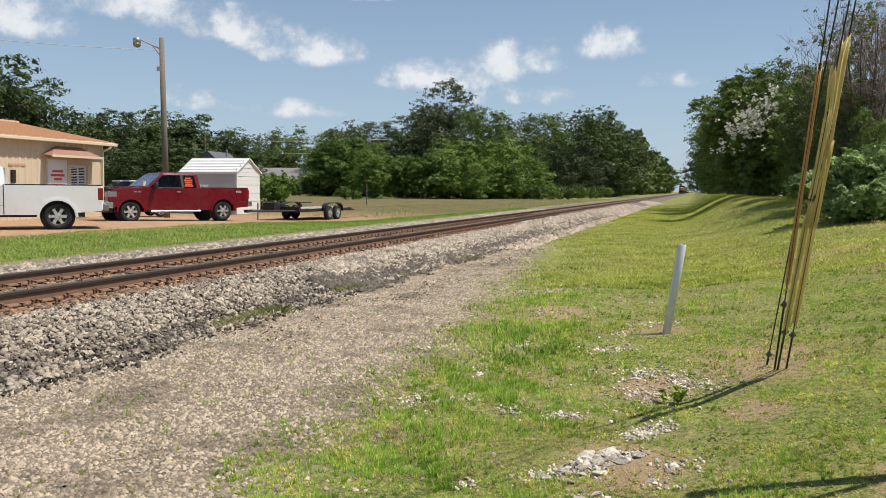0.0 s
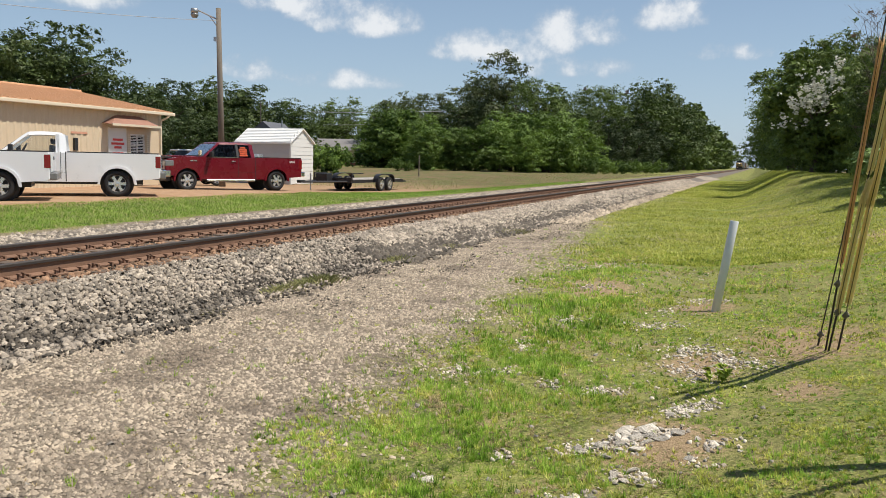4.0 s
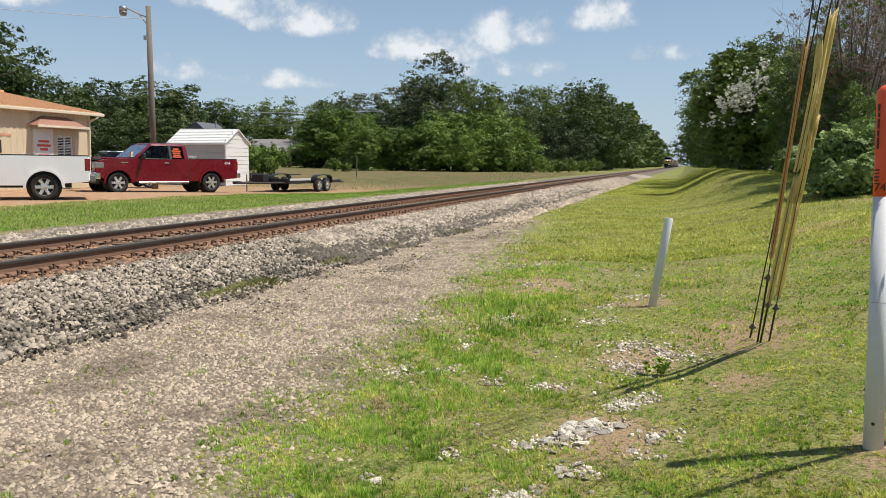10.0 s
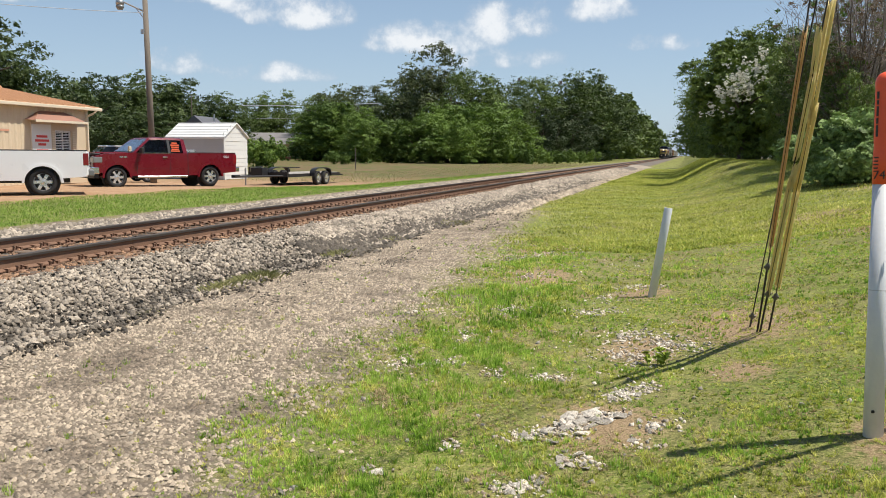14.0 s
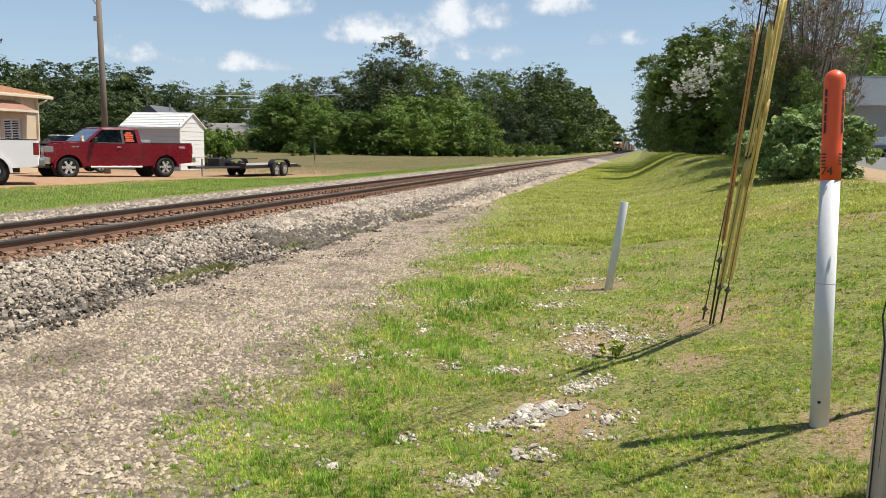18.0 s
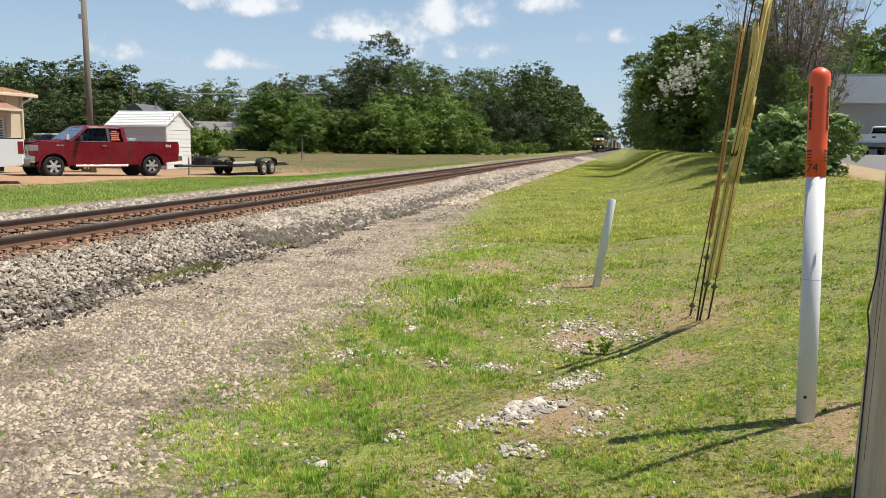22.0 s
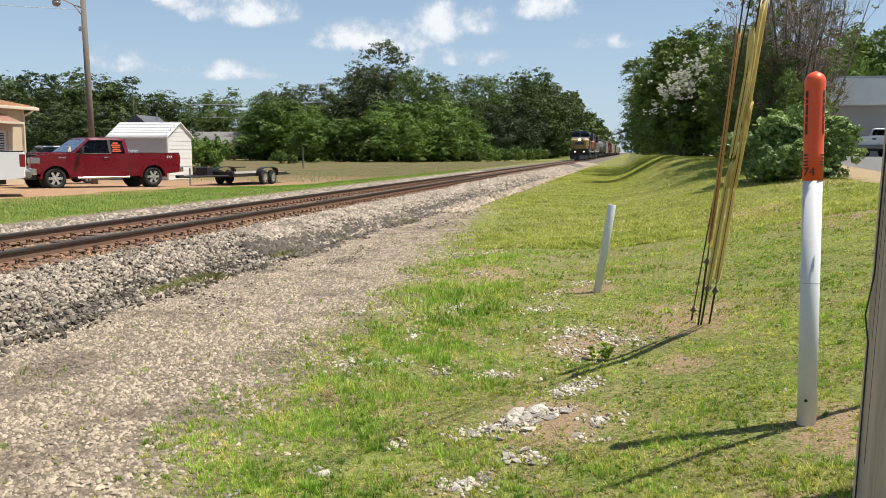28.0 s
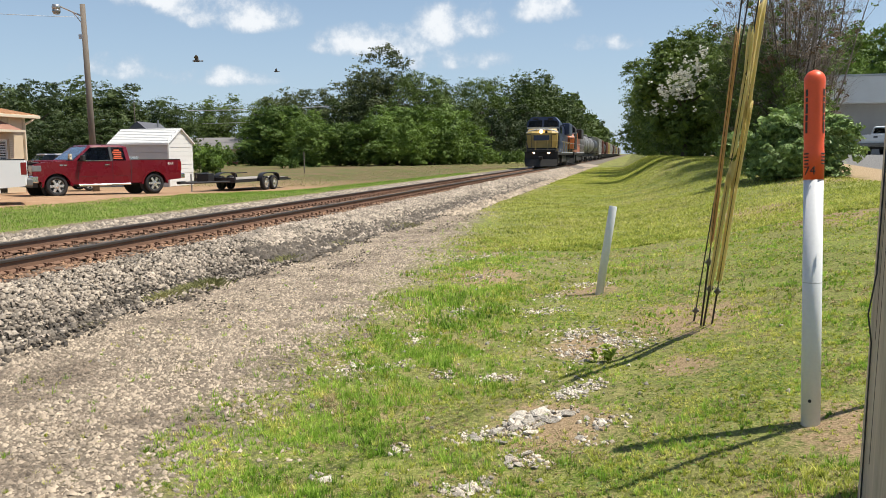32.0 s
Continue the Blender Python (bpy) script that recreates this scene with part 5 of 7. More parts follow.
def pane_glass(name, tint):
    """Car glass that one sees through."""
    m = glass(name, (tint, tint * 1.02, tint), 0.0)
    m.node_tree.nodes["Principled BSDF"].inputs["Transmission Weight"].default_value = 1.0
    m.node_tree.nodes["Principled BSDF"].inputs["IOR"].default_value = 1.3
    return m


CLEAR_GLASS = pane_glass("clear car glass", 0.88)
TINT_GLASS = pane_glass("dark tinted car glass", 0.22)
SEAT_CLOTH = material("grey seat cloth", (0.06, 0.06, 0.063), 0.9, 0, 0.2, 6, 80, 0.2)
BUMPER_GREY = material("grey steel bumper", (0.22, 0.22, 0.215), 0.45, 0.5, 0.2, 5, 60, 0.1)


def pickup(m, paint, label, cab_rear, bed_rear, front=2.79, roof_from=0.95, window_sign=False, chrome=True, group="pickups on the lot", axle=1.84, extended=True, steps=True, cowl=1.55):
    """A full-size pickup, nose to +x, standing on z = 0 between its axles."""
    t = thing("pickup_truck", m, label, "pickup truck", group)
    w = 0.985
    belt, rocker, r = 1.30, 0.44, 0.395
    # lower body: two sides with wheel arches, drawn inwards at the top
    lower = [(front, 0.62), (front + 0.02, 1.0), (front - 0.08, 1.20), (front - 0.45, 1.27), (cowl, belt + 0.02), (cab_rear, belt)]
    lower += [(cab_rear - 0.02, belt + 0.01), (bed_rear + 0.01, belt + 0.01), (bed_rear, belt - 0.06), (bed_rear, 0.6), (bed_rear + 0.04, 0.55)]
    lower += [(-axle - 0.52, rocker + 0.06)] + arch(-axle, 0.50, r)[::-1] + [(-axle + 0.52, rocker)] + [(axle - 0.52, rocker)] + arch(axle, 0.50, r)[::-1] + [(axle + 0.54, rocker + 0.12)]
    bm = bmesh.new()
    def ring(y, pull, lift=0.0):
        return [(x * (1 - pull * 0.012), y, z) for x, z in lower]
    loft(bm, [ring(-w, 1), ring(-w + 0.03, 0), ring(w - 0.03, 0), ring(w, 1)])
    body = part("body", bm, paint, t)
    # solid bed: a flat black slab on top stands in for its dark inside
    part("bed_liner", cube(bed_rear + 0.08, -w + 0.1, belt - 0.04, cab_rear - 0.08, w - 0.1, belt + 0.016), BLACK_PLASTIC, t, "flat black slab in place of the bed's dark inside")
    for s in (-1, 1):
        part("bed_rail", cube(bed_rear + 0.02, s * (w - 0.11), belt + 0.008, cab_rear - 0.05, s * (w - 0.01), belt + 0.045, bevel=0.008), BLACK_PLASTIC, t, "black cap on the bed side")
        for cx in (axle, -axle):           # flared lips round the wheels
            outer, inner = arch(cx, 0.56, r - 0.02, 13), arch(cx, 0.49, r - 0.02, 13)
            part("wheel_flare", prism(bmesh.new(), outer + inner[::-1], s * (w - 0.02), s * (w + 0.035)), paint, t)
            part("wheel_well", lathe(bmesh.new(), [(0.001, s * (w - 0.30)), (0.485, s * (w - 0.30)), (0.485, s * (w - 0.26))], 20, "y", Matrix.Translation((cx, 0, r))), BLACK_PLASTIC, t, "dark wheel well")
    # cab: a roof on pillars, with glass between
    wt = 0.76
    split = cab_rear + 0.72 if extended else cab_rear + 0.2
    def cab_y(z):
        return w - 0.03 - (w - wt) * (z - belt) / (1.92 - belt) * 0.95

    see = TINT_GLASS if extended else CLEAR_GLASS
    bm = bmesh.new()
    yr = cab_y(1.88)
    rings = []
    for x, lift, pull in ((roof_from + 0.03, -0.055, 0.03), (roof_from - 0.06, -0.012, 0.0), (roof_from - 0.35, 0.005, 0.0), (cab_rear + 0.4, 0.005, 0.0), (cab_rear + 0.14, -0.012, 0.0), (cab_rear + 0.05, -0.06, 0.03)):
        h = 1.91 + lift
        rings.append([(x, -yr + pull - 0.02, h - 0.10), (x, -yr + pull + 0.02, h - 0.03), (x, -yr + 0.14, h), (x, yr - 0.14, h), (x, yr - pull - 0.02, h - 0.03), (x, yr - pull + 0.02, h - 0.10), (x, yr - 0.12, h - 0.07), (x, -yr + 0.12, h - 0.07)])
    loft(bm, rings)
    part("roof", bm, paint, t)
    for s in (-1, 1):
        pillars = [((cowl - 0.02, belt - 0.03), (roof_from - 0.02, 1.84), 0.055), ((split, belt - 0.03), (split, 1.84), 0.05), ((cab_rear + 0.07, belt - 0.03), (cab_rear + 0.12, 1.84), 0.075 if extended else 0.13)]
        for (xa, za), (xb, zb), hx in pillars:
            bm = bmesh.new()
            beam(bm, (xa, s * (cab_y(za) - 0.035), za), (xb, s * (cab_y(zb) - 0.035), zb), hx, 0.035)
            part("pillar", bm, BLACK_PLASTIC if extended and xa == split else paint, t)
        back = -0.02 if extended else 0.1
        seat = box(bmesh.new(), split + back, s * 0.42 - 0.26, belt - 0.15, split + back + 0.14, s * 0.42 + 0.26, belt + 0.22, bevel=0.05)
        box(seat, split + back + 0.02, s * 0.42 - 0.12, belt + 0.24, split + back + 0.11, s * 0.42 + 0.12, belt + 0.42, bevel=0.035)
        part("seat_back", seat, SEAT_CLOTH, t, "grey cloth seat with a headrest")
    part("dashboard", cube(cowl - 0.45, -w + 0.15, belt - 0.05, cowl - 0.08, w - 0.15, belt + 0.05, bevel=0.03), BLACK_PLASTIC, t, "dark dashboard")
    wheel_ring = bmesh.new()
    for k in range(14):
        q, r2 = 2 * math.pi * k / 14, 2 * math.pi * (k + 1) / 14
        tube(wheel_ring, (0, math.cos(q) * 0.19, math.sin(q) * 0.19), (0, math.cos(r2) * 0.19, math.sin(r2) * 0.19), 0.016, sides=6)
    sw = part("steering_wheel", wheel_ring, BLACK_PLASTIC, t)
    sw.matrix_basis = Matrix.Translation((cowl - 0.58, 0.42, belt + 0.08)) @ Matrix.Rotation(radians(-28), 4, "Y")
    sill = bmesh.new()
    beam(sill, (cab_rear + 0.05, 0, belt - 0.03), (cab_rear + 0.07, 0, belt + 0.12), 0.045, w - 0.1)
    part("cab_back", sill, paint, t)

    def pane(name, pts, s, label=""):
        bm = bmesh.new()
        a = [bm.verts.new((x, s * (cab_y(z) - 0.008), z)) for x, z in pts]
        b = [bm.verts.new((x, s * (cab_y(z) - 0.02), z)) for x, z in pts]
        bm.faces.new(a), bm.faces.new(b[::-1])
        for k in range(len(pts)):
            bm.faces.new((a[k], a[(k + 1) % len(pts)], b[(k + 1) % len(pts)], b[k]))
        bmesh.ops.recalc_face_normals(bm, faces=bm.faces[:])
        ob = part(name, bm, see, t, label)
        ob.visible_shadow = False
        return ob

    for s in (-1, 1):
        pane("side_window", [(cowl - 0.05, belt - 0.01), (roof_from - 0.03, 1.83), (split + 0.02, 1.83), (split + 0.02, belt - 0.01)], s, "tinted door window")
        if extended:
            q = pane("rear_side_window", [(split - 0.02, belt - 0.01), (split - 0.02, 1.83), (cab_rear + 0.14, 1.83), (cab_rear + 0.10, belt - 0.01)], s, "tinted rear quarter window")
            if window_sign and s == 1:
                for k, (len_, zz) in enumerate(((0.22, 1.70), (0.36, 1.62), (0.32, 1.54), (0.30, 1.46), (0.36, 1.39))):
                    cx = (split + cab_rear) / 2 + 0.10
                    part("window_lettering", cube(cx - len_ / 2, s * (cab_y(zz) - 0.003), zz - 0.026, cx + len_ / 2, s * (cab_y(zz) + 0.003), zz + 0.026), SIGN_ORANGE, q, "orange bar of writing")
        seam = bmesh.new()
        for x in (cowl - 0.16, split, ) if extended else (cowl - 0.16, cab_rear + 0.12):
            box(seam, x - 0.006, s * (w - 0.004), rocker + 0.08, x + 0.006, s * (w + 0.003), belt + 0.02)
        box(seam, cab_rear - 0.03, s * (w - 0.01), rocker + 0.02, cab_rear - 0.005, s * (w + 0.004), belt + 0.03)
        box(seam, cab_rear, s * (w - 0.004), 0.72, cowl - 0.16, s * (w + 0.002), 0.728)
        part("door_seam", seam, BLACK_PLASTIC, t)
        h = bmesh.new()
        box(h, split + 0.12, s * (w - 0.01), 1.13, split + 0.30, s * (w + 0.035), 1.18, bevel=0.01)
        part("door_handle", h, CHROME if chrome else BLACK_PLASTIC, t, "chrome door handle" if chrome else "black door handle")
        mir = part("mirror", box(bmesh.new(), cowl - 0.36, s * (w + 0.02), 1.30, cowl - 0.24, s * (w + 0.26), 1.52, bevel=0.03), BLACK_PLASTIC, t, "black wing mirror")
        if chrome:
            part("belt_moulding", cube(split + 0.02, s * (w - 0.01), belt - 0.005, cowl - 0.2, s * (w + 0.012), belt + 0.022), CHROME, t, "chrome strip under the window")
        if steps:
            part("running_board", tube(bmesh.new(), (cab_rear + 0.05, s * (w + 0.04), 0.40), (cowl - 0.15, s * (w + 0.04), 0.40), 0.045, sides=10), CHROME, t, "chrome running board")
        part("tail_lamp", cube(bed_rear - 0.012, s * (w - 0.10), 0.88, bed_rear + 0.15, s * (w + 0.006), 1.25, bevel=0.02), RED_LENS, t, "red tail lamp")
        part("headlamp", cube(front - 0.32, s * (w - 0.34), 0.93, front + 0.025, s * (w + 0.008), 1.16, bevel=0.03), CLEAR_LENS, t, "clear headlamp")
        part("fog_lamp", cube(front - 0.05, s * 0.62 - 0.07, 0.60, front + 0.10, s * 0.62 + 0.07, 0.69, bevel=0.02), CLEAR_LENS, t)
    # windscreen and back window
    bm = bmesh.new()
    for sgn in (1,):
        pts = [(cowl - 0.05, belt + 0.05), (roof_from + 0.03, 1.82)]
        a = [bm.verts.new((x + 0.012, k * (cab_y(z) - 0.07), z + 0.012)) for x, z in pts for k in (-1, 1)]
        bm.faces.new((a[0], a[1], a[3], a[2]))
    bmesh.ops.solidify(bm, geom=bm.faces[:], thickness=0.01)
    part("windscreen", bm, see if not extended else CLEAR_GLASS, t, "sloping windscreen").visible_shadow = False
    part("back_window", cube(cab_rear + 0.08, -0.74, belt + 0.10, cab_rear + 0.10, 0.74, 1.82), see, t).visible_shadow = False
    g = part("grille", cube(front - 0.04, -0.62, 0.84, front + 0.05, 0.62, 1.18, bevel=0.02), BLACK_PLASTIC, t, "dark grille with chrome bars")
    for z in (0.92, 1.01, 1.10):
        part("grille_bar", cube(front + 0.04, -0.60, z - 0.02, front + 0.07, 0.60, z + 0.02, bevel=0.006), CHROME, g, "chrome bar")
    part("front_bumper", box(bmesh.new(), front - 0.22, -w - 0.005, 0.52, front + 0.14, w + 0.005, 0.80, bevel=0.05), CHROME if chrome else BLACK_PLASTIC, t, "chrome front bumper" if chrome else "dark front bumper")
    part("air_dam", cube(front - 0.2, -w + 0.1, 0.36, front - 0.02, w - 0.1, 0.53, bevel=0.02), BLACK_PLASTIC, t)
    part("rear_bumper", box(bmesh.new(), bed_rear - 0.16, -w + 0.02, 0.56, bed_rear + 0.02, w - 0.02, 0.76, bevel=0.03), CHROME if chrome else BUMPER_GREY, t, "rear step bumper")
    tg = part("tailgate", cube(bed_rear - 0.035, -w + 0.17, 0.78, bed_rear - 0.01, w - 0.17, belt, bevel=0.006), paint, t)
    part("tailgate_handle", cube(bed_rear - 0.05, -0.12, 1.10, bed_rear - 0.03, 0.12, 1.19), BLACK_PLASTIC, tg, "black handle")
    part("underbody", cube(bed_rear + 0.5, -0.55, 0.36, front - 0.3, 0.55, 0.6), BLACK_STEEL, t, "dark frame and axles")
    for x in (axle, -axle):
        for s in (-1, 1):
            wheel(t, x, s * (w - 0.14), r, r, 0.26, s)
    return t


SIGN_ORANGE = material("orange window lettering", (0.75, 0.13, 0.05), 0.6, 0, 0.05, 5, 50, 0.0)
SIGN_RED = material("red sign paint", (0.62, 0.06, 0.05), 0.6, 0, 0.1, 5, 50, 0.0)


def lot_pose(hub_x, hub_y, heading, axle, rear=False, half=0.845):
    """Pose of a vehicle from the ground point under a left-hand wheel and its heading (degrees from +x)."""
    a = radians(heading)
    d, left = Vector((math.cos(a), math.sin(a))), Vector((-math.sin(a), math.cos(a)))
    c = Vector((hub_x, hub_y)) - left * half + d * (axle if rear else -axle)
    return pose(c.x, c.y, float(ground_z(c.x, c.y)), 0, 0, heading)


red = pickup(lot_pose(-20.55, 25.95, -120, 1.90), RED_PAINT, "dark red extended-cab pickup with chrome wheels on the dirt lot", -0.92, -3.07, front=2.74, roof_from=0.58, cowl=1.28, window_sign=True, axle=1.90)
part("bug_shield", cube(2.44, -0.85, 1.22, 2.70, 0.85, 1.29, bevel=0.025), BLACK_PLASTIC, red, "black hood shield")
decal = new("bed_decal", bpy.data.curves.new("bed_decal", "FONT"))
decal.data.body, decal.data.size, decal.data.extrude, decal.data.align_x = "4X4", 0.15, 0.002, "CENTER"
decal.data.materials.append(WHITE_PAINT)
decal.parent = red
decal.matrix_basis = pose(-2.6, 0.989, 1.12, 90, 0, 180)
part("power_dome", box(bmesh.new(), 1.35, -0.55, 1.27, 2.5, 0.55, 1.335, bevel=0.03), RED_PAINT, red, "raised hood panel")
for k in range(2):
    part("fender_badge", cube(1.66 - 0.15 * k, 0.984, 1.13, 1.78 - 0.15 * k, 0.992, 1.18, bevel=0.002), CHROME, red, "chrome fender badge")
part("tool_chest", cube(-1.35, -0.85, 1.30, -0.95, 0.85, 1.45, bevel=0.02), ALLOY, red, "bright metal tool chest in the bed")

white = pickup(lot_pose(-18.25, 19.8, -137, 1.79, True), WHITE_PAINT, "white single-cab work pickup with a long bed", -0.36, -3.04, front=2.6, roof_from=0.66, cowl=1.36, chrome=False, axle=1.79, extended=False, steps=False)
silver = pickup(lot_pose(-18.6, 15.9, -137, 1.84, True), SILVER_PAINT, "pale silver pickup parked on the dirt lot", -0.85, -3.08, chrome=False, steps=False)


# ---- flatbed trailer ----
def trailer():
    cx, cy = -18.3, 36.75
    base = float(ground_z(cx, cy))
    t = thing("flatbed_trailer", pose(cx, cy, base, 0, 0, -2), "black tandem-axle flatbed car trailer with a wooden deck", "trailer")
    part("frame", box(box(box(cube(-1.02, -3.0, 0.42, -0.92, 2.35, 0.56), 0.92, -3.0, 0.42, 1.02, 2.35, 0.56), -1.02, -3.05, 0.42, 1.02, -2.95, 0.56), -1.02, 2.3, 0.42, 1.02, 2.4, 0.56), BLACK_STEEL, t)
    for k in range(10):
        part("deck_plank", cube(-0.91 + k * 0.183, -2.95, 0.54, -0.735 + k * 0.183, 2.3, 0.58), DECK_WOOD, t)
    for s in (-1, 1):
        part("tongue_bar", tube(bmesh.new(), (s * 0.85, -2.9, 0.48), (-0.25, -5.2, 0.48), 0.045, sides=8), BLACK_STEEL, t)
        f = bmesh.new()
        def hoop(rx, rz):
            ang = [math.pi * k / 16 for k in range(17)]
            return [(rx * math.copysign(abs(math.cos(q)) ** 0.55, math.cos(q)), 0.42 + rz * max(math.sin(q), 0) ** 0.55) for q in ang]
        outer, inner = hoop(0.92, 0.42), hoop(0.885, 0.385)
        prism(f, outer + inner[::-1], -0.13, 0.13, Matrix.Translation((s * 1.16, 0, 0)) @ Matrix.Rotation(radians(90), 4, "Z"))
        part("fender", f, BLACK_STEEL, t, "black rounded double fender")
        part("front_rail", box(cube(s * 1.0 - 0.03, -3.0, 0.56, s * 1.0 + 0.03, -2.95, 0.86), s * 1.0 - 0.03, -3.0, 0.84, s * 1.0 + 0.03, -1.9, 0.88), BLACK_STEEL, t)
        for y in (-0.43, 0.43):
            w = wheel(t, 0, 0, 0, 0.34, 0.2, s, 8)
            w.matrix_basis = Matrix.Translation((s * 1.16, y, 0.34)) @ Matrix.Rotation(radians(-90), 4, "Z")
        part("ramp_bar", cube(s * 0.7 - 0.2, 2.4, 0.40, s * 0.7 + 0.2, 3.0, 0.47), BLACK_STEEL, t, "dark slide-in ramp")
    part("front_board", cube(-1.02, -3.06, 0.56, 1.02, -3.0, 0.66), BLACK_STEEL, t)
    part("tool_box", cube(-0.5, -3.7, 0.5, 0.1, -3.2, 0.85, bevel=0.02), BLACK_STEEL, t, "black tongue box")
    part("jack", tube(bmesh.new(), (-0.2, -4.6, 0.1), (-0.2, -4.6, 0.85), 0.035), STEEL, t, "steel tongue jack")
    part("hitch", cube(-0.35, -5.5, 0.44, -0.15, -5.1, 0.56, bevel=0.02), BLACK_STEEL, t)


DECK_WOOD = material("grey weathered deck planks", (0.34, 0.31, 0.28), 0.9, 0, 0.2, 3, 50, 0.3, per="object")
trailer()


# a parked car half hidden behind the pickups
def parked_car():
    t = thing("parked_car", pose(-26.6, 33.4, float(ground_z(-26.6, 33.4)), 0, 0, -125), "pale silver car half hidden behind the red pickup", "car")
    bm = bmesh.new()
    prism(bm, [(2.2, 0.45), (2.25, 0.8), (1.2, 1.0), (-1.6, 1.05), (-2.2, 1.0), (-2.25, 0.45)], -0.88, 0.88)
    bmesh.ops.bevel(bm, geom=bm.edges[:], offset=0.06, segments=2, affect="EDGES")
    part("body", bm, SILVER_PAINT, t)
    bm = bmesh.new()
    loft(bm, [[(1.2, s * 0.84, 1.0), (0.45, s * 0.68, 1.70), (-1.5, s * 0.68, 1.72), (-2.1, s * 0.82, 1.04)] for s in (-1, 1)])
    part("cabin", bm, GLASS, t, "dark glass cabin")
    bm = bmesh.new()
    box(bm, -1.55, -0.66, 1.69, 0.48, 0.66, 1.76, bevel=0.03)
    part("roof", bm, SILVER_PAINT, t)
    for x in (1.4, -1.4):
        for s in (-1, 1):
            wheel(t, x, s * 0.78, 0.32, 0.32, 0.2, s)


parked_car()

# ---- workshop ----
def workshop():
    x0, y0, y1, eave = -24.2, -6.0, 28.9, 2.95
    base = float(ground_z(x0, 20))
    t = thing("workshop", pose(x0, 0, base), "long beige metal workshop with a faded orange metal roof", "building")
    h = eave - base
    door0, door1, win0, win1 = 25.78, 26.78, 27.05, 27.92
    walls = bmesh.new()
    depth = 10.0
    for a, b, z0, z1 in ((y0, door0, 0, h), (door1, win0, 0, h), (win1, y1, 0, h), (door0, door1, 2.35, h), (win0, win1, 2.12, h), (win0, win1, 0, 1.3)):
        box(walls, -0.18, a, z0, 0, b, z1)
    box(walls, -depth, y0, 0, -0.18, y0 + 0.18, h)
    box(walls, -depth, y1 - 0.18, 0, -0.18, y1, h)
    box(walls, -depth, y0 + 0.18, 0, -depth + 0.18, y1 - 0.18, h)
    for yy in (y0, y1 - 0.18):
        prism(walls, [(-depth, h), (0, h), (-depth / 2, h + 0.9)], yy, yy + 0.18)
    part("wall", walls, BEIGE_METAL, t)
    me = bpy.data.meshes.new("cladding_panel")
    bm = bmesh.new()
    for k in range(3):
        prism(bm, [(0.0, 0.0), (0.05, 0.022), (0.11, 0.022), (0.16, 0.0)], 0, 1.0, Matrix(((0, 0, 1, 0), (1, 0, 0, k * 0.3), (0, 1, 0, 0), (0, 0, 0, 1))))
    bm.to_mesh(me)
    bm.free()
    me.materials.append(BEIGE_METAL)
    yy = y0 + 0.05
    while yy + 0.75 < y1:
        for z0, z1 in ((0.0, h - 0.02),):
            if yy + 0.8 > door0 - 0.1 and yy < win1:
                z0 = 2.5
            ob = new("cladding_panel", me)
            ob.parent = t
            ob.matrix_basis = Matrix.LocRotScale((0.0, yy, z0), None, (1, 1, z1 - z0))
        yy += 0.9
    # roof: two slopes, each of ribbed sheets
    roof = bmesh.new()
    prism(roof, [(0.22, h - 0.02), (0.22, h + 0.06), (-depth / 2, h + 1.0), (-depth - 0.45, h + 0.06), (-depth - 0.45, h - 0.02), (-depth / 2, h + 0.92)], y0 - 0.4, y1 + 0.55)
    r = part("roof", roof, ORANGE_ROOF, t)
    rib = bpy.data.meshes.new("roof_rib")
    bm = bmesh.new()
    a, b = Vector((0.23, 0, h + 0.06)), Vector((-depth / 2, 0, h + 1.0))
    n = Vector((0.21, 0, 0.978))
    vs = [bm.verts.new(p + d) for p in (a, b) for d in (Vector((0, -0.03, 0)), Vector((0, -0.012, 0)) + n * 0.028, Vector((0, 0.012, 0)) + n * 0.028, Vector((0, 0.03, 0)))]
    for k in range(3):
        bm.faces.new((vs[k], vs[k + 1], vs[k + 5], vs[k + 4]))
    bm.to_mesh(rib)
    bm.free()
    rib.materials.append(ORANGE_ROOF)
    yy = y0 - 0.3
    while yy < y1 + 0.5:
        ob = new("roof_rib", rib)
        ob.parent = r
        ob.location = (0, yy, 0)
        yy += 0.3
    part("ridge_cap", tube(bmesh.new(), (-depth / 2, y0 - 0.42, h + 0.99), (-depth / 2, y1 + 0.57, h + 0.99), 0.09, sides=8), ORANGE_ROOF, t)
    g = part("gutter", cube(0.22, y0 - 0.4, h - 0.10, 0.33, y1 + 0.57, h + 0.03, bevel=0.02), BEIGE_TRIM, t, "pale gutter along the eave")
    d = bmesh.new()
    pts = [(0.28, y1 + 0.25, h - 0.08), (0.25, y1 + 0.12, h - 0.2), (0.06, y1 - 0.06, h - 0.34), (0.06, y1 - 0.06, 0.05)]
    for p, q in zip(pts, pts[1:]):
        tube(d, p, q, 0.045, sides=8)
    part("downspout", d, BEIGE_TRIM, t, "pale downspout at the corner")
    part("corner_trim", cube(-0.02, y1 - 0.12, 0, 0.03, y1 + 0.02, h - 0.04), BEIGE_TRIM, t)
    part("soffit", cube(0.0, y0, h - 0.06, 0.22, y1, h - 0.03), BEIGE_TRIM, t)
    door = part("door", cube(-0.02, door0 + 0.0, 0.02, 0.05, door1 - 0.0, 2.33, bevel=0.01), WHITE_METAL, t, "white steel door with red lettering")
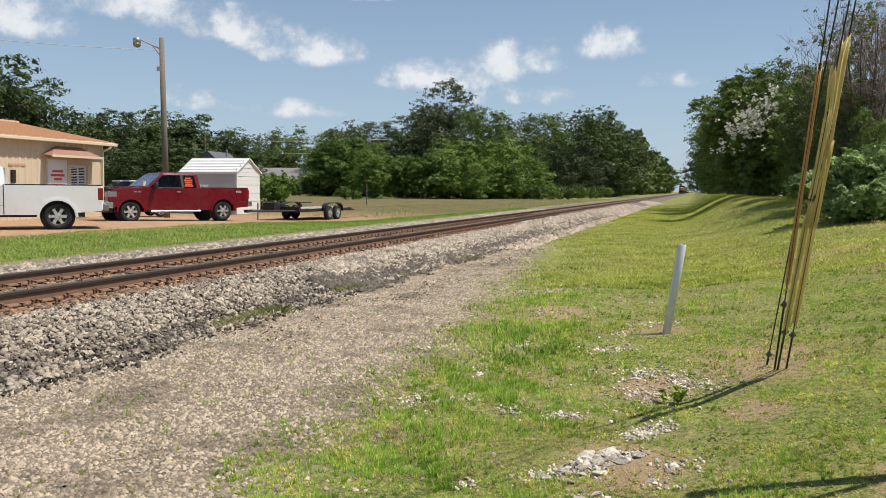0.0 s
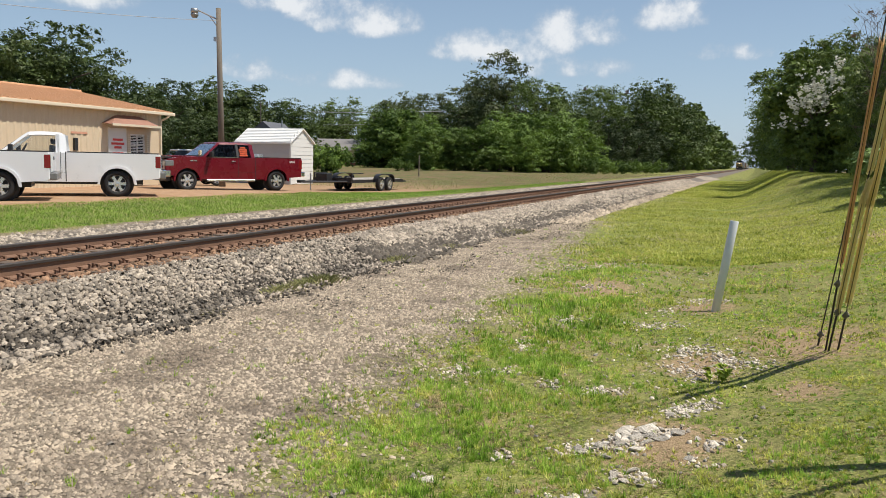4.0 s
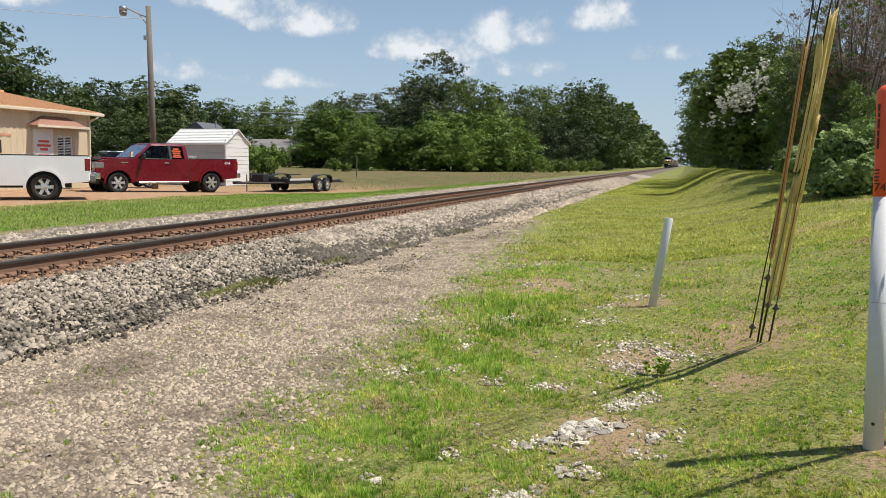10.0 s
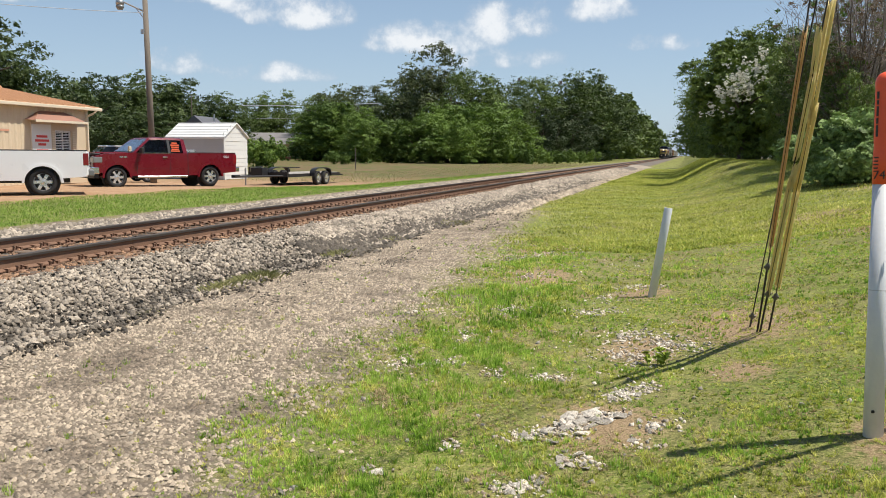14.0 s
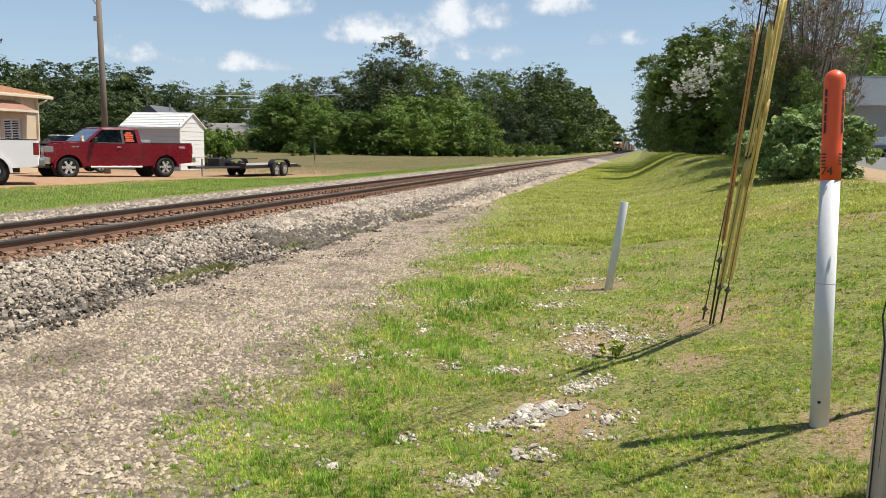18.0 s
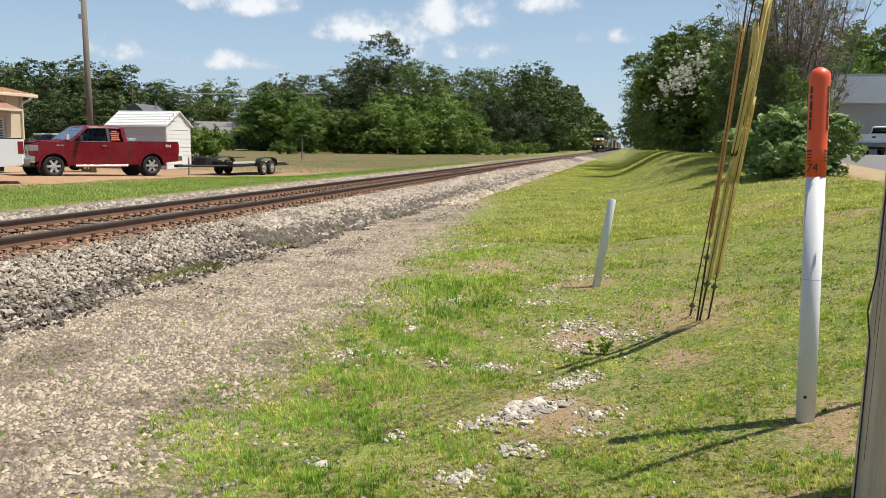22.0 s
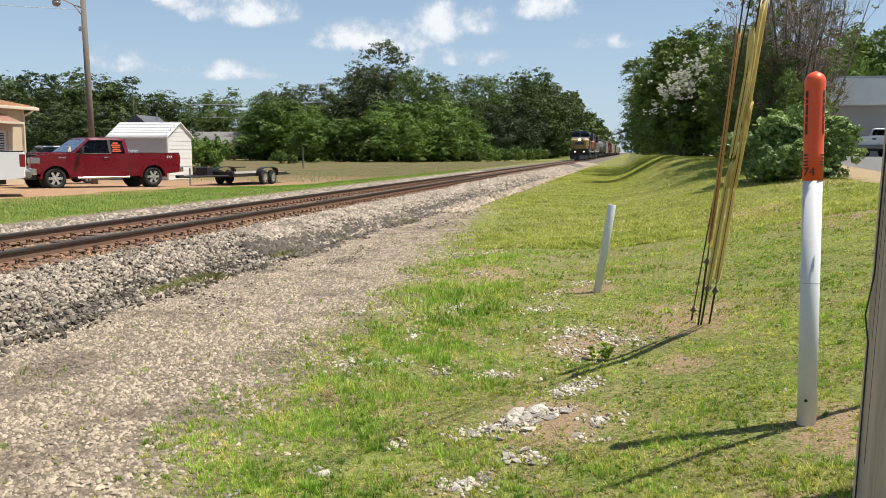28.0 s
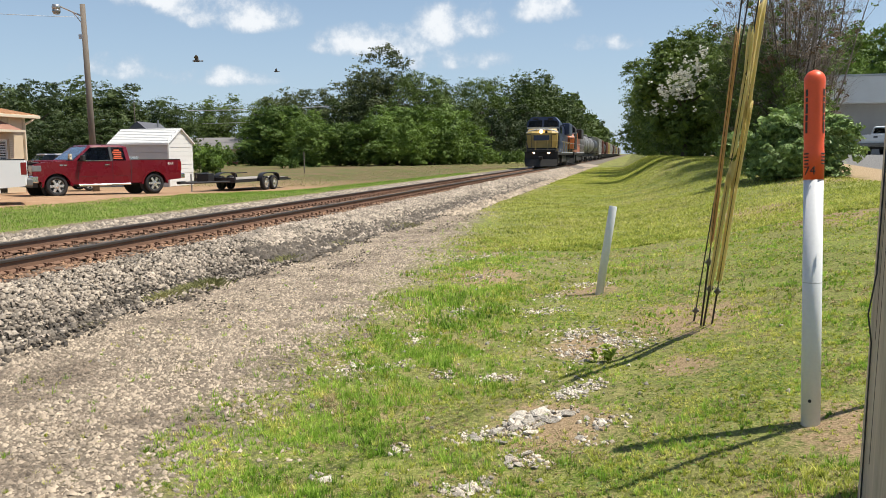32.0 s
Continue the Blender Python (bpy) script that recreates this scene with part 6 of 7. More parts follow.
    for k, (half, z) in enumerate(((0.28, 1.86), (0.36, 1.70), (0.20, 1.55))):
        part("door_lettering_bar", cube(0.05, (door0 + door1) / 2 - half, z - 0.045, 0.056, (door0 + door1) / 2 + half, z + 0.045), SIGN_RED, door, "red bar of writing")
    part("door_lettering_bar", cube(0.05, door0 + 0.2, 1.27, 0.056, door1 - 0.2, 1.36), SIGN_RED, door, "red bar of writing")
    part("door_frame", box(box(cube(-0.1, door0 - 0.04, 0, 0.03, door0 + 0.03, 2.4), -0.1, door1 - 0.03, 0, 0.03, door1 + 0.04, 2.4), -0.1, door0, 2.33, 0.03, door1, 2.42), BEIGE_TRIM, t)
    w = part("window", cube(-0.10, win0, 1.3, -0.08, win1, 2.12), GLASS, t, "two-sash window with white bars")
    fr = bmesh.new()
    for a, b, z0, z1 in ((win0, win0 + 0.05, 1.3, 2.12), (win1 - 0.05, win1, 1.3, 2.12), (win0, win1, 1.3, 1.35), (win0, win1, 2.07, 2.12), ((win0 + win1) / 2 - 0.02, (win0 + win1) / 2 + 0.02, 1.3, 2.12), (win0, win1, 1.69, 1.73)):
        box(fr, -0.08, a, z0, -0.03, b, z1)
    part("window_frame", fr, WHITE_METAL, w, "white window frame")
    for k in range(11):
        part("blind_slat", cube(-0.078, win0 + 0.05, 1.38 + k * 0.065, -0.07, win1 - 0.05, 1.41 + k * 0.065), WHITE_METAL, w)
    for side, yy in ((-1, win0 - 0.13), (1, win1 + 0.13)):
        sh = part("shutter", cube(0.0, yy - 0.09, 1.28, 0.03, yy + 0.09, 2.14), BEIGE_METAL, t, "beige louvred shutter")
        for k in range(9):
            part("louvre", cube(0.03, yy - 0.08, 1.32 + k * 0.09, 0.045, yy + 0.08, 1.37 + k * 0.09), BEIGE_TRIM, sh)
    # hipped metal awning over door and window
    aw = bmesh.new()
    a0, a1 = 25.5, 28.3
    top = [aw.verts.new(p) for p in ((0, a0 + 0.75, 2.86), (0, a1 - 0.75, 2.86))]
    low = [aw.verts.new(p) for p in ((0, a0, 2.5), (0.5, a0, 2.46), (0.5, a1, 2.46), (0, a1, 2.5))]
    aw.faces.new((low[0], low[1], top[0])), aw.faces.new((low[1], low[2], top[1], top[0])), aw.faces.new((low[2], low[3], top[1])), aw.faces.new(low[::-1]), aw.faces.new((low[3], low[0], top[0], top[1]))
    bmesh.ops.recalc_face_normals(aw, faces=aw.faces[:])
    part("awning", aw, BROWN_METAL, t, "faded reddish-brown metal awning")
    part("awning_fascia", cube(0.49, a0, 2.40, 0.53, a1, 2.49), BEIGE_TRIM, t)
    vent = part("wall_vent", cube(0.0, 24.0, 1.38, 0.10, 24.16, 1.86, bevel=0.01), BLACK_STEEL, t, "dark meter box on the wall")
    for k, (a, b, z0, z1) in enumerate(((23.9, 24.7, 2.02, 2.10),)):
        part("wall_lettering_bar", cube(0.022, a, z0, 0.03, b, z1), SIGN_FADED, t, "faded red bar of writing")


BEIGE_TRIM = material("pale beige trim", (0.66, 0.57, 0.43), 0.55, 0, 0.08, 1, 40, 0.03)
BROWN_METAL = material("faded brown metal awning", (0.30, 0.155, 0.11), 0.6, 0.1, 0.15, 2, 40, 0.05)
SIGN_FADED = material("faded red lettering", (0.58, 0.30, 0.20), 0.7, 0, 0.1, 3, 50, 0.0)
workshop()


# ---- white metal shed ----
def shed():
    x1, y0, L, w, e, apex = -24.5, 40.0, 3.6, 2.5, 2.35, 3.12
    base = float(ground_z(x1, y0))
    t = thing("shed", pose(x1, y0, base), "white ribbed metal storage shed with a gable roof", "shed")
    bm = bmesh.new()
    prism(bm, [(0, 0), (w, 0), (w, e), (w / 2, apex), (0, e)], -0.05, -L, Matrix(((0, 1, 0, 0), (1, 0, 0, 0), (0, 0, 1, 0), (0, 0, 0, 1))))
    # the long side is turned from the sun; this grey includes its shade
    part("wall", bm, GREY_METAL, t, "side wall under the white roof, shade painted into its grey")
    for s in (0, 1):
        bm = bmesh.new()
        a, b = (-0.12, e - 0.04) if s == 0 else (w + 0.12, e - 0.04), (w / 2, apex + 0.02)
        prism(bm, [a, b, (b[0], b[1] + 0.05), (a[0], a[1] + 0.05)], 0.1, -L - 0.1, Matrix(((0, 1, 0, 0), (1, 0, 0, 0), (0, 0, 1, 0), (0, 0, 0, 1))))
        r = part("roof_slope", bm, WHITE_METAL, t, "white ribbed roof")
        for k in range(9):
            u = (k + 0.5) / 9
            yy, zz = a[0] + (b[0] - a[0]) * u, a[1] + (b[1] - a[1]) * u + 0.05
            part("roof_rib", cube(-L - 0.1, yy - 0.012, zz - 0.004, 0.1, yy + 0.012, zz + 0.018), WHITE_METAL, r)
    for k in range(5):        # lapped sheets of the long side
        part("side_panel", cube(-L - 0.02, -0.035 - 0.012 * (k % 2), 0.04 + k * 0.455, -0.04, -0.002, 0.485 + k * 0.455, bevel=0.005), GREY_METAL, t, "horizontal sheet with shade painted into its grey")
    for k in range(13):       # ribbed gable sheets
        z = 0.02 + k * 0.235
        half = w / 2 if z < e else (apex - z) / (apex - e) * w / 2
        if half < 0.06:
            break
        part("gable_panel", cube(-0.04, w / 2 - half, z, 0.0 + 0.012 * (k % 2), w / 2 + half, z + 0.225, bevel=0.006), WHITE_METAL, t, "white horizontal ribbed sheet")
    part("corner_trim", cube(-0.06, -0.03, 0, 0.03, 0.03, e), WHITE_METAL, t)
    part("eave_trim", cube(-L - 0.1, -0.14, e - 0.09, 0.1, -0.10, e + 0.02), WHITE_METAL, t)


shed()


# ---- houses and buildings farther off ----
def house(x, y, w, d, e, apex, turn, wall, roof, label):
    t = thing("house", pose(x, y, float(ground_z(x, y)), 0, 0, turn), label, "house", "houses beyond the lot")
    bm = cube(-w / 2, -d / 2, 0, w / 2, d / 2, e)
    for s in (-1, 1):
        prism(bm, [(-w / 2, e), (w / 2, e), (w / 2, e + 0.02)], -0.01, 0.01)
    part("wall", bm, wall, t)
    bm = bmesh.new()
    prism(bm, [(-d / 2 - 0.5, e - 0.1), (d / 2 + 0.5, e - 0.1), (0, apex)], -w / 2 - 0.4, w / 2 + 0.4, Matrix(((0, 1, 0, 0), (1, 0, 0, 0), (0, 0, 1, 0), (0, 0, 0, 1))))
    r = part("roof", bm, roof, t, "grey shingle roof")
    part("chimney_pipe", tube(bmesh.new(), (w * 0.2, -0.6, apex - 0.6), (w * 0.2, -0.6, apex + 0.3), 0.08), STEEL, r)
    for k in (-0.3, 0.05, 0.35):
        wd = part("window", cube(w * k - 0.5, -d / 2 - 0.03, 0.9, w * k + 0.5, -d / 2 + 0.02, 2.1), GLASS, t, "dark window")
        part("window_frame", box(cube(w * k - 0.58, -d / 2 - 0.05, 0.84, w * k + 0.58, -d / 2 - 0.02, 0.92), w * k - 0.58, -d / 2 - 0.05, 2.08, w * k + 0.58, -d / 2 - 0.02, 2.16), WHITE_METAL, wd)
    part("foundation", cube(-w / 2 - 0.05, -d / 2 - 0.06, 0, w / 2 + 0.05, -d / 2 - 0.0, 0.55), BRICK, t, "reddish brick base")


BRICK = material("reddish brick", (0.28, 0.13, 0.09), 0.9, 0, 0.25, 3, 30, 0.3)
SHINGLE = material("grey shingles", (0.20, 0.19, 0.185), 0.9, 0, 0.2, 2, 30, 0.3)
DARK_SIDING = material("dark slate siding", (0.10, 0.105, 0.12), 0.85, 0, 0.15, 2, 30, 0.2)
TAN_WALL = material("tan house siding", (0.42, 0.36, 0.28), 0.85, 0, 0.12, 2, 30, 0.1)
house(-74.5, 140.5, 13, 8, 2.9, 5.0, 8, TAN_WALL, SHINGLE, "low tan house with a grey shingle roof")
house(-52.5, 82, 5.5, 5, 3.0, 5.4, 100, DARK_SIDING, DARK_SIDING, "dark slate gabled outbuilding behind the shed")


def store():
    t = thing("store_building", pose(13.9, 66, 0.95), "low grey flat-roofed commercial building with a pale fascia", "building")
    part("wall", cube(0, 0, 0, 40, 20, 3.75), GREY_STUCCO, t, "grey stucco wall")
    part("fascia", cube(-0.5, -0.9, 3.75, 40, 20, 5.7, bevel=0.05), PALE_STUCCO, t, "pale grey overhanging fascia")
    part("coping", cube(-0.56, -0.96, 5.7, 40, 20, 5.82), STEEL, t)
    part("annexe", cube(-2.6, 3.0, 0, 0, 12, 3.2), WHITE_METAL, t, "white side annexe")


GREY_STUCCO = material("grey stucco", (0.36, 0.345, 0.32), 0.9, 0, 0.1, 1, 40, 0.2)
PALE_STUCCO = material("pale grey panel", (0.62, 0.62, 0.60), 0.7, 0, 0.08, 1, 40, 0.1)
store()
pickup(pose(16.9, 60.7, float(ground_z(16.9, 60.7)), 0, 0, 60), WHITE_PAINT, "white pickup parked on the asphalt before the grey building", -0.85, -3.08, chrome=False, steps=False)


# ---- street light, far poles, wires ----
def wire(points, sag, r, label, name="overhead_wire"):
    a, b = Vector(points[0]), Vector(points[1])
    t = thing(name, Matrix.Translation(a), label, "wire", "overhead wires")
    bm = bmesh.new()
    prev = None
    for k in range(13):
        u = k / 12
        p = (b - a) * u - Vector((0, 0, sag * 4 * u * (1 - u)))
        if prev is not None:
            tube(bm, prev, p, r, sides=5, caps=False)
        prev = p
    part("strand", bm, WIRE, t)


WIRE = material("grey wire", (0.42, 0.42, 0.42), 0.6, 0.3, 0.1, 3, 30, 0.0)


def street_light():
    x, y = -24.2, 33.2
    t = thing("street_light", pose(x, y, float(ground_z(x, y)) - 0.1), "weathered wooden pole with a lamp on a steel arm", "street light")
    part("pole", tube(bmesh.new(), (0.05, 0, 0), (-0.12, 0, 8.55), 0.155, 0.115, 16), POLE_WOOD, t, smooth=True)
    arm = bmesh.new()
    tube(arm, (-0.2, -0.05, 8.05), (-0.95, -0.4, 8.42), 0.035, sides=8)
    tube(arm, (-0.2, -0.05, 7.75), (-0.5, -0.2, 8.2), 0.02, sides=8)
    part("arm", arm, STEEL, t, "grey steel arm")
    head = bmesh.new()
    lathe(head, [(0.05, 0.12), (0.16, 0.10), (0.19, 0.0), (0.17, -0.12)], 14)
    bmesh.ops.transform(head, matrix=Matrix.Translation((-1.12, -0.48, 8.40)), verts=head.verts[:])
    h = part("lamp_head", head, STEEL, t, "grey lamp head", True)
    bowl = lathe(bmesh.new(), [(0.17, -0.12), (0.19, -0.2), (0.12, -0.32), (0.001, -0.34)], 14)
    bmesh.ops.transform(bowl, matrix=Matrix.Translation((-1.12, -0.48, 8.40)), verts=bowl.verts[:])
    part("lens_bowl", bowl, CLEAR_LENS, h, "clear lens bowl", True)
    part("cable_box", cube(-0.26, -0.2, 7.0, -0.1, -0.1, 7.2), STEEL, t)


def far_pole(x, y, h, arm=True, r=0.14):
    t = thing("power_pole", pose(x, y, float(ground_z(x, y)) - 0.1), "far wooden power pole with crossarms" if arm else "bare grey pole before the trees", "power pole")
    part("pole", tube(bmesh.new(), (0, 0, 0), (0, 0, h), r, r * 0.7, 10), POLE_WOOD, t)
    if arm:
        part("crossarm", cube(-1.5, -0.06, h - 0.9, 1.5, 0.06, h - 0.75), POLE_WOOD, t)
        part("crossarm", cube(-1.2, -0.06, h - 2.0, 1.2, 0.06, h - 1.87), POLE_WOOD, t)
        part("transformer", tube(bmesh.new(), (0.3, 0, h - 3.4), (0.3, 0, h - 2.4), 0.25), STEEL, t)


street_light()
far_pole(-52, 100.5 + 43, 11.3)
far_pole(-62.5, 94.5, 8.8, False, 0.09)
far_pole(-29.4, 70.6, 2.1, False, 0.06)
far_pole(-61.5, 130, 9.5)
wire([(-24.3, 33.1, 7.55), (-25.0, 8.0, 5.4)], 0.35, 0.012, "dark service wire to the street light")
wire([(-52, 143.5, 10.4), (-118, 128, 10.9)], 0.9, 0.07, "pale power line before the trees")
wire([(-52, 143.5, 8.3), (-118, 128, 8.0)], 0.9, 0.035, "thin power line before the trees")
wire([(-52, 143.5, 10.6), (-40, 230, 11)], 0.9, 0.03, "pale power line beside the woods")

# ---- the freight train ----
NAVY = material("dark blue locomotive paint", (0.018, 0.028, 0.07), 0.4, 0, 0.2, 1, 20, 0.05, coat=0.2)
GOLD = material("dull yellow locomotive paint", (0.36, 0.25, 0.07), 0.5, 0, 0.2, 1.5, 20, 0.08, stain=(0.26, 0.18, 0.06))
LOCO_GREY = material("pale grey locomotive paint", (0.42, 0.44, 0.47), 0.5, 0, 0.15, 1.5, 20, 0.05)
LOCO_ORANGE = material("orange locomotive paint", (0.40, 0.10, 0.022), 0.5, 0, 0.2, 1.5, 20, 0.08, stain=(0.24, 0.07, 0.025))
LOCO_BLACK = material("grimy black running gear", (0.022, 0.021, 0.02), 0.75, 0.1, 0.4, 2, 30, 0.2, stain=(0.06, 0.045, 0.035))
HEADLIGHT = glow("headlight", (1.0, 0.74, 0.45), 6.0)
DITCH = glow("ditch light", (1.0, 0.62, 0.36), 4.5)
TANK_BLACK = material("black tank", (0.03, 0.03, 0.032), 0.5, 0, 0.25, 1, 15, 0.05, stain=(0.09, 0.08, 0.07))
TANK_GREY = material("dirty grey tank", (0.15, 0.145, 0.14), 0.55, 0, 0.2, 1, 15, 0.05, stain=(0.10, 0.09, 0.08))
HOPPER = material("pale grey hopper car", (0.48, 0.47, 0.44), 0.65, 0, 0.15, 1, 15, 0.05, stain=(0.34, 0.30, 0.26))
BOXCAR = material("brown boxcar", (0.17, 0.065, 0.042), 0.7, 0, 0.2, 1, 15, 0.05, stain=(0.11, 0.055, 0.04))
YELLOW_CAR = material("faded yellow boxcar of the freight train", (0.48, 0.36, 0.13), 0.65, 0, 0.2, 1, 15, 0.05)


def railtruck(parent, y, axles=3, gap=1.8, r=0.51):
    """A bogie: side frames and wheelsets on the rails."""
    half = gap * (axles - 1) / 2
    f = part("bogie", cube(-1.0, y - half - 0.5, 0.42, 1.0, y + half + 0.5, 0.72), LOCO_BLACK, parent, "black bogie frame")
    for s in (-1, 1):
        bm = bmesh.new()
        prism(bm, [(y - half - 0.7, 0.55), (y - half - 0.5, 0.85), (y + half + 0.5, 0.85), (y + half + 0.7, 0.55), (y + half, 0.36), (y - half, 0.36)], s * 1.05, s * 1.2, Matrix(((0, 1, 0, 0), (1, 0, 0, 0), (0, 0, 1, 0), (0, 0, 0, 1))))
        part("side_frame", bm, LOCO_BLACK, f)
        for k in range(axles):
            part("railwheel", lathe(bmesh.new(), [(0.1, -0.06), (r, -0.06), (r, 0.05), (r + 0.03, 0.055), (r + 0.03, 0.085), (0.1, 0.085)], 20, "x", Matrix.Translation((s * 0.755, y - half + k * gap, r)) @ Matrix.Diagonal((-s, 1, 1, 1))), LOCO_BLACK, f, "steel wheel")


def locomotive(nose, cab, hood, top, label, lights=True, hood_low=None):
    """A wide-cab six-axle locomotive: front coupler at y = 0, body towards +y, rail head at z = 0."""
    t = thing("locomotive", pose(TRACK_X, 76, 0), label, "locomotive", "locomotives of the train")
    part("frame", cube(-1.5, 1.1, 1.15, 1.5, 21.4, 1.42, bevel=0.03), LOCO_BLACK, t)
    part("fuel_tank", cube(-1.3, 8.2, 0.35, 1.3, 13.6, 1.15, bevel=0.12), LOCO_BLACK, t, "black fuel tank")
    # pilot and plow
    bm = bmesh.new()
    box(bm, -1.55, 0.75, 0.25, 1.55, 1.15, 1.5, bevel=0.05)
    part("pilot", bm, LOCO_BLACK, t, "black pilot plate")
    bm = bmesh.new()
    loft(bm, [[(-1.45, 0.7, 0.75), (0, 0.25, 0.75), (1.45, 0.7, 0.75), (1.45, 0.9, 0.75), (-1.45, 0.9, 0.75)], [(-1.45, 0.5, 0.12), (0, 0.05, 0.12), (1.45, 0.5, 0.12), (1.45, 0.8, 0.12), (-1.45, 0.8, 0.12)]])
    part("snow_plow", bm, LOCO_BLACK, t, "black snow plow")
    part("coupler", box(cube(-0.14, 0.0, 0.78, 0.14, 0.8, 1.0, bevel=0.03), -0.2, -0.12, 0.76, 0.2, 0.12, 1.02, bevel=0.05), LOCO_BLACK, t, "knuckle coupler")
    part("anticlimber", cube(-1.35, 0.6, 1.4, 1.35, 1.0, 1.66, bevel=0.03), LOCO_BLACK, t)
    # nose with bevelled corners
    bm = bmesh.new()
    out = [(-1.3, 1.4), (-0.85, 1.1), (0.85, 1.1), (1.3, 1.4), (1.3, 3.2), (-1.3, 3.2)]
    loft(bm, [[(x, y, 1.42) for x, y in out], [(x * 1.12, y + 0.05, 3.2) for x, y in out], [(x * 1.0, y + 0.5 if y < 2 else y, 3.6) for x, y in out]])
    n = part("nose", bm, nose, t)
    part("nose_door", cube(-0.32, 1.06, 1.55, 0.32, 1.12, 2.85, bevel=0.02), nose, n)
    part("nose_emblem", cube(-0.75, 1.03, 2.5, 0.7, 1.1, 2.98), NAVY, n, "dark band on the nose")
    part("nose_foot", cube(-1.38, 1.0, 1.42, 1.38, 1.3, 1.82), LOCO_BLACK, n)
    arch = [(-1.5, 3.2), (-1.1, 3.4), (-0.5, 3.52), (0.5, 3.52), (1.1, 3.4), (1.5, 3.2)]
    bm = bmesh.new()
    for (xa, za), (xb, zb) in zip(arch, arch[1:]):
        tube(bm, (xa, 1.3 + 0.2 * abs(xa), za), (xb, 1.3 + 0.2 * abs(xb), zb), 0.07, sides=8)
    part("brow", bm, LOCO_GREY, n, "pale arched stripe under the windscreen")
    part("dark_lamp", lathe(bmesh.new(), [(0.001, 1.06), (0.12, 1.06), (0.13, 1.2)], 14, "y", Matrix.Translation((0.42, 0, 3.28))), LOCO_BLACK, n, "unlit lamp")
    for s in (-1, 1):
        part("grab_iron", tube(tube(bmesh.new(), (s * 0.95, 0.95, 1.6), (s * 0.95, 0.95, 3.05), 0.03, sides=6), (s * 0.95, 0.95, 3.05), (s * 1.35, 1.1, 3.05), 0.03, sides=6), LOCO_BLACK, t)
    for s in (-1, 1):
        part("number_box", cube(s * 0.68 - 0.24, 2.34, 4.45, s * 0.68 + 0.24, 2.46, 4.6), LOCO_BLACK, t)
    # cab
    bm = bmesh.new()
    sec = [(-1.55, 1.75), (-1.55, 3.2), (-1.5, 4.25), (-1.1, 4.72), (1.1, 4.72), (1.5, 4.25), (1.55, 3.2), (1.55, 1.75)]
    loft(bm, [[(x, 2.2 + max(z - 3.5, 0) * 0.22, z) for x, z in sec], [(x, 5.2, z) for x, z in sec]])
    c = part("cab", bm, cab, t)
    part("cab_brow", cube(-1.5, 2.1, 3.62, 1.5, 2.4, 3.76), LOCO_GREY, c)
    for s in (-1, 1):
        bm = bmesh.new()
        pts = [(s * 0.1, 2.23, 3.80), (s * 1.42, 2.23, 3.80), (s * 1.32, 2.35, 4.36), (s * 0.1, 2.36, 4.42)]
        bm.faces.new([bm.verts.new(p) for p in pts])
        bmesh.ops.solidify(bm, geom=bm.faces[:], thickness=0.02)
        part("windscreen", bm, GLASS, c, "dark windscreen")
        part("cab_side_window", cube(s * 1.53, 3.3, 3.2, s * 1.57, 4.8, 3.85), GLASS, c, "dark side window")
        part("window_shade", cube(s * 1.5, 3.2, 3.9, s * 1.85, 4.9, 3.94), cab, c)
    # lights
    if lights:
        for dx in (-0.05,):
            part("headlight", lathe(bmesh.new(), [(0.001, 1.02), (0.15, 1.02), (0.17, 1.2)], 14, "y", Matrix.Translation((dx, 0, 3.42 - 0.1))), HEADLIGHT, n, "lit headlight")
        for s in (-1, 1):
            part("ditch_light", lathe(bmesh.new(), [(0.001, 0.66), (0.11, 0.66), (0.13, 0.8)], 14, "y", Matrix.Translation((s * 0.70, 0, 1.38))), DITCH, t, "lit ditch light")
    # long hood
    bm = bmesh.new()
    hood_sec = [(-0.95, 1.42), (-0.95, 3.9), (-0.7, 4.45), (0.7, 4.45), (0.95, 3.9), (0.95, 1.42)]
    loft(bm, [[(x, 5.2, z) for x, z in hood_sec], [(x, 20.3, z) for x, z in hood_sec]])
    h = part("long_hood", bm, hood, t)
    part("radiator", cube(-1.5, 15.6, 3.3, 1.5, 20.1, 4.6, bevel=0.1), top, h, "flared radiator housing")
    part("dynamic_brake", cube(-1.1, 5.6, 4.0, 1.1, 8.2, 4.55, bevel=0.08), top, h)
    part("exhaust_stack", cube(-0.5, 11.2, 4.3, 0.5, 12.4, 4.62, bevel=0.04), LOCO_BLACK, h)
    for s in (-1, 1):
        for k in range(10):
            part("hood_door", cube(s * 0.945, 5.9 + k * 0.95, 1.7, s * 0.975, 6.75 + k * 0.95, 3.6, bevel=0.008), hood, h)
        rail = bmesh.new()
        for y in (1.25, 2.5, 5.4, 8.0, 10.6, 13.2, 15.8, 18.4, 21.0):
            tube(rail, (s * 1.47, y, 1.42), (s * 1.47, y, 2.45), 0.022, sides=6)
        tube(rail, (s * 1.47, 5.4, 2.45), (s * 1.47, 21.0, 2.45), 0.022, sides=6)
        tube(rail, (s * 1.47, 1.25, 2.45), (s * 1.47, 2.5, 2.45), 0.022, sides=6)
        tube(rail, (s * 1.47, 1.25, 2.45), (s * 0.55, 0.9, 2.45), 0.022, sides=6)
        tube(rail, (s * 0.55, 0.9, 1.5), (s * 0.55, 0.9, 2.45), 0.022, sides=6)
        part("handrail", rail, GOLD if nose is GOLD else LOCO_GREY, t)
        part("walkway", cube(s * 0.95, 5.2, 1.36, s * 1.52, 21.3, 1.44), LOCO_GREY, t)
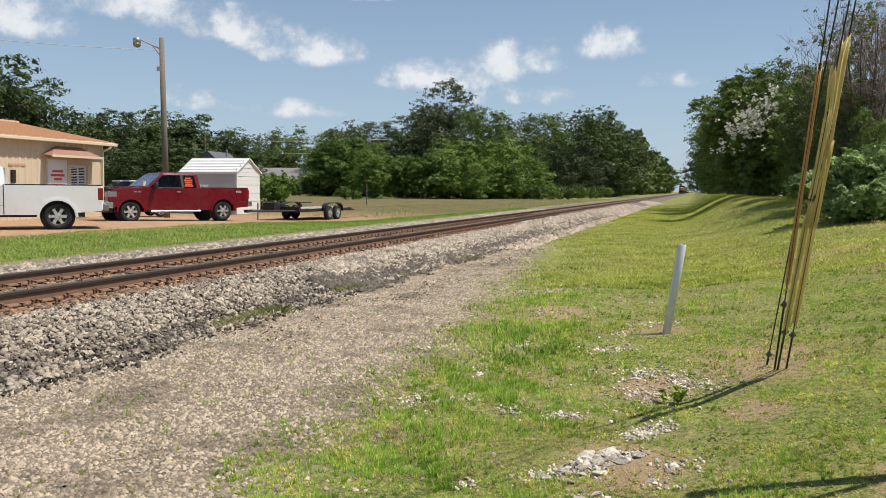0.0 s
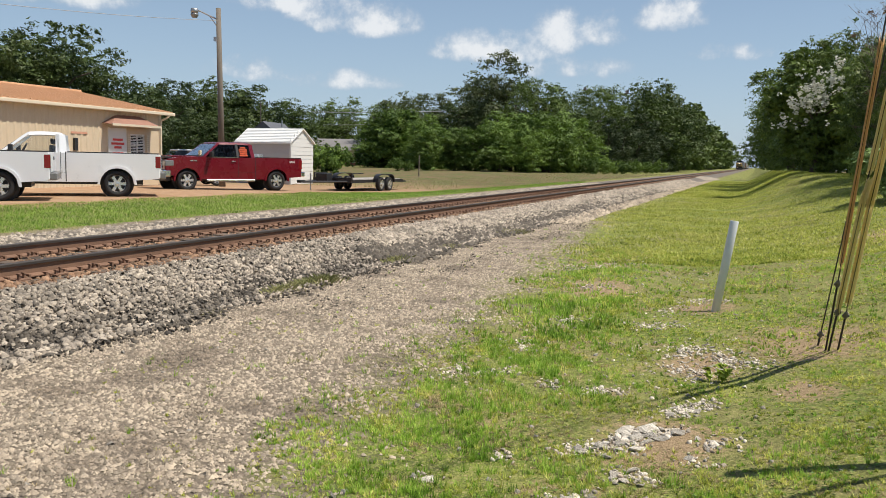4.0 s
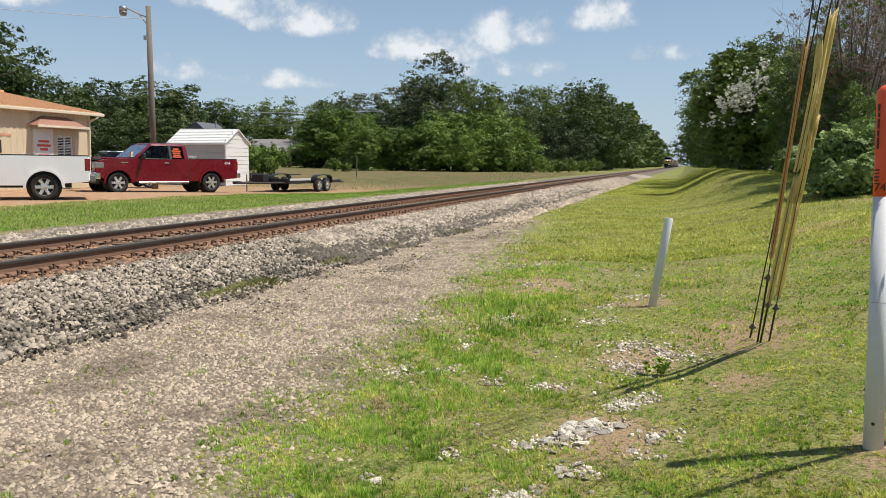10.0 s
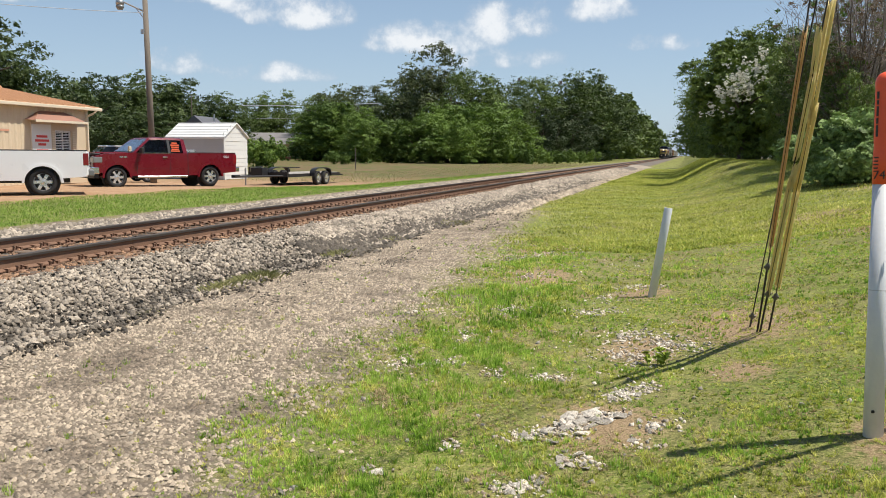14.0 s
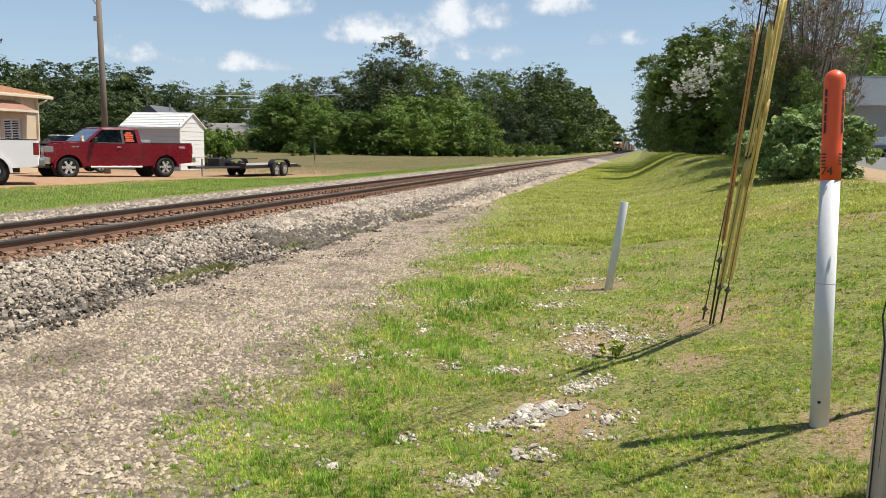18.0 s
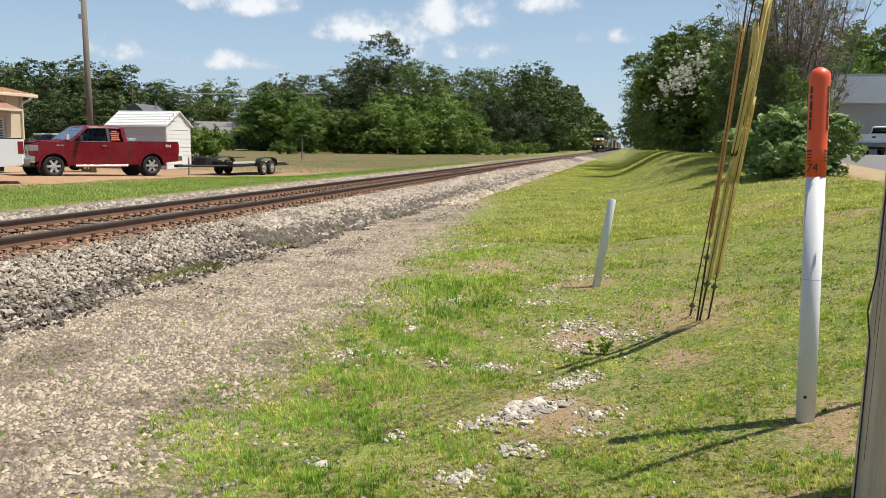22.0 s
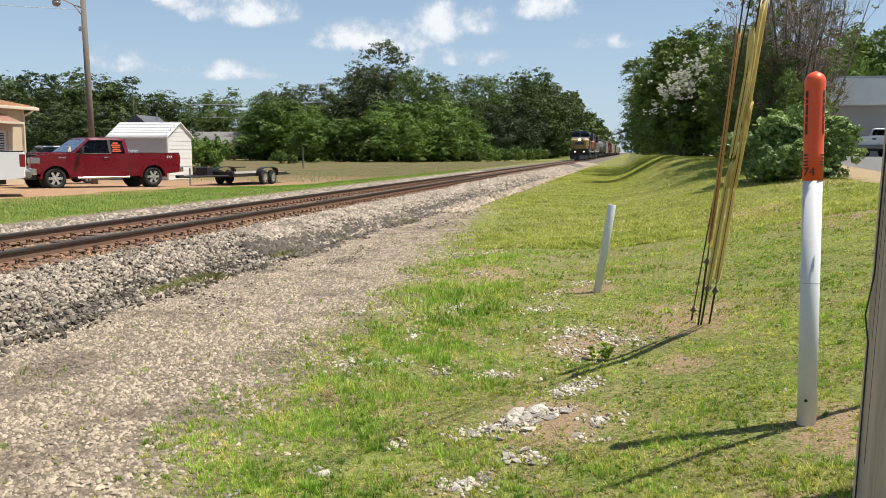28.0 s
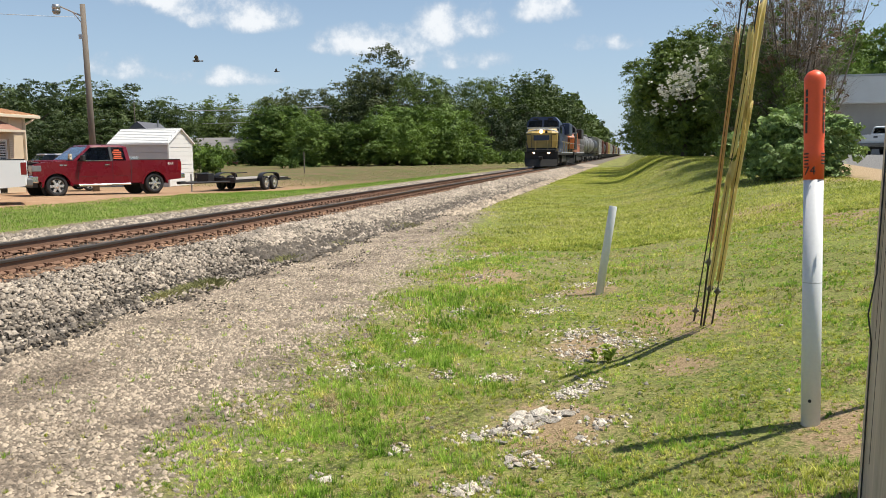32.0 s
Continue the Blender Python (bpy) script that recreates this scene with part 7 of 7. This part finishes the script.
        steps_ = bmesh.new()
        for k in range(4):
            box(steps_, s * 1.1, 1.2, 0.42 + k * 0.26, s * 1.5, 1.7, 0.46 + k * 0.26)
        part("steps", steps_, LOCO_BLACK, t)
    railtruck(t, 4.3)
    railtruck(t, 17.6)
    return t


def tank_car(mat, label):
    t = thing("tank_car", pose(TRACK_X, 200, 0), label, "tank car", "cars of the train")
    bm = lathe(bmesh.new(), [(0.001, 0.75), (0.9, 0.85), (1.35, 1.15), (1.5, 1.6), (1.5, 15.4), (1.35, 15.85), (0.9, 16.15), (0.001, 16.25)], 22, "y", Matrix.Translation((0, 0, 2.75)))
    part("tank", bm, mat, t, smooth=True)
    part("sill", cube(-0.4, 0.2, 0.9, 0.4, 16.8, 1.3), LOCO_BLACK, t)
    part("dome", lathe(bmesh.new(), [(0.55, 0), (0.55, 0.32), (0.5, 0.38), (0.001, 0.38)], 16, "z", Matrix.Translation((0, 8.5, 4.2))), mat, t)
    for y in (0.6, 16.4):
        part("end_platform", cube(-1.5, y - 0.4, 1.2, 1.5, y + 0.4, 1.3), LOCO_BLACK, t)
    for y in (3.0, 14.0):
        part("tank_band", lathe(bmesh.new(), [(1.505, y - 0.06), (1.52, y - 0.06), (1.52, y + 0.06), (1.505, y + 0.06)], 22, "y", Matrix.Translation((0, 0, 2.75))), LOCO_BLACK, t)
    lad = bmesh.new()
    for s in (-0.2, 0.2):
        tube(lad, (1.56, 8.5 + s, 1.2), (1.56, 8.5 + s, 3.0), 0.025, sides=6)
        tube(lad, (1.56, 8.5 + s, 3.0), (0.6, 8.5 + s, 4.3), 0.025, sides=6)
    part("ladder", lad, LOCO_BLACK, t)
    railtruck(t, 2.6, 2, 1.78, 0.42)
    railtruck(t, 14.4, 2, 1.78, 0.42)
    return t


def box_car(mat, label, high=4.6, name="boxcar", ribs=True):
    t = thing(name, pose(TRACK_X, 200, 0), label, "boxcar" if name == "boxcar" else "hopper car", "cars of the train")
    L = 17.0
    bm = bmesh.new()
    if name == "boxcar":
        prism(bm, [(-1.48, 1.15), (1.48, 1.15), (1.48, high - 0.25), (0, high), (-1.48, high - 0.25)], 0.5, L)
    else:
        loft(bm, [[(-1.5, y, 1.5 + a), (1.5, y, 1.5 + a), (1.5, y + b, high - 0.4), (0.7, y + b, high), (-0.7, y + b, high), (-1.5, y + b, high - 0.4)] for y, a, b in ((1.9, 0.6, -1.2), (3.4, -0.4, 0), (L - 3.0, -0.4, 0), (L - 1.5, 0.6, 1.2))])
    body = part("body", bm, mat, t)
    part("sill", cube(-0.4, 0.1, 0.85, 0.4, L + 0.3, 1.2), LOCO_BLACK, t)
    for s in (-1, 1):
        if name == "boxcar":
            part("sliding_door", cube(s * 1.48, L / 2 - 1.6, 1.2, s * 1.55, L / 2 + 1.6, high - 0.3), mat, t)
        for k in range(13):
            part("side_post", cube(s * 1.47, 1.2 + k * 1.22, 1.3, s * 1.54, 1.3 + k * 1.22, high - 0.42), mat, body)
    lad = bmesh.new()
    for k in range(8):
        box(lad, 0.9, 0.42, 1.3 + k * 0.38, 1.4, 0.5, 1.34 + k * 0.38)
    part("ladder", lad, LOCO_BLACK, t)
    railtruck(t, 2.6, 2, 1.78, 0.42)
    railtruck(t, L - 2.2, 2, 1.78, 0.42)
    return t


def build_train():
    """The train's vehicles with the distance of each one's front behind the leading coupler."""
    train = []
    at = 0.0
    def add(ob, length):
        nonlocal at
        train.append((ob, at))
        at += length
    add(locomotive(GOLD, NAVY, NAVY, NAVY, "leading locomotive in dull yellow and dark blue with lit headlights"), 22.4)
    add(locomotive(LOCO_ORANGE, LOCO_BLACK, LOCO_ORANGE, LOCO_BLACK, "second locomotive in weathered orange and black", lights=False), 22.4)
    tank = tank_car(TANK_GREY, "dirty grey tank car of the freight train")
    add(tank, 17.4)
    add(copy_thing(tank, tank.matrix_basis), 17.4)
    black_tank = tank_car(TANK_BLACK, "black tank car with grimy ends")
    add(black_tank, 17.4)
    white_box = box_car(HOPPER, "tall pale covered hopper car", 4.75, "hopper_car")
    add(white_box, 17.8)
    brown = box_car(BOXCAR, "weathered brown boxcar of the freight train")
    add(brown, 17.8)
    add(copy_thing(black_tank, tank.matrix_basis), 17.4)
    add(copy_thing(brown, tank.matrix_basis), 17.8)
    yellow = box_car(YELLOW_CAR, "faded yellow boxcar of the freight train")
    add(yellow, 17.8)
    for k in range(14):
        source = (white_box, white_box, tank, brown, white_box, black_tank, yellow)[k % 7]
        add(copy_thing(source, tank.matrix_basis), 17.8)
    return train


TRAIN = build_train()


# ---- birds ----
def bird(label):
    t = thing("bird", pose(-10, 60, 4), label, "bird", "birds")
    body = bmesh.new()
    lathe(body, [(0.002, 0.16), (0.03, 0.13), (0.045, 0.05), (0.04, -0.05), (0.018, -0.13), (0.03, -0.22), (0.002, -0.23)], 10, "x")
    part("body", body, BIRD, t, "grey-brown feathered body", True)
    for s in (-1, 1):
        w = bmesh.new()
        pts = [(0.06, 0.03), (0.09, 0.16), (0.0, 0.30), (-0.05, 0.20), (-0.06, 0.03)]
        a = [w.verts.new((x, s * y, 0.006 * (k % 2))) for k, (x, y) in enumerate(pts)]
        w.faces.new(a)
        bmesh.ops.solidify(w, geom=w.faces[:], thickness=0.008)
        ob = part("wing", w, BIRD, t, "spread grey wing")
        ob.matrix_basis = pose(0, 0, 0.02, s * 38, 0, 0)
    return t


BIRD = material("grey feathers", (0.10, 0.09, 0.085), 0.8, 0, 0.2, 20, 90, 0.1)
BIRDS = [bird("grey dove in flight with raised wings"), bird("small grey bird in flight")]

# ---- posts, guys, poles ----
def marker_post():
    a, b = Vector((0.93, 4.42, -0.17)), Vector((0.895, 4.50, 1.63))
    z0 = float(ground_z(a.x, a.y)) - 0.02
    t = thing("marker_post", pose(a.x, a.y, z0), "white pipe marker post with a rounded orange warning cap", "marker post")
    lean = Vector((0, 0, 1)).rotation_difference(b - a).to_matrix().to_4x4()
    h = 1.835
    band = h - 0.545
    p = part("pipe", lathe(bmesh.new(), [(0.047, -0.1), (0.047, band)], 32), WHITE_PVC, t, "white plastic pipe with a joint line", True)
    part("joint_ring", lathe(bmesh.new(), [(0.046, 0.757), (0.0474, 0.757), (0.0474, 0.761), (0.046, 0.761)], 32), GREY_METAL, p)
    p.matrix_basis = lean
    prof = [(0.0492, band - 0.005), (0.0494, band + 0.13), (0.0475, band + 0.165), (0.0475, band + 0.19), (0.0494, band + 0.22), (0.0494, h - 0.085), (0.0505, h - 0.07), (0.0512, h - 0.05)]
    prof += [(0.0512 * math.cos(k * math.pi / 12), h - 0.05 + 0.0512 * math.sin(k * math.pi / 12)) for k in range(1, 6)] + [(0.0005, h + 0.0035)]
    cap = part("cap", lathe(bmesh.new(), prof, 28), ORANGE_PVC, t, "orange plastic cap with black print", True)
    cap.matrix_basis = lean

    def bar(ang, z, w, hh, name="print_bar"):
        bm = bmesh.new()
        r0, r1 = 0.0500, 0.0515
        n = 4
        for k in range(n):
            a0, a1 = ang - w / 2 + w * k / n, ang + w / 2 - w * (n - 1 - k) / n
            v = [bm.verts.new((math.cos(q) * r, math.sin(q) * r, zz)) for r in (r1,) for q, zz in ((a0, z - hh / 2), (a1, z - hh / 2), (a1, z + hh / 2), (a0, z + hh / 2))]
            bm.faces.new(v)
        ob = part(name, bm, PRINT_BLACK, cap)
        return ob

    for ang in (-2.55, -0.75, 0.9, 2.6):
        for z, hh in ((0.43, 0.035), (0.395, 0.022), (0.352, 0.05), (0.305, 0.03), (0.262, 0.045), (0.235, 0.014)):
            bar(ang, band + z, 0.28, hh)
        for k in range(4):
            bar(ang, band + 0.125 - 0.017 * k, 0.62 - 0.08 * (k % 2), 0.007)
    digits = new("number_print", bpy.data.curves.new("number_print", "FONT"))
    digits.data.body, digits.data.size, digits.data.extrude = "74", 0.06, 0.0006
    digits.data.align_x = "CENTER"
    digits.data.materials.append(PRINT_BLACK)
    digits.parent = cap
    digits.matrix_basis = Matrix.Rotation(-0.55, 4, "Z") @ pose(0, -0.0535, band + 0.02, 90, 0, 0)
    part("bolt_hole", lathe(bmesh.new(), [(0.001, -0.0505), (0.0085, -0.0505), (0.0085, -0.042)], 12, "y", Matrix.Translation((0, 0, 0.15))), BLACK_PLASTIC, p, "dark drilled hole").matrix_basis = Matrix.Rotation(-0.3, 4, "Z")


def pipe_post():
    x, y = -0.35, 9.55
    t = thing("pipe_post", pose(x, y, float(ground_z(x, y)) - 0.05), "plain white plastic pipe standing askew in the grass", "post")
    p = part("pipe", lathe(bmesh.new(), [(0.046, 0), (0.046, 1.085), (0.044, 1.09), (0.04, 1.09), (0.04, 1.0)], 24), WHITE_PVC, t, smooth=True)
    p.matrix_basis = Matrix.Rotation(radians(8.0), 4, "Y") @ Matrix.Rotation(radians(-3), 4, "X")


PRINT_BLACK = material("black print", (0.03, 0.028, 0.025), 0.6, 0, 0.1, 9, 60, 0.0)


def utility_pole():
    t = thing("utility_pole", pose(1.07, 3.40, float(ground_z(1.07, 3.40)) - 0.1, 0, 0.9, 0), "weathered grey wooden utility pole with cracks", "utility pole")
    bm = bmesh.new()
    rng = random.Random(3)
    sides, rings = 40, []
    for k in range(34):
        z = k * 0.32
        r = 0.165 - 0.004 * z
        rings.append([(math.cos(2 * math.pi * j / sides) * r * (1 + 0.018 * noise.noise((j * 0.9, z * 0.25, 0))), math.sin(2 * math.pi * j / sides) * r * (1 + 0.018 * noise.noise((j * 0.9, z * 0.25, 5))), z) for j in range(sides)])
    loft(bm, rings)
    part("pole", bm, POLE_CLOSE, t, smooth=False)
    for k in range(14):       # long drying cracks
        a, z0, ln = rng.uniform(2.6, 5.6), rng.uniform(0.2, 2.6), rng.uniform(0.25, 1.1)
        r = 0.165 - 0.004 * z0
        part("crack", tube(bmesh.new(), (math.cos(a) * (r - 0.001), math.sin(a) * (r - 0.001), z0), (math.cos(a + 0.02) * (r - 0.004), math.sin(a + 0.02) * (r - 0.004), z0 + ln), rng.uniform(0.001, 0.002), 0.0006, 5), CRACK, t)
    w = bmesh.new()
    pts = [(-0.167, -0.03, 0.02), (-0.168, -0.03, 0.75), (-0.186, -0.03, 0.86), (-0.166, -0.03, 1.02), (-0.160, -0.03, 1.9), (-0.15, -0.03, 5)]
    for p, q in zip(pts, pts[1:]):
        tube(w, p, q, 0.0032, sides=6)
    part("ground_wire", w, BLACK_STEEL, t, "thin dark ground wire")
    return t


POLE_CLOSE = material("split grey pole wood", (0.52, 0.42, 0.32), 0.92, 0, 0.4, 14, 70, 0.2, stain=(0.40, 0.32, 0.24), stain_at=0.5, stretch=(1, 1, 0.035))
CRACK = material("dark crack", (0.03, 0.024, 0.018), 0.95, 0, 0.2, 9, 60, 0.0)


def guy(foot, head, eye_at, pieces, mat, r):
    """A guy from its ground anchor towards the pole; split plastic guards in overlapping lengths (from, to, sideways, tilt)."""
    foot, head = Vector(foot), Vector(head)
    d = (head - foot).normalized()
    turn = d.to_track_quat("Z", "Y").to_matrix().to_4x4()
    t = thing("guy_wire", Matrix.Translation(foot), "steel guy wire with a faded yellow plastic guard" if pieces else "thin bare steel guy wire", "guy wire", "guy wires of the pole")
    part("anchor_rod", tube(bmesh.new(), -d * 0.1, d * eye_at, 0.0085, sides=8), BLACK_STEEL, t, "dark anchor rod")
    e = bmesh.new()
    lathe(e, [(0.009, eye_at - 0.03), (0.018, eye_at - 0.015), (0.018, eye_at + 0.02), (0.009, eye_at + 0.04)], 8)
    box(e, -0.028, -0.008, eye_at - 0.008, 0.028, 0.008, eye_at + 0.012, bevel=0.003)
    bmesh.ops.transform(e, matrix=turn, verts=e.verts[:])
    part("thimble_eye", e, EYE_STEEL, t, "dull galvanised eye and clamp")
    part("strand", tube(bmesh.new(), d * eye_at, head - foot, 0.0055, sides=7), BLACK_STEEL, t)
    for k, (lo, hi, side, tilt) in enumerate(pieces):
        g = bmesh.new()
        rng = random.Random(k + int(hi * 100))
        rings = []
        n = 12
        for step in range(7):
            u = step / 6
            h = lo + (hi - lo) * u
            rr = r * (0.92 if step in (0, 6) else 1.0) * (1 + 0.05 * math.sin(7 * u + k))
            ring = []
            for q in range(n):        # an open channel, torn at its ends
                a = radians(-174 + 348 * q / (n - 1)) + radians(70)
                jag = rng.uniform(-0.05, 0.05) if step in (0, 6) else 0
                ring.append(g.verts.new((math.cos(a) * rr + side + tilt * (u - 0.5), math.sin(a) * rr, h + jag)))
            rings.append(ring)
        for p, q in zip(rings, rings[1:]):
            for m in range(n - 1):
                g.faces.new((p[m], p[m + 1], q[m + 1], q[m]))
        bmesh.ops.solidify(g, geom=g.faces[:], thickness=0.0025)
        bmesh.ops.transform(g, matrix=turn, verts=g.verts[:])
        part("guard", g, mat, t, "split faded plastic guard with a torn end", True)
    return t


def guys():
    guy((0.71, 7.36, -0.28), (1.15, 3.5, 7.0), 0.37, [(0.48, 1.46, 0, 0.0), (1.40, 2.10, 0.006, 0.01), (1.98, 2.86, -0.006, -0.012)], YELLOW_PVC, 0.026)
    guy((0.64, 7.34, -0.28), (1.10, 3.45, 6.6), 0.41, [(0.43, 1.52, 0, 0.0), (1.46, 1.64, 0.01, 0.01), (1.70, 2.40, 0.004, 0.0), (2.36, 2.68, -0.006, -0.02)], YELLOW_PVC, 0.023)
    guy((0.62, 7.37, -0.28), (0.86, 3.5, 6.7), 0.68, [(0.87, 2.69, 0, 0.0)], TAN_PVC, 0.018)
    guy((1.98, 5.10, float(ground_z(1.98, 5.10))), (1.1, 3.48, 4.4), 0.3, [(0.35, 1.9, 0, 0.0), (1.8, 3.0, 0.004, 0.01)], YELLOW_PVC, 0.022)
    guy((0.58, 7.6, -0.28), (1.05, 3.5, 6.4), 0.1, [], None, 0)


EYE_STEEL = material("dull galvanised steel", (0.13, 0.125, 0.115), 0.6, 0.5, 0.2, 5, 60, 0.1)
TAN_PVC = leaf_material("weathered tan plastic guard", (0.58, 0.42, 0.22), (0.80, 0.60, 0.36), 0.4)
marker_post()
pipe_post()
utility_pole()
guys()


# ---- what moves ----
def motions():
    line = [(0, 512), (3.5, 466), (7, 420), (10.5, 374), (14, 328), (17.5, 281.5), (21, 234), (24.5, 185), (28, 135.5), (30, 105.5), (32, 75.5)]
    for ob, behind in TRAIN:
        walk(ob, [(t, pose(TRACK_X, y + behind, 0)) for t, y in line])
    flights = [[(0, -7.0, 47.0, 5.2), (30.6, -7.0, 47.0, 5.2), (31.4, -10.2, 29.0, 3.8), (31.7, -12.93, 28.4, 4.28), (32, -15.69, 27.8, 4.75)],
               [(0, -12.0, 60.0, 6.6), (30.2, -12.0, 60.0, 6.6), (31.4, -18.3, 53.2, 6.33), (31.7, -20.9, 52.65, 6.62), (32, -23.5, 52.06, 6.93)]]
    for ob, rows in zip(BIRDS, flights):
        walk(ob, [(t, pose(x, y, z, 0, 0, 205)) for t, x, y, z in rows])


motions()
